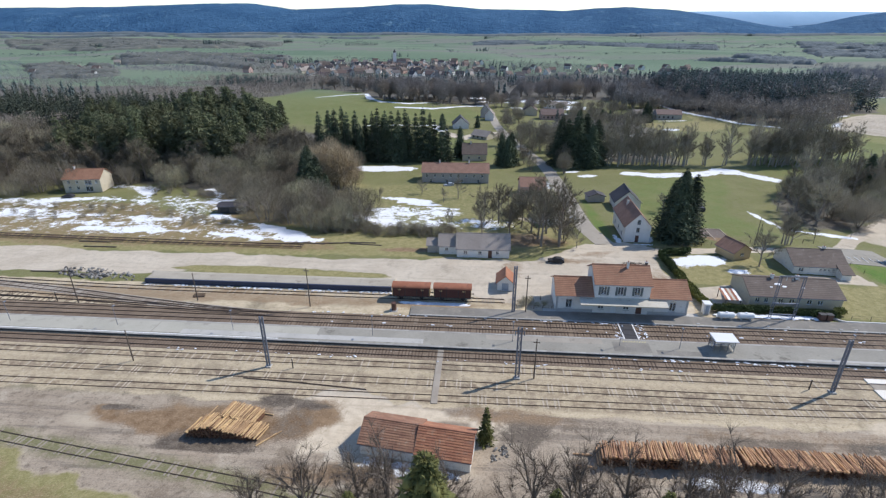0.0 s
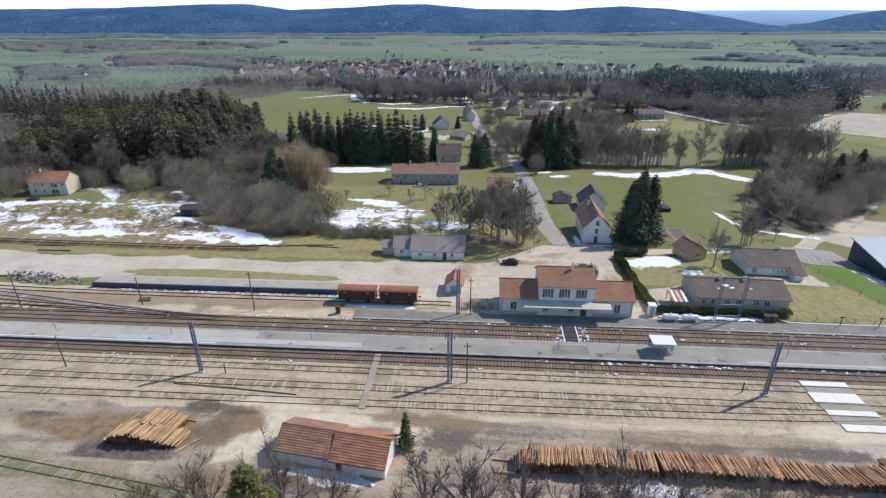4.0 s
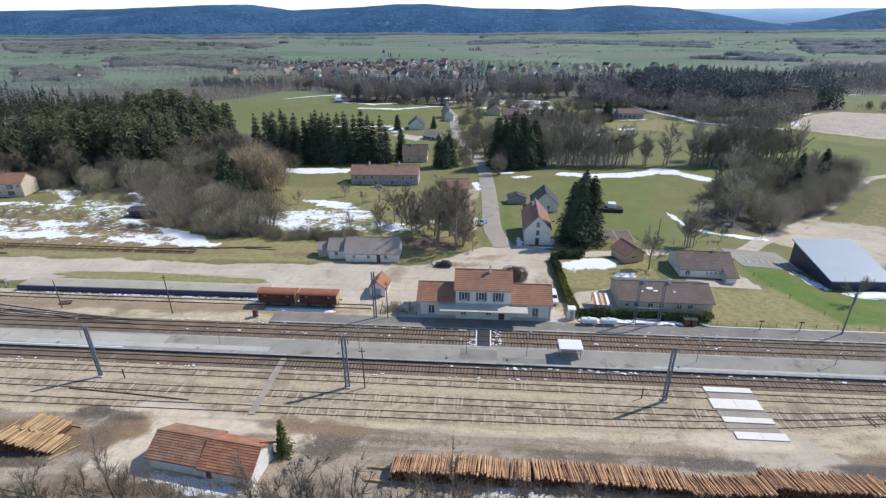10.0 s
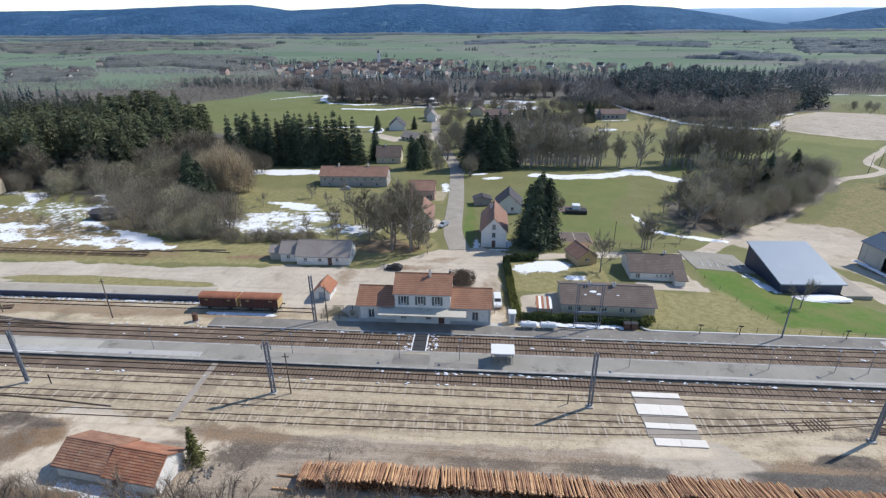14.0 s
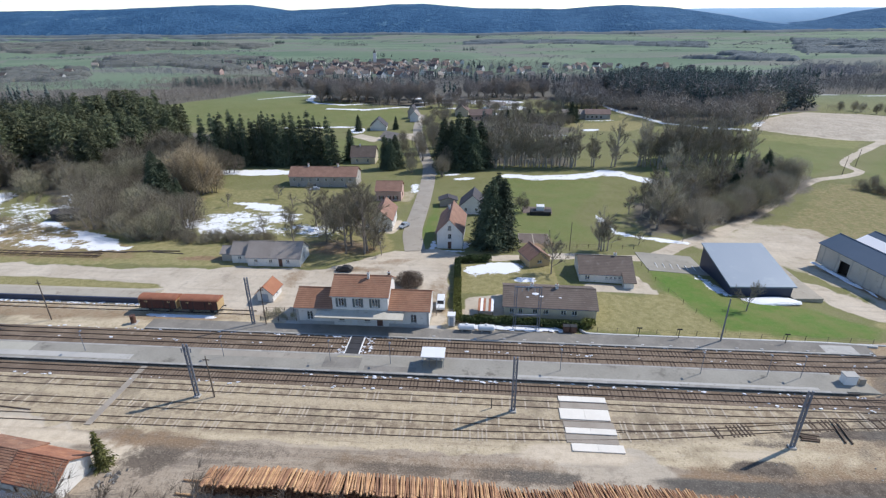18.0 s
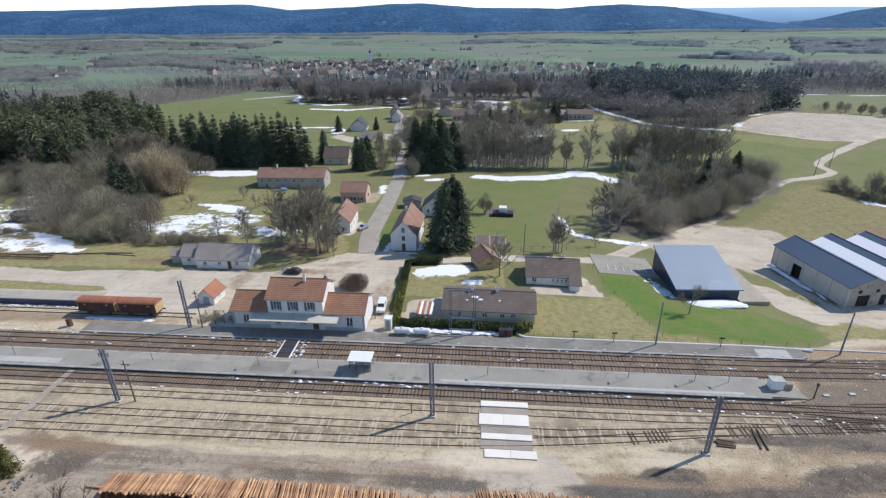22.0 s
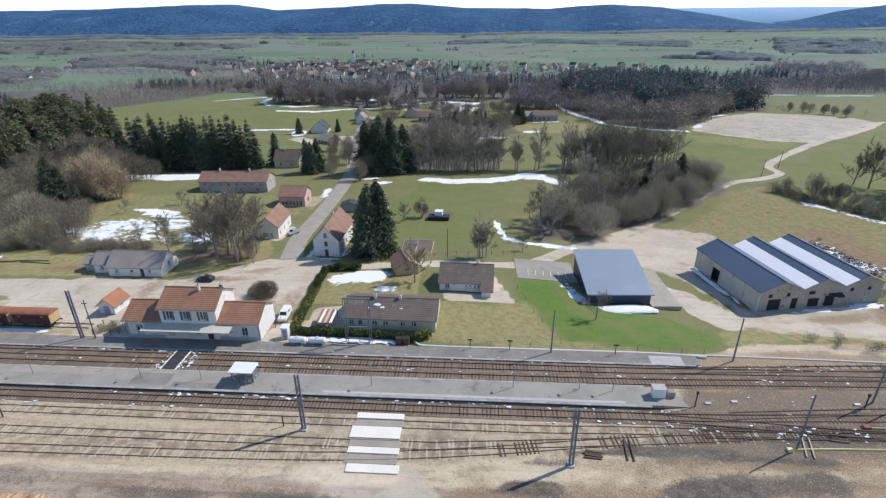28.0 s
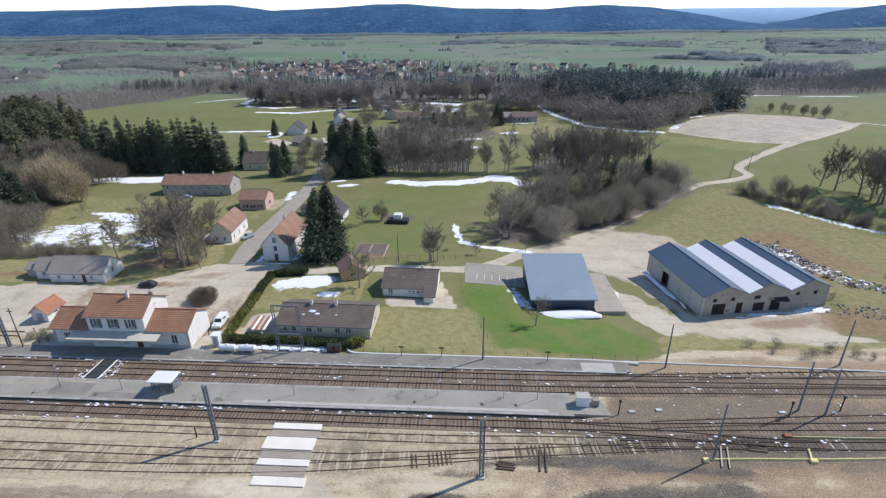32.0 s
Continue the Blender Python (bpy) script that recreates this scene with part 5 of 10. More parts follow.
def gable_roof(parent, w, d, h, ridge, material, axis="x", over=0.4, side=0.3, th=0.16, courses=False, name="roof"):
    """Two sloping slabs with a ridge cap; the ridge runs along the axis."""
    L, S = (w, d) if axis == "x" else (d, w)
    k = (ridge - h) / (S / 2)

    def P(u, v, z):
        return (u, v, z) if axis == "x" else (v, u, z)
    roof = None
    for sgn in (0, 1):
        e, r = (-over, S / 2) if sgn == 0 else (S + over, S / 2)
        ze = h - k * over + th
        bm = bmesh.new()
        slab(bm, [P(-side, e, ze), P(L + side, e, ze), P(L + side, r, ridge + th), P(-side, r, ridge + th)], th)
        bmesh.ops.recalc_face_normals(bm, faces=bm.faces[:])
        ob = part("roof_slope", bm, material, parent)
        if courses:
            n = max(4, int(math.hypot(S / 2 + over, ridge - h) / 0.33))
            for c in range(n):
                v0, v1 = e + (r - e) * c / n, e + (r - e) * min(1.0, (c + 1.1) / n)
                z0, z1 = ze + (ridge + th - ze) * c / n, ze + (ridge + th - ze) * min(1.0, (c + 1.1) / n)
                pcs = max(1, int((L + 2 * side) / 1.3))
                for q in range(pcs):
                    u0, u1 = -side + (L + 2 * side) * q / pcs, -side + (L + 2 * side) * (q + 1) / pcs - 0.01
                    jz = random.uniform(-0.015, 0.02)
                    bm = bmesh.new()
                    slab(bm, [P(u0, v0, z0 + 0.075 + jz), P(u1, v0, z0 + 0.075 + jz), P(u1, v1, z1 + 0.012), P(u0, v1, z1 + 0.012)], 0.06)
                    bmesh.ops.recalc_face_normals(bm, faces=bm.faces[:])
                    part("tile_strip", bm, material, ob)
        roof = roof or ob
    bm = bmesh.new()
    tube(bm, P(-side, S / 2, ridge + th - 0.03), P(L + side, S / 2, ridge + th - 0.03), 0.13, 0.13, 8)
    part("ridge_cap", bm, material, parent)
    for e in (-over, S + over):
        bm = bmesh.new()
        zz = h - k * over + th - 0.1
        tube(bm, P(-side, e, zz), P(L + side, e, zz), 0.06, 0.06, 6)
        part("gutter", bm, M["galv"], parent)
    return roof


def chimney(parent, x, y, z0, z1, w=0.6, d=0.45, material="white_wall"):
    c = part("chimney", boxm(x - w / 2, x + w / 2, y - d / 2, y + d / 2, z0, z1), M[material], parent)
    part("chimney_cap", boxm(x - w / 2 - 0.08, x + w / 2 + 0.08, y - d / 2 - 0.08, y + d / 2 + 0.08, z1, z1 + 0.12), M["stone_trim"], c)
    bm = bmesh.new()
    tube(bm, (x, y, z1 + 0.12), (x, y, z1 + 0.45), 0.12, 0.1, 8)
    part("pot", bm, M["tile_orange"], c)


# station: two-storey centre with two low wings
st = thing("station_building", 16.6, 96.4, 0.28, 0, "white rendered railway station with clay tile roofs and grey shutters", "station building")
CX0, CX1, DEP = 7.7, 18.9, 8.2
bm = bmesh.new()
wall(bm, (CX0, 0), (CX1, 0), 0, 6.9, [(1.2 + 3.4 * k, 2.4 + 3.4 * k, 4.3, 6.2) for k in range(3)] + [(1.0 + 2.6 * k, 2.2 + 2.6 * k, 0.0 if k in (1, 3) else 0.9, 2.6) for k in range(4)], 0.4)
part("front_wall", bm, M["white_wall"], st)
bm = bmesh.new()
wall(bm, (CX1, DEP), (CX0, DEP), 0, 6.9, [(1.2 + 3.4 * k, 2.4 + 3.4 * k, 4.3, 6.2) for k in range(3)], 0.4)
part("back_wall", bm, M["white_wall"], st)
for x0, s in ((CX0, 0), (CX1 - 0.4, 1)):
    bm = boxm(x0, x0 + 0.4, 0.4, DEP - 0.4, 0, 6.9)
    v = [bm.verts.new(p) for x in (x0, x0 + 0.4) for p in ((x, 0, 6.9), (x, DEP, 6.9), (x, DEP / 2, 9.25))]
    bm.faces.new((v[0], v[2], v[1])); bm.faces.new((v[3], v[4], v[5])); bm.faces.new((v[0], v[3], v[5], v[2])); bm.faces.new((v[1], v[2], v[5], v[4]))
    part("gable_wall", bm, M["white_wall"], st)
for k in range(3):
    window(st, CX0 + 1.8 + 3.4 * k, 0, 4.3, 1.2, 1.9, shutters="shutter", fold=0.36)
    window(st, CX0 + 1.8 + 3.4 * k, DEP, 4.3, 1.2, 1.9, 180, shutters="shutter")
for k in range(4):
    if k in (1, 3):
        door(st, CX0 + 1.6 + 2.6 * k, 0, 0, 1.2, 2.6, material="door_brown" if k == 3 else "frame_white")
    else:
        window(st, CX0 + 1.6 + 2.6 * k, 0, 0.9, 1.2, 1.7)


def roof_block(parent, x0, x1, d, h, ridge, material, over=0.45, side=0.35, closed=None):
    """A gabled roof over x0..x1, ridge along x, set straight under the parent."""
    k = (ridge - h) / (d / 2)
    for sgn in (0, 1):
        e, r = (-over, d / 2) if sgn == 0 else (d + over, d / 2)
        ze = h - k * over + 0.18
        bm = bmesh.new()
        slab(bm, [(x0 - side, e, ze), (x1 + side, e, ze), (x1 + side, r, ridge + 0.18), (x0 - side, r, ridge + 0.18)], 0.18)
        bmesh.ops.recalc_face_normals(bm, faces=bm.faces[:])
        part("roof_slope", bm, material, parent)
        bm = bmesh.new()
        tube(bm, (x0 - side, e, ze - 0.12), (x1 + side, e, ze - 0.12), 0.07, 0.07, 6)
        part("gutter", bm, M["stone_trim"], parent)
    bm = bmesh.new()
    tube(bm, (x0 - side, d / 2, ridge + 0.16), (x1 + side, d / 2, ridge + 0.16), 0.14, 0.14, 8)
    part("ridge_cap", bm, material, parent)


roof_block(st, CX0, CX1, DEP, 6.9, 9.25, M["tile"])
for x0, x1, end in ((0.0, CX0 - 0.02, 0), (CX1 + 0.02, 27.0, 1)):
    ln = x1 - x0
    bm = bmesh.new()
    u = ln * (0.35 if end == 0 else 0.62)
    wall(bm, (x0, 0.25), (x1, 0.25), 0, 4.0, [(u - 0.65, u + 0.65, 0.8, 2.8)], 0.35)
    part("wing_front_wall", bm, M["white_wall"], st)
    window(st, x0 + u, 0.25, 0.8, 1.3, 2.0, bars=1)
    bm = bmesh.new()
    wall(bm, (x1, DEP - 0.25), (x0, DEP - 0.25), 0, 4.0, [(2, 3.2, 0.8, 2.6)], 0.35)
    part("wing_back_wall", bm, M["white_wall"], st)
    window(st, x1 - 2.6, DEP - 0.25, 0.8, 1.2, 1.8, 180)
    xe = x0 if end == 0 else x1 - 0.35
    bm = boxm(xe, xe + 0.35, 0.6, DEP - 0.6, 0, 4.0)
    v = [bm.verts.new(p) for x in (xe, xe + 0.35) for p in ((x, 0.25, 4.0), (x, DEP - 0.25, 4.0), (x, DEP / 2, 6.1))]
    bm.faces.new((v[0], v[2], v[1])); bm.faces.new((v[3], v[4], v[5])); bm.faces.new((v[0], v[3], v[5], v[2])); bm.faces.new((v[1], v[2], v[5], v[4]))
    part("gable_wall", bm, M["white_wall"], st)
    roof_block(st, x0 + (0.0 if end == 0 else 0.36), x1 - (0.36 if end == 0 else 0.0), DEP, 4.0, 6.15, M["tile"])
    for xx in ((0.0,) if end == 0 else (ln - 0.4,)):
        part("quoin", boxm(x0 + xx - 0.02, x0 + xx + 0.42, 0.21, 0.25, 0, 3.9), M["stone_trim"], st)
chimney(st, 14.6, DEP / 2 - 0.6, 8.6, 10.2, 0.42, 0.42)
chimney(st, 18.6, DEP / 2 + 0.4, 8.4, 9.9, 0.5, 0.45, "tile_brown")
bm = bmesh.new()
slab(bm, [(4.6, -2.5, 3.2), (22.2, -2.5, 3.2), (22.2, 0.2, 3.7), (4.6, 0.2, 3.7)], 0.1)
can = part("canopy", bm, M["canopy"], st, "pale sheet canopy along the platform front")
part("fascia", boxm(4.6, 22.2, -2.54, -2.5, 3.02, 3.22), M["cream_wall"], can)
for k in range(6):
    xx = 5.0 + 3.36 * k
    bm = bmesh.new()
    tube(bm, (xx, -0.03, 1.9), (xx, -2.1, 3.0), 0.05, 0.05, 6)
    tube(bm, (xx, -0.03, 3.0), (xx, -2.4, 3.06), 0.05, 0.05, 6)
    part("bracket", bm, M["black_metal"], can)
part("plinth", boxm(-0.05, 27.05, -0.06 + 0.25, 0.245, 0, 0.6), M["stone_trim"], st)


def simple_house(name, x, y, rz, w, d, h, ridge, wallm, roofm, axis="x", front=(), right=(), left=(), back=(), label="", shutters=None, chims=(), over=0.4, doors=(), z=None, side=0.35, courses=False, category="house", frame="frame_white"):
    """A house whose openings are given per side as (centre, sill, width, height); doors as (side, centre, width, height, material)."""
    if z is None:
        z = g(x, y)
    hs = thing(name, x, y, z, rz, label, category)
    sides = {"front": list(front), "right": list(right), "left": list(left), "back": list(back)}
    place = {"front": lambda u: (u, 0, 0), "right": lambda u: (w, u, 90), "back": lambda u: (w - u, d, 180), "left": lambda u: (0, d - u, -90)}
    holes = {k: [(c - ww / 2, c + ww / 2, s, s + hh) for c, s, ww, hh in v] for k, v in sides.items()}
    for sd_, c, ww, hh, mm in doors:
        holes[sd_].append((c - ww / 2, c + ww / 2, 0.02, hh))
    shell(hs, w, d, h, wallm, holes["front"], holes["back"], holes["left"], holes["right"], 0.3, ridge, axis)
    gable_roof(hs, w, d, h, ridge, roofm, axis, over, side, courses=courses)
    for k, v in sides.items():
        for c, s, ww, hh in v:
            px, py, r = place[k](c)
            window(hs, px, py, s, ww, hh, r, shutters, frame)
    for sd_, c, ww, hh, mm in doors:
        px, py, r = place[sd_](c)
        door(hs, px, py, 0.02, ww, hh - 0.02, r, mm)
    for cx, cy, top in chims:
        chimney(hs, cx, cy, ridge - 1.2, top)
    return hs


# small tool shed with orange tiles beside the station
simple_house("lamp_hut", 4.5, 105.2, -3, 3.6, 4.6, 2.1, 3.7, M["white_wall"], M["tile_orange"], "y", doors=[("front", 1.8, 1.5, 1.9, "door_grey")], right=[(2.3, 0.9, 0.8, 0.8)], label="small white hut with bright orange tile roof and grey door", category="hut", z=0.0)
# goods barn, white with fibre-cement roofs
simple_house("goods_shed", -5.6, 123.0, 0.8, 13.6, 7.6, 2.6, 5.3, M["white_wall"], M["fibro"], "x", front=[(2.2, 1.0, 0.9, 0.9), (10.5, 1.0, 0.8, 1.0), (6.0, 1.0, 0.9, 0.9)], doors=[("front", 8.6, 1.0, 2.1, "door_brown"), ("front", 4.0, 2.2, 2.2, "frame_white")], right=[(3.8, 1.1, 1.0, 1.4)], label="long low white outbuilding with grey-brown sheet roof", category="outbuilding", shutters=None)
simple_house("goods_shed", -10.4, 124.6, 0.8, 4.7, 5.6, 2.6, 4.7, M["white_wall"], M["fibro"], "x", front=[(2.0, 1.0, 0.9, 0.9)], label="lower white annex with grey-brown sheet roof", category="outbuilding")
simple_house("lean_to", -13.6, 125.6, 0.8, 3.1, 4.0, 2.3, 3.4, M["grey_wall"], M["fibro"], "x", label="small grey lean-to at the end of the outbuilding", category="outbuilding")

# gabled white house at the corner of the street
gabled = simple_house("gabled_house", 41.3, 139.7, -1.0, 7.0, 15.5, 4.9, 8.6, M["white_wall"], M["tile_pale"], "y", front=[(3.5, 3.0, 0.9, 1.4)], doors=[("front", 3.5, 1.0, 2.1, "door_brown")], frame="shutter", left=[(3, 1.0, 0.9, 1.3), (7.5, 1.0, 0.9, 1.3), (12, 1.0, 0.9, 1.3)], right=[(3, 1.0, 0.9, 1.3), (8, 1.0, 0.9, 1.3)], label="tall white gabled house with warm clay roof at the street corner", chims=[(2.6, 11, 8.9)], shutters=None, over=0.45, z=-1.5)
window(gabled, 3.5, -0.2, 5.5, 0.9, 1.3, frame="shutter")
simple_house("slate_roof_house", 46.0, 172.0, -2, 8.6, 9.0, 2.8, 6.6, M["white_wall"], M["slate"], "y", front=[(2, 1.0, 0.9, 1.2), (5.5, 1.0, 0.9, 1.2)], label="white house with a steep dark slate roof", chims=[])
simple_house("garden_shed", 38.6, 180.0, 6, 6.0, 4.0, 2.2, 3.2, M["grey_wall"], M["slate"], "y", label="small grey garden shed", category="shed")
# house west of the street with pale gable
simple_house("street_house", 20.0, 152.8, 3, 6.4, 13.0, 4.0, 6.9, M["white_wall"], M["tile_pale"], "y", front=[(2.0, 1.0, 0.8, 1.2), (4.2, 1.0, 0.8, 1.2)], right=[(2, 1.0, 0.9, 1.2), (6, 1.0, 0.9, 1.2), (10, 1.0, 0.9, 1.2)], label="white house with orange tile roof beside the street", z=-2.6)
simple_house("pink_house", 14.8, 185.5, 2, 9.2, 8.6, 4.2, 6.6, M["pink_wall"], M["tile_pale"], "x", front=[(2.0, 1.0, 0.9, 1.3), (4.6, 1.0, 0.9, 1.3), (7.2, 1.0, 0.9, 1.3)], right=[(4.3, 1.2, 0.9, 1.3)], label="pink rendered house with red-brown tiles", shutters="door_brown", z=-4.0)
simple_house("row_house", -23.8, 203.2, 1.5, 27.0, 9.5, 4.6, 7.3, M["grey_wall"], M["tile_pale"], "x", front=[(2 + 3.2 * k, 2.5, 1.0, 1.4) for k in range(8)] + [(3.6 + 6.4 * k, 0.3, 1.0, 1.5) for k in range(4)], right=[(4.5, 2.5, 1.0, 1.4)], label="long grey row house with tile roof and many windows", chims=[(7, 4.75, 8.4), (19, 4.75, 8.4)], z=-4.6)
simple_house("hipped_house", -9.0, 244.0, 2, 11.5, 9.5, 3.4, 7.4, M["cream_wall"], M["tile_brown"], "x", front=[(3, 0.9, 1.0, 1.3), (8, 0.9, 1.0, 1.3)], label="house with a dark brown slate roof under firs", chims=[(4, 4.7, 8.3)])
# ochre chalet and low houses beside the tracks
simple_house("chalet", 65.8, 126.8, 22, 5.6, 6.0, 2.3, 4.2, M["yellow_wall"], M["tile_pale"], "y", front=[(2.8, 1.0, 1.3, 0.8)], label="small ochre chalet with brown tile roof", z=-0.6)
simple_house("railway_house", 58.7, 102.3, -1.5, 18.8, 9.8, 2.6, 4.6, M["cream_wall"], M["tile_brown"], "x", front=[(1.6, 0.9, 0.9, 1.1), (3.4, 0.9, 0.9, 1.1), (6.4, 0.9, 1.1, 1.1), (8.6, 0.9, 1.1, 1.1), (12.2, 0.9, 1.1, 1.1), (14.4, 0.9, 1.1, 1.1)], right=[(5, 1.0, 0.9, 1.1)], chims=[(5.8, 4.7, 5.4), (11.0, 4.7, 5.4)], label="low cream house with brown tile roof behind a hedge", z=0.0)
bung = simple_house("bungalow", 77.0, 119.8, -2, 12.2, 10.0, 2.5, 4.9, M["white_wall"], M["tile_brown"], "x", front=[(1.8, 0.9, 1.1, 1.1), (6.2, 1.2, 0.6, 0.7), (7.2, 1.2, 0.6, 0.7), (8.2, 1.2, 0.6, 0.7), (9.2, 1.2, 0.6, 0.7)], right=[(5, 1.0, 1.0, 1.1)], chims=[(8.6, 5.2, 5.6)], label="white bungalow with a grey-brown tile roof", z=-0.6)

part("wing", boxm(9.8, 12.0, -2.4, -0.02, 0, 1.95), M["white_wall"], bung, "low projecting wing")
bm = bmesh.new()
slab(bm, [(9.55, -2.8, 1.86), (12.5, -2.8, 1.86), (12.5, 0.6, 2.98), (9.55, 0.6, 2.98)], 0.16)
part("wing_roof", bm, M["tile_brown"], bung)
for u, v, r in ((6.6, 3.0, 0.5), (7.7, 2.4, 0.36), (11.6, 2.2, 0.28), (4.9, 2.2, 0.22)):
    bm = bmesh.new()
    bmesh.ops.create_icosphere(bm, subdivisions=2, radius=1.0)
    for q in bm.verts:
        q.co = q.co * (1 + 0.35 * noise.noise(q.co * 2.0 + Vector((u, v, 0))))
    bm.transform(pose(58.7 + u, 102.3 + v - 0.15, 2.78 + v * 0.408, 22, 0, 0) @ Matrix.Diagonal((r * 1.5, r * 0.7, 0.06, 1)))
    tagged(mesh_ob("roof_snow", bm, M["snow"]), "small patch of melting snow on the roof tiles", "snow", "snow on the roof")

# house at the wood's edge
simple_house("villa", -156.0, 176.0, 8, 13.5, 8.5, 5.2, 8.0, M["cream_wall"], M["tile"], "x", front=[(2.0, 1.0, 1.0, 1.4), (5.0, 1.0, 1.0, 1.4), (2.0, 3.4, 1.0, 1.3), (5, 3.4, 1.0, 1.3), (9, 2.9, 2.6, 1.8), (9, 0.4, 2.6, 1.9), (12, 3.4, 1.0, 1.3)], chims=[(3, 4.2, 9.0)], label="two-storey cream villa with tile roof at the wood's edge", z=-3.2)
simple_house("hut_ruin", -86.5, 156.0, 4, 9.0, 4.5, 2.5, 2.9, M["dark_stone"], M["slate"], "x", front=[(6.6, 1.0, 0.8, 0.7)], doors=[("front", 2.2, 3.0, 2.1, "black_metal")], label="low dark hut at the edge of the bushes", category="shed")

# workers' cottage beside the log yard
simple_house("yard_cottage", -16.0, 54.8, -7.6, 8.2, 5.8, 2.35, 4.0, M["white_wall"], M["tile_old"], "x", front=[(1.6, 1.6, 0.6, 0.5), (4.0, 1.6, 0.6, 0.5), (6.3, 1.6, 0.6, 0.5)], label="whitewashed cottage with old clay tile roof", courses=True, over=0.5, side=0.2, z=0.0, category="cottage")
simple_house("yard_cottage", -7.8, 53.5, -7.6, 7.6, 5.7, 2.3, 4.2, M["white_wall"], M["tile_warm"], "x", front=[(2.0, 1.5, 0.6, 0.5)], doors=[("front", 1.0, 0.9, 1.9, "door_brown")], label="lower whitewashed cottage half with clay tile roof", courses=True, over=0.5, side=0.25, z=0.0, category="cottage")

# dark modern hall with a single-pitch roof
hall = thing("modern_hall", 111.0, 118.4, -2.4, 2.5, "modern hall with dark blue cladding and a pale metal roof", "hall")
HW, HD = 14.0, 16.2
bm = bmesh.new()
wall(bm, (0, 0), (HW, 0), 0, 2.6, (), 0.25)
part("front_wall", bm, M["clad_navy"], hall)
bm = bmesh.new()
wall(bm, (HW, HD), (0, HD), 0, 6.0, (), 0.25)
part("back_wall", bm, M["clad_navy"], hall)
for x0 in (0, HW - 0.25):
    bm = bmesh.new()
    v = [bm.verts.new(p) for x in (x0, x0 + 0.25) for p in ((x, 0.25, 0), (x, HD - 0.25, 0), (x, HD - 0.25, 6.0), (x, 0.25, 2.6))]
    bm.faces.new(v[0:4][::-1]); bm.faces.new(v[4:8])
    for k in range(4):
        bm.faces.new((v[k], v[(k + 1) % 4], v[4 + (k + 1) % 4], v[4 + k]))
    bmesh.ops.recalc_face_normals(bm, faces=bm.faces[:])
    part("side_wall", bm, M["clad_navy"], hall)
bm = bmesh.new()
slab(bm, [(-0.5, -0.6, 2.95), (HW + 0.5, -0.6, 2.95), (HW + 0.5, HD + 0.5, 6.4), (-0.5, HD + 0.5, 6.4)], 0.3)
part("roof", bm, M["metal_grey"], hall)
part("terrace", boxm(HW + 0.3, HW + 7, -0.8, HD + 2, -1.4, 0.06), M["dock_top"], hall)
sp = bmesh.new()
bmesh.ops.create_icosphere(sp, subdivisions=4, radius=1.0)
for v in sp.verts:
    k = 1 + 0.07 * noise.noise(v.co * 2.3) + 0.05 * noise.noise(v.co * 6.0)
    v.co = Vector((v.co.x * 7.6 * k + 7.4, v.co.y * 1.9 * k - 2.3 + 0.3 * math.sin(v.co.x * 4), v.co.z * 0.8 * k))
tagged(mesh_ob("snow_bank", sp, M["snow"]), "long heap of snow that slid off the hall roof", "snow").matrix_world = pose(111.0, 118.4, -2.4, 0, 0, 2.5)
pad = bmesh.new()
nx_, ny_ = 8, 6
rows_ = [[pad.verts.new((95.6 + 15.0 * i / nx_, 128.4 + 13.5 * j / ny_, g(95.6 + 15.0 * i / nx_, 128.4 + 13.5 * j / ny_) + 0.05)) for i in range(nx_ + 1)] for j in range(ny_ + 1)]
for j in range(ny_):
    for i in range(nx_):
        pad.faces.new((rows_[j][i], rows_[j][i + 1], rows_[j + 1][i + 1], rows_[j + 1][i]))
skirt = bmesh.ops.extrude_face_region(pad, geom=pad.faces[:])
for v in skirt["geom"]:
    if isinstance(v, bmesh.types.BMVert):
        v.co.z -= 0.3
bmesh.ops.recalc_face_normals(pad, faces=pad.faces[:])
tagged(mesh_ob("parking_pavement", pad, M["asphalt"]), "grey asphalt parking pad beside the hall", "pavement", kind="structure")
for k in range(7):
    x0 = 98.5 + 1.9 * k
    ob = mesh_ob("parking_line", boxm(-0.06, 0.06, 0, 4.6, -0.05, 0.06), M["white_paint"])
    ob.matrix_world = pose(x0, 129.4, g(x0, 131.7) + 0.06, -0.6, 0, -2)
    tagged(ob, "white parking bay line on asphalt", "road marking", kind="structure")

# triple-gabled warehouse
wh = thing("warehouse", 148.6, 119.2, -3.9, 11.5, "long concrete warehouse with three blue and white sheet roofs", "warehouse")
WW, WD, BAY, WH_, WR = 31.0, 24.0, 31.0 / 3, 5.4, 7.6
for nm, p0, p1, holes in (("left_wall", (0, WD), (0, 0), [(7.0, 10.0, 0.0, 3.6)]), ("right_wall", (WW, 0), (WW, WD), ()), ("back_wall", (WW, WD), (0, WD), ())):
    bm = bmesh.new()
    wall(bm, p0, p1, 0, WH_, holes, 0.3)
    part(nm, bm, M["pale_panel" if nm == "left_wall" else "stained_wall"], wh)
# added dark sheet inside the doorway, painting its unlit interior
part("doorway_shade_sheet", boxm(1.2, 1.3, 10.5, 20.5, 0, 5.2), M["opening_shade"], wh)
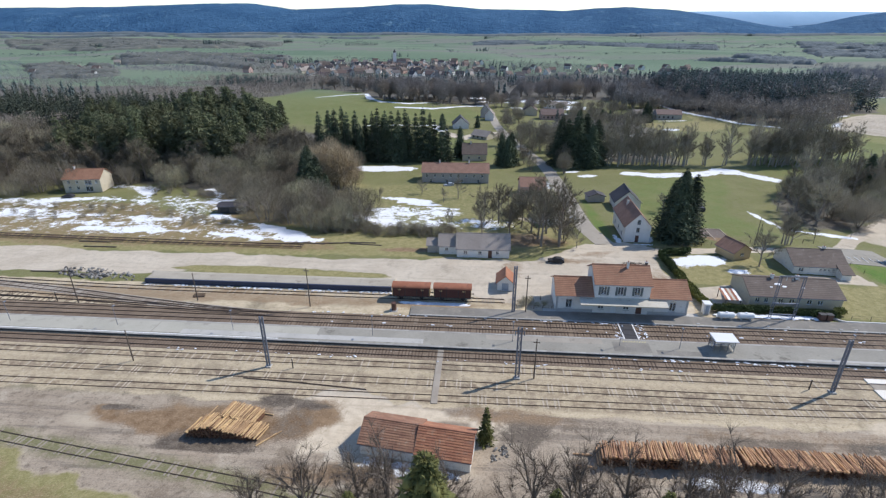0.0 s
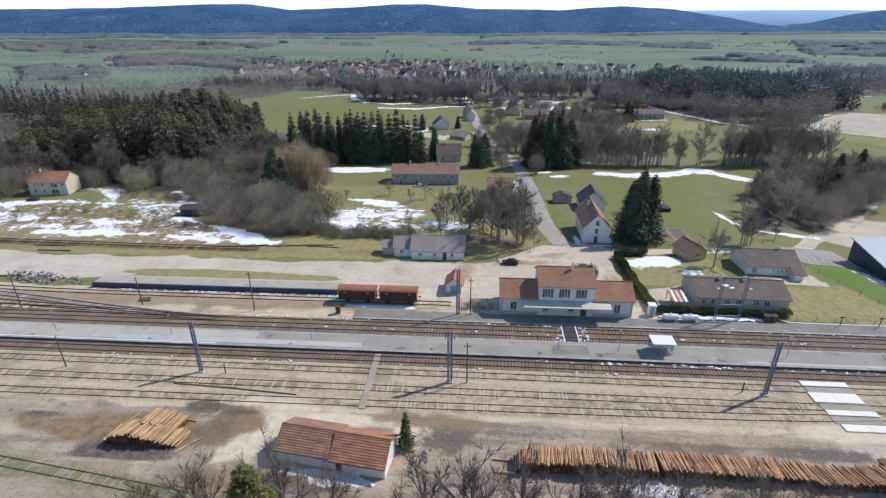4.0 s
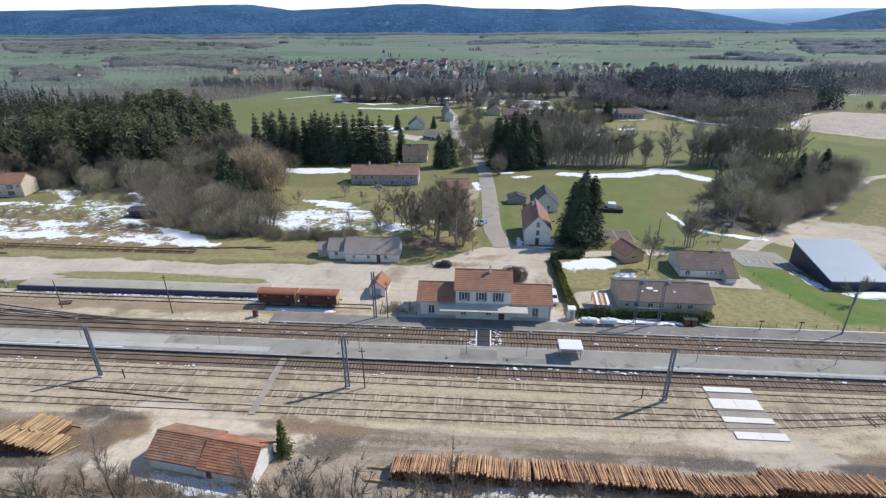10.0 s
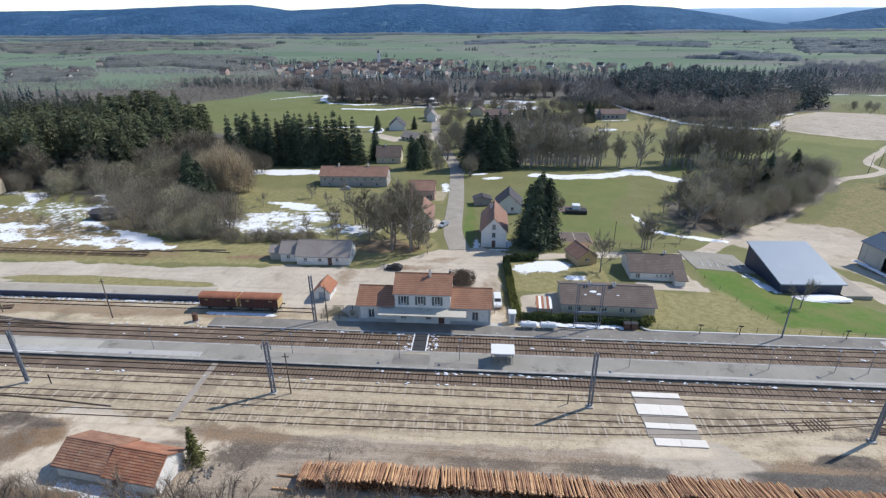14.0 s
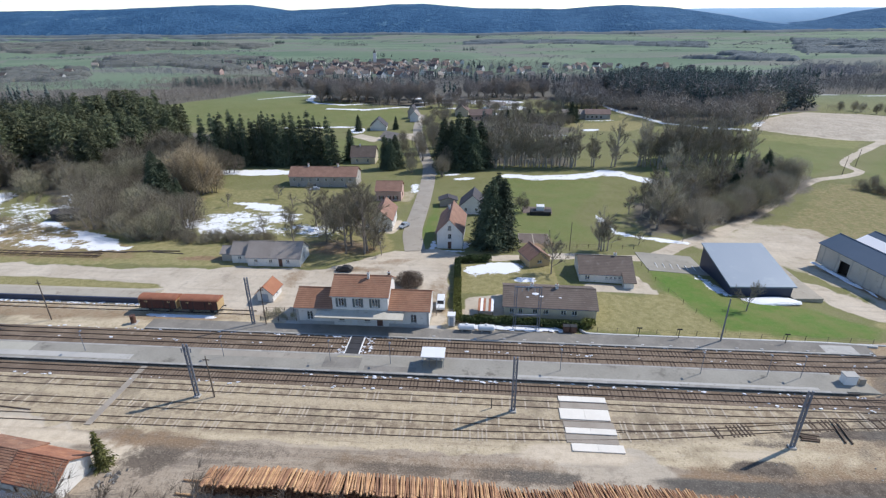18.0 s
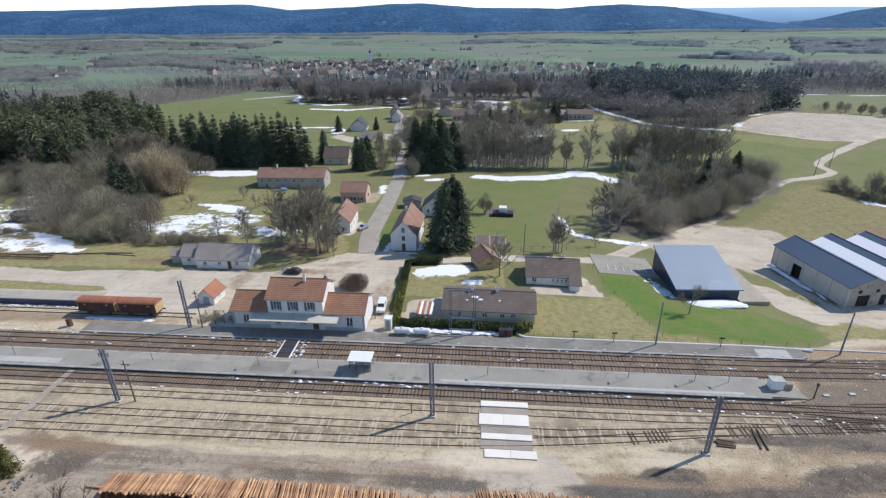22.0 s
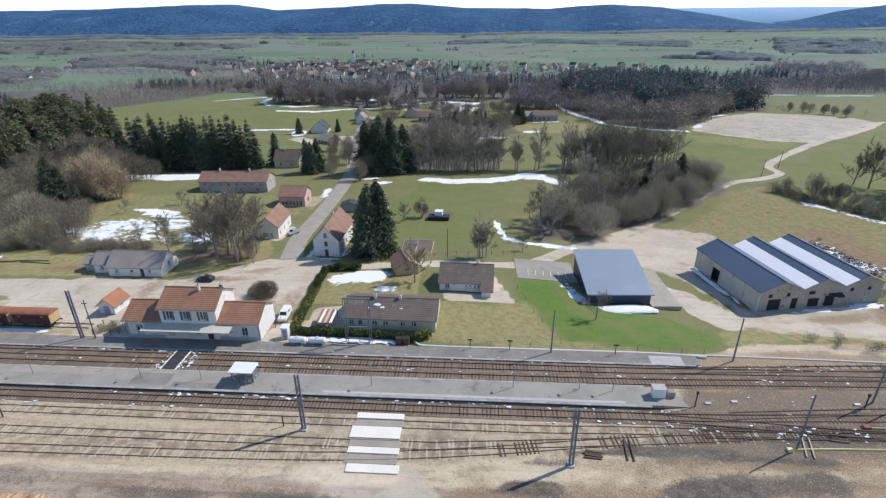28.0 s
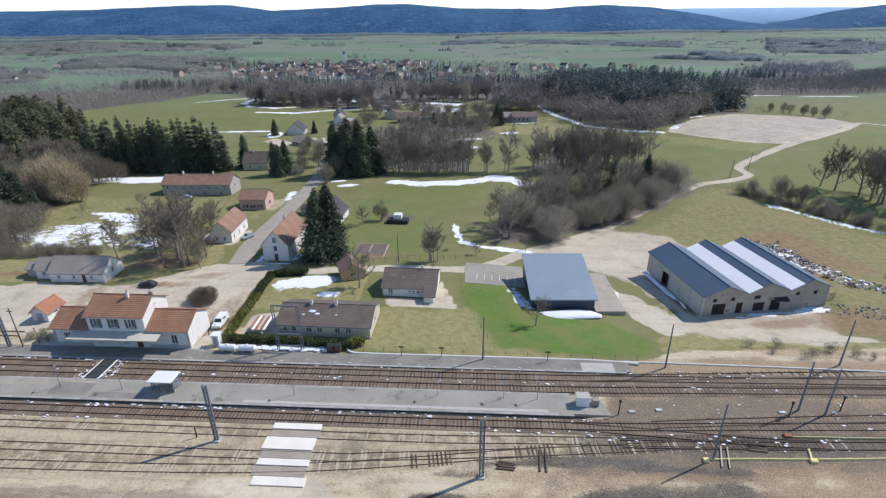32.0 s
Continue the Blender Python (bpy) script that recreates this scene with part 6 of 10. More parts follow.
for b in range(3):
    x0, x1 = b * BAY, (b + 1) * BAY
    bm = bmesh.new()
    hol = [(2.0, 3.0, 3.6, 4.5), (6.4, 7.4, 3.6, 4.5)] + ([(2.2, 5.4, 0.0, 3.1), (8.0, 9.6, 0, 3.0)] if b != 2 else [])
    if b == 1:
        hol = [(2.0, 3.6, 3.6, 4.5), (2.2, 5.0, 0.4, 2.6), (6.4, 9.0, 0.0, 3.0)]
    wall(bm, (x0 + (0.31 if b == 0 else 0), 0), (x1 - (0.31 if b == 2 else 0), 0), 0, WH_, hol, 0.3)
    part("gable_wall", bm, M["stained_wall"], wh)
    for y0 in (0.0, WD - 0.3):
        bm = bmesh.new()
        v = [bm.verts.new(p) for y in (y0, y0 + 0.3) for p in ((x0, y, WH_), (x1, y, WH_), ((x0 + x1) / 2, y, WR))]
        bm.faces.new((v[0], v[1], v[2])); bm.faces.new((v[3], v[5], v[4])); bm.faces.new((v[0], v[2], v[5], v[3])); bm.faces.new((v[1], v[4], v[5], v[2]))
        part("gable_top", bm, M["stained_wall"], wh)
    # dark sheets fill the gable openings in place of their inner shade
    for q in hol:
        ub = x0 + (0.31 if b == 0 else 0)
        part("shutter_door" if q[2] < 1 else "window_pane", boxm(ub + q[0], ub + q[1], 0.15, 0.2, q[2], q[3]), M["opening_shade"], wh, "dark sheet for the shade inside the gable opening")
    for sgn in (0, 1):
        e = x0 if sgn == 0 else x1
        if b == 0 and sgn == 0:
            e -= 0.4
        if b == 2 and sgn == 1:
            e += 0.4
        r = (x0 + x1) / 2
        ze = WR - (WR - WH_) * abs(e - r) / (BAY / 2) + 0.12
        def strip(xa, za_, xb, zb_, material, label=""):
            bm = bmesh.new()
            slab(bm, [(xa, -0.5, za_), (xb, -0.5, zb_), (xb, WD + 0.4, zb_), (xa, WD + 0.4, za_)], 0.12)
            bmesh.ops.recalc_face_normals(bm, faces=bm.faces[:])
            part("roof_slope", bm, material, wh, label)
        zr = WR + 0.12
        if sgn == 0 and b > 0:
            xm, zm = e + (r - e) * 0.6, ze + (zr - ze) * 0.6
            strip(e, ze, xm, zm, M["sheet_white"], "white translucent sheet slope")
            strip(xm, zm + 0.004, r, zr, M["metal_blue"])
        else:
            strip(min(e, r), ze if sgn == 0 else zr, max(e, r), zr if sgn == 0 else ze, M["metal_blue"])
    bm = bmesh.new()
    tube(bm, ((x0 + x1) / 2, -0.5, WR + 0.12), ((x0 + x1) / 2, WD + 0.4, WR + 0.12), 0.14, 0.14, 6)
    part("ridge_cap", bm, M["metal_blue"], wh)
bm = bmesh.new()
slab(bm, [(17.2, -1.3, 3.05), (20.6, -1.3, 3.05), (20.6, 0.0, 3.6), (17.2, 0.0, 3.6)], 0.08)
part("awning", bm, M["black_metal"], wh, "dark sheet awning over a doorway")
for k in range(6):
    part("pilaster", boxm(-0.06, 0.0, 0.5 + 4.3 * k, 0.75 + 4.3 * k, 0, 5.3), M["concrete"], wh)
ob = tagged(mesh_ob("snow_strip", snow_bank(-1.7, -0.15, 0, 24, 0.3, 3), M["snow"]), "strip of snow fallen from the warehouse eaves", "snow")
ob.matrix_world = wh.matrix_world.copy()


# ---- two old covered wagons ----
def wagon(x):
    w = thing("goods_wagon", x, 100.25, 0.15, 0, "old brown wooden goods wagon with rusty rounded roof", "wagon", "old goods wagons")
    L, W = 8.2, 2.7
    body = part("body", boxm(0.1, L - 0.1, -W / 2, W / 2, 1.0, 3.0), M["wagon_side"], w)
    for xx in (0.0, L - 0.1):
        part("end_wall", boxm(xx, xx + 0.1, -W / 2, W / 2, 1.0, 3.0), M["wagon_end"], body, "ochre boarded end wall")
    bm = bmesh.new()
    prof = [(W / 2 * 1.04 * math.cos(a), 3.0 + 0.62 * math.sin(a)) for a in np.linspace(0, math.pi, 13)]
    for sgn, xx in ((0, -0.12), (1, L + 0.12)):
        vs = [bm.verts.new((xx, a, b)) for a, b in prof]
        bm.faces.new(vs if sgn else vs[::-1])
        if sgn == 0:
            first = vs
    for k in range(12):
        bm.faces.new((first[k], first[k + 1], vs[k + 1], vs[k]))
    bm.faces.new((first[0], vs[0], vs[12], first[12]))
    bmesh.ops.recalc_face_normals(bm, faces=bm.faces[:])
    part("roof", bm, M["rust"], w)
    for s in (-1, 1):
        bm = boxm(2.9, 5.3, s * (W / 2 + 0.05) - 0.04, s * (W / 2 + 0.05) + 0.04, 1.05, 2.95)
        part("sliding_door", bm, M["wagon_side"], w)
        for k in range(7):
            part("side_post", boxm(0.15 + k * 1.3, 0.27 + k * 1.3, s * (W / 2 + 0.03) - 0.03, s * (W / 2 + 0.03) + 0.03, 1.0, 3.0), M["black_metal"], body)
        for xx in (1.3, 6.3):
            part("vent_hatch", boxm(xx, xx + 0.6, s * (W / 2 + 0.02) - 0.02, s * (W / 2 + 0.02) + 0.02, 2.4, 2.75), M["wagon_end"], body, "small ochre hatch")
    part("underframe", boxm(0.0, L, -1.1, 1.1, 0.75, 1.0), M["black_metal"], w)
    for xx in (1.8, 6.4):
        for s in (-0.755, 0.755):
            bm = bmesh.new()
            tube(bm, (xx, s - 0.07, 0.5), (xx, s + 0.07, 0.5), 0.46, 0.46, 16)
            part("wheel", bm, M["black_metal"], w)
    for xx, s in ((-0.5, -1), (L + 0.5, 1)):
        for yy in (-0.85, 0.85):
            bm = bmesh.new()
            tube(bm, (xx - s * 0.5, yy, 0.9), (xx, yy, 0.9), 0.1, 0.1, 8)
            tube(bm, (xx - 0.05, yy, 0.9), (xx + 0.05, yy, 0.9), 0.2, 0.2, 10)
            part("buffer", bm, M["black_metal"], w)


wagon(-18.6)
wagon(-9.5)
ob = tagged(mesh_ob("snow_strip", snow_bank(-18.5, -1.0, 97.2, 98.8, 0.16, 8), M["snow"]), "strip of snow beside the wagons", "snow")


# ---- masts, poles, signals ----
def lattice_mast(x, y, h, w=0.55, rz=0.0, arms=True):
    m = thing("catenary_mast", x, y, -0.05, rz, "blue-grey lattice steel mast on a concrete foot", "mast", "catenary masts")
    part("foot", rounded_box(-0.5, 0.5, -0.5, 0.5, -0.2, 0.3, 0.05, 1), M["concrete"], m)
    for s in (-1, 1):
        bm = boxm(s * w / 2 - 0.12, s * w / 2 + 0.12, -0.11, 0.11, 0.2, h)
        part("channel", bm, M["galv"], m)
    n = int(h / 0.75)
    for k in range(n):
        z0 = 0.4 + k * (h - 0.6) / n
        z1 = z0 + (h - 0.6) / n
        a, b = (-w / 2, w / 2) if k % 2 == 0 else (w / 2, -w / 2)
        bm = bmesh.new()
        tube(bm, (a, 0, z0), (b, 0, z1), 0.07, 0.07, 4)
        part("diagonal_brace", bm, M["galv"], m)
        bm = bmesh.new()
        tube(bm, (-w / 2, 0, z0), (w / 2, 0, z0), 0.04, 0.04, 4)
        part("cross_brace", bm, M["galv"], m)
    if arms:
        bm = bmesh.new()
        tube(bm, (-0.9, 0, h - 0.9), (0.9, 0, h - 0.9), 0.05, 0.05, 6)
        for s in (-0.75, 0.75):
            tube(bm, (s, 0, h - 0.9), (s, 0, h - 1.6), 0.09, 0.09, 8)
        part("arm", bm, M["galv"], m)
    return m


def pole(x, y, h, lean=0.0, material="pole_wood", r=0.14, label="slender dark pole beside the tracks", cross=True):
    p = thing("utility_pole", x, y, g(x, y) - 0.1, 0, label, "pole", "poles along the tracks")
    bm = bmesh.new()
    tube(bm, (0, 0, 0), (lean, 0, h), r, r * 0.65, 8)
    part("shaft", bm, M[material], p)
    if cross:
        bm = boxm(lean - 0.55, lean + 0.55, -0.06, 0.06, h - 0.75, h - 0.62)
        part("crossarm", bm, M[material], p)
        for s in (-0.45, 0.45):
            bm = bmesh.new()
            tube(bm, (lean + s, 0, h - 0.62), (lean + s, 0, h - 0.42), 0.05, 0.03, 6)
            part("insulator", bm, M["stone_trim"], p)
    return p


for x, y, h in ((-36.8, 73.6, 10.4), (7.3, 73.6, 10.4), (59.4, 73.7, 10.4), (99.2, 68.9, 10.2), (7.7, 95.5, 11.0)):
    lattice_mast(x, y, h, 0.5 if x != 7.3 else 0.6, 0 if x != 7.7 else 15, arms=(x == 7.3))
for x, y, h in ((132.3, 73.7, 10.2), (150.0, 84.7, 9.5), (153.6, 83.8, 9.0), (132.5, 95.0, 9.2), (99.7, 95.6, 9.6), (164.0, 97.2, 9.6), (10.2, 73.7, 8.2), (10.3, 95.6, 9.0), (-62.0, 73.4, 6.6), (-87.0, 92.6, 9.0), (-61.5, 95.6, 6.8), (-35.9, 94.8, 9.4)):
    pole(x, y, h, 0.0, "galv" if x > 90 else "pole_wood", 0.17 if x > 90 else 0.13, "dark steel pole beside the tracks" if x > 90 else "slender dark wooden pole beside the tracks", cross=x in (10.3, 10.2, -35.9))
# portal of two lattice posts before the hedge
portal = thing("signal_gantry", 60.6, 97.2, 0, 0, "steel portal of two lattice posts with cross-beams", "gantry")
for s in (0, 4.7):
    bm = bmesh.new()
    for dx in (-0.22, 0.22):
        box(bm, s + dx - 0.06, s + dx + 0.06, -0.06, 0.06, 0, 9.9)
    for k in range(12):
        tube(bm, (s - 0.22 * (-1) ** k, 0, 0.3 + 0.78 * k), (s + 0.22 * (-1) ** k, 0, 1.08 + 0.78 * k), 0.035, 0.035, 4)
    part("post", bm, M["galv"], portal)
for zz in (9.8, 3.6, 1.0):
    part("beam", boxm(-0.25, 4.95, -0.1, 0.1, zz - 0.12, zz + 0.12), M["galv"], portal)
for k in range(3):
    bm = bmesh.new()
    tube(bm, (1.2 + 1.2 * k, 0, 9.7), (1.2 + 1.2 * k, 0, 8.9), 0.08, 0.08, 8)
    part("insulator", bm, M["stone_trim"], portal)


def short_post(x, y, h, label, head=False):
    p = thing("marker_post", x, y, g(x, y) - 0.05, 0, label, "post")
    part("shaft", boxm(-0.07, 0.07, -0.07, 0.07, 0, h), M["black_metal"], p)
    if head:
        part("head", boxm(-0.17, 0.17, -0.12, 0.12, h - 0.1, h + 0.4), M["black_metal"], p)


for x, y, h in ((-32.3, 73.4, 2.0), (56.0, 74.2, 2.0), (-92.6, 93.4, 2.0)):
    short_post(x, y, h, "short dark signal post in the yard")
for x, y in ((147.8, 83.2), (156.6, 84.9), (121.1, 82.3)):
    short_post(x, y, 2.6, "dark signal on a short post between the tracks", True)


def platform_lamp(x, y, h=4.2, z=PT, side=1):
    l = thing("platform_lamp", x, y, z - 0.02, 0, "thin grey platform lamp post", "street lamp", "platform lamps")
    bm = bmesh.new()
    tube(bm, (0, 0, 0), (0, 0, h), 0.055, 0.04, 6)
    part("post", bm, M["galv"], l)
    part("head", rounded_box(-0.16, 0.16, -0.05, 0.55 * side if side > 0 else 0.05, h - 0.05, h + 0.1, 0.03, 1), M["galv"], l)


for x in (-95, -72, -48, -20, 7, 27, 38, 68, 92, 103, 108.5):
    platform_lamp(x, 83.9 + (0.8 if x > 90 else 0))
for x, y in ((84.5, 96.0), (111.5, 95.6), (92.0, 96.0)):
    p = thing("sign_post", x, y, 0.2, 0, "slim post with a dark sign plate at the path", "sign post")
    part("post", boxm(-0.05, 0.05, -0.05, 0.05, 0, 2.0), M["black_metal"], p)
    part("plate", boxm(-0.5, 0.5, -0.03, 0.03, 1.95, 2.2), M["black_metal"], p)

# shelter on the island platform
sh = thing("platform_shelter", 43.7, 83.3, PT - 0.02, 0, "small glazed platform shelter with a white flat roof", "shelter")
part("roof", rounded_box(-0.1, 4.1, -0.6, 2.5, 2.45, 2.62, 0.04, 1), M["white_paint"], sh)
for xx in (0.1, 1.35, 2.65, 3.85):
    for yy in (0.15, 2.2):
        part("post", boxm(xx - 0.04, xx + 0.04, yy - 0.04, yy + 0.04, 0, 2.45), M["galv"], sh)
for k in range(3):
    part("pane", boxm(0.15 + 1.25 * k, 1.3 + 1.25 * k, 2.18, 2.2, 0.3, 2.2), M["glass"], sh)
for xx in (0.1, 3.84):
    part("pane", boxm(xx, xx + 0.02, 0.2, 2.15, 0.3, 2.2), M["glass"], sh)
part("bench", boxm(0.6, 3.4, 1.6, 2.0, 0.42, 0.5), M["door_grey"], sh)
# concrete cabinet at the platform's end
cb = thing("relay_cabinet", 114.6, 83.2, PT - 0.02, 0, "white relay cabinet at the platform's end", "cabinet")
part("body", rounded_box(0, 2.0, 0, 1.4, 0, 1.7, 0.05, 1), M["white_paint"], cb)
part("lid", boxm(-0.1, 2.1, -0.1, 1.5, 1.7, 1.8), M["concrete"], cb)
cb = thing("relay_box", 117.2, 83.6, 0.3, 0, "small brown equipment box beside the cabinet", "cabinet")
part("body", rounded_box(0, 1.1, 0, 1.0, 0, 1.2, 0.05, 1), M["grey_slab"], cb)

# fuel tanks, white container, brown bins, van, cars
for x in (49.6, 53.5):
    t = thing("gas_tank", x, 95.9, 0.25, 0, "white horizontal gas tank on two feet", "tank", "gas tanks")
    bm = bmesh.new()
    bmesh.ops.create_uvsphere(bm, u_segments=20, v_segments=12, radius=0.62)
    for v in bm.verts:
        v.co = Vector((v.co.x * 0.7 + (1.3 if v.co.x > 0 else -1.3) * (1 if abs(v.co.x) > 1e-6 else 0), v.co.y, v.co.z))
    bm.transform(Matrix.Translation((1.6, 0, 0.95)))
    part("vessel", bm, M["white_paint"], t)
    for xx in (0.7, 2.5):
        part("foot", boxm(xx - 0.1, xx + 0.1, -0.45, 0.45, 0, 0.5), M["concrete"], t)
    bm = bmesh.new()
    tube(bm, (1.6, 0, 1.5), (1.6, 0, 1.72), 0.22, 0.22, 10)
    part("valve_cover", bm, M["white_paint"], t)
c = thing("transformer_kiosk", 47.4, 97.6, 0.1, 0, "narrow white kiosk beside the station yard", "kiosk")
part("body", rounded_box(0, 1.3, 0, 1.3, 0, 2.4, 0.03, 1), M["white_wall"], c)
part("roof", boxm(-0.15, 1.45, -0.2, 1.5, 2.4, 2.55), M["white_paint"], c)
part("door", boxm(0.3, 1.0, -0.04, 0.0, 0.1, 2.1), M["door_grey"], c)
for x in (70.2, 71.6):
    b = thing("brown_bin", x, 96.6, 0.2, 0, "dark brown metal box at the hedge's end", "container")
    part("body", rounded_box(0, 1.2, 0, 1.0, 0, 1.3, 0.04, 1), M["door_brown"], b)
    part("lid", boxm(-0.05, 1.25, -0.05, 1.05, 1.3, 1.4), M["black_metal"], b)
b = thing("brown_bin", -17.6, 94.7, 0.0, 0, "rusty standing tank at the yard's edge", "container")
bm = bmesh.new()
tube(bm, (0, 0, 0), (0, 0, 1.8), 0.55, 0.55, 14)
part("body", bm, M["door_brown"], b)
part("base", boxm(-0.8, 0.8, -0.8, 0.8, -0.1, 0.12), M["concrete"], b)


def car(x, y, rz, paint, label, van=False, z=None):
    c = thing("van" if van else "car", x, y, (g(x, y) if z is None else z) + 0.03, rz, label, "van" if van else "car")
    L, W, H = (4.6, 1.8, 1.85) if van else (4.1, 1.7, 1.45)
    bm = bmesh.new()
    if van:
        prof = [(0.0, 0.35), (0.0, 0.9), (0.25, 1.0), (1.0, 1.15), (1.65, H), (4.5, H), (L, 1.6), (L, 0.35)]
    else:
        prof = [(0.0, 0.3), (0.0, 0.7), (0.15, 0.8), (1.15, 0.92), (1.8, H), (3.2, H), (3.85, 0.98), (L, 0.92), (L, 0.3)]
    a = [bm.verts.new((p[0], -W / 2 + (0.12 if p[1] > 1.2 else 0), p[1])) for p in prof]
    b = [bm.verts.new((p[0], W / 2 - (0.12 if p[1] > 1.2 else 0), p[1])) for p in prof]
    bm.faces.new(a)
    bm.faces.new(b[::-1])
    for k in range(len(prof)):
        bm.faces.new((a[k], b[k], b[(k + 1) % len(prof)], a[(k + 1) % len(prof)]))
    bmesh.ops.recalc_face_normals(bm, faces=bm.faces[:])
    bmesh.ops.bevel(bm, geom=bm.edges[:], offset=0.06, segments=2, affect="EDGES")
    part("body", bm, paint, c)
    i = 3
    p, q = prof[i], prof[i + 1]
    for nm, p, q in (("windscreen", prof[3], prof[4]), ("rear_window", prof[5], prof[6])):
        bm = bmesh.new()
        dx, dz = q[0] - p[0], q[1] - p[1]
        n = Vector((-dz, 0, dx)).normalized() * 0.012
        pts = [(p[0] + dx * 0.12, -W / 2 + 0.2, p[1] + dz * 0.12), (p[0] + dx * 0.12, W / 2 - 0.2, p[1] + dz * 0.12), (p[0] + dx * 0.88, W / 2 - 0.24, p[1] + dz * 0.88), (p[0] + dx * 0.88, -W / 2 + 0.24, p[1] + dz * 0.88)]
        quad(bm, *[Vector(t) + n for t in pts])
        part(nm, bm, M["black_metal"], c)
    for s in (-1, 1):
        part("side_window", boxm(1.75, 3.1, s * (W / 2 - 0.075) - 0.02, s * (W / 2 - 0.075) + 0.02, 0.98, H - 0.16), M["black_metal"], c)
        part("headlight", boxm(-0.03, 0.02, s * 0.6 - 0.15, s * 0.6 + 0.15, 0.55, 0.7), M["frame_white"], c)
        for xx in (0.8, L - 0.85):
            bm = bmesh.new()
            tube(bm, (xx, s * (W / 2 - 0.1) - 0.1, 0.31), (xx, s * (W / 2 - 0.1) + 0.1, 0.31), 0.31, 0.31, 14)
            w = part("wheel", bm, M["black_metal"], c)
            bm = bmesh.new()
            tube(bm, (xx, s * (W / 2 + 0.02) - 0.02, 0.31), (xx, s * (W / 2 + 0.02) + 0.02, 0.31), 0.17, 0.17, 10)
            part("rim", bm, M["galv"], w)


car(45.3, 103.4, 92, M["white_paint"], "white van parked beside the station", True)
car(17.8, 121.8, -3, M["black_metal"], "black car parked at the forecourt's edge")
car(28.4, 155.2, 60, M["door_grey"], "blue-grey car beside the street house")
car(-14.5, 198.5, 20, M["door_grey"], "silver car parked before the long house", z=-4.5)
car(-152.0, 169.5, 8, M["black_metal"], "dark car parked before the villa")

bed = thing("garden_bed", 64.3, 141.5, g(69, 147) - 0.05, 0, "bare brown vegetable bed with pale board edging", "garden bed")
part("soil", boxm(0.2, 8.6, 0.2, 11.0, -0.2, 0.12), M["tile_brown"], bed)
for x0, x1, y0, y1 in ((0, 8.8, 0, 0.2), (0, 8.8, 11.0, 11.2), (0, 0.2, 0.2, 11.0), (8.6, 8.8, 0.2, 11.0), (4.0, 4.3, 0.2, 11.0)):
    part("edging_board", boxm(x0, x1, y0, y1, -0.2, 0.22), M["sleeper_pale"], bed)
hut = thing("garden_hut", 69.4, 172.0, g(72, 175) - 0.05, -3, "low black garden hut with a pale flat roof and terrace", "hut")
part("terrace", boxm(-2.4, 7.4, -0.2, 9, -0.2, 0.1), M["tile_brown"], hut)
part("body", rounded_box(0, 6.8, 0, 3.2, 0, 1.5, 0.03, 1), M["black_metal"], hut)
part("roof_box", rounded_box(2.0, 4.6, 1.2, 3.8, 1.4, 2.9, 0.05, 1), M["white_paint"], hut)
pole(77.7, 140.4, 8.5, 0.0, "pole_wood", 0.12, "slender wooden pole at the garden's edge", False)
cp = thing("carport", 53.2, 100.7, 0.1, -2, "low shed roofed with rusty and white sheets", "shed")
for k in range(6):
    bm = bmesh.new()
    slab(bm, [(0.55 * k, 0.6, 1.7), (0.55 * k + 0.53, 0.6, 1.7), (0.55 * k + 0.53, 5.2, 2.1), (0.55 * k, 5.2, 2.1)], 0.05)
    part("roof_sheet", bm, M[("tile_orange", "sheet_white", "tile_orange", "canopy", "rust", "sheet_white")[k]], cp)
for xx in (0.1, 3.1):
    for yy in (0.7, 5.0):
        part("post", boxm(xx, xx + 0.12, yy, yy + 0.12, 0, 1.8), M["pole_wood"], cp)


# ---- fences ----
def fence(pts, spacing, h, material, label, rails=2, gauge=0.05):
    """Posts with rails between them, following the ground."""
    f = thing("fence", pts[0][0], pts[0][1], 0, 0, label, "fence", "fences")
    for (xa, ya), (xb, yb) in zip(pts[:-1], pts[1:]):
        n = max(1, round(math.hypot(xb - xa, yb - ya) / spacing))
        for k in range(n + 1):
            x, y = xa + (xb - xa) * k / n - pts[0][0], ya + (yb - ya) * k / n - pts[0][1]
            z = g(x + pts[0][0], y + pts[0][1])
            part("post", boxm(x - gauge, x + gauge, y - gauge, y + gauge, z - 0.2, z + h), M[material], f)
            if k:
                for q in range(rails):
                    bm = bmesh.new()
                    tube(bm, (px_, py_, pz_ + h * (0.9 - 0.4 * q)), (x, y, z + h * (0.9 - 0.4 * q)), gauge * 0.4, gauge * 0.4, 4)
                    part("rail", bm, M[material], f)
            px_, py_, pz_ = x, y, z
    return f


fence([(8.4, 97.4), (8.2, 101.0), (14.0, 101.4)], 1.8, 1.1, "pole_wood", "weathered wooden fence round the little station garden")
fence([(12.2, 97.3), (16.0, 97.3)], 1.9, 1.0, "pole_wood", "low wooden fence before the little station garden")
fence([(43.4, 98.4), (44.6, 101.6), (45.4, 106.0)], 2.4, 1.2, "black_metal", "thin dark fence beside the station's gable")
fence([(77.0, 97.6), (96.0, 97.5), (116.0, 97.2), (128.0, 96.8)], 4.0, 1.1, "pole_wood", "wire fence on thin posts along the meadow", 2, 0.03)
fence([(94.6, 131.5), (95.2, 122.0), (98.0, 111.0), (102.0, 99.0)], 5.0, 1.1, "pole_wood", "wire fence on thin posts across the meadow", 2, 0.03)
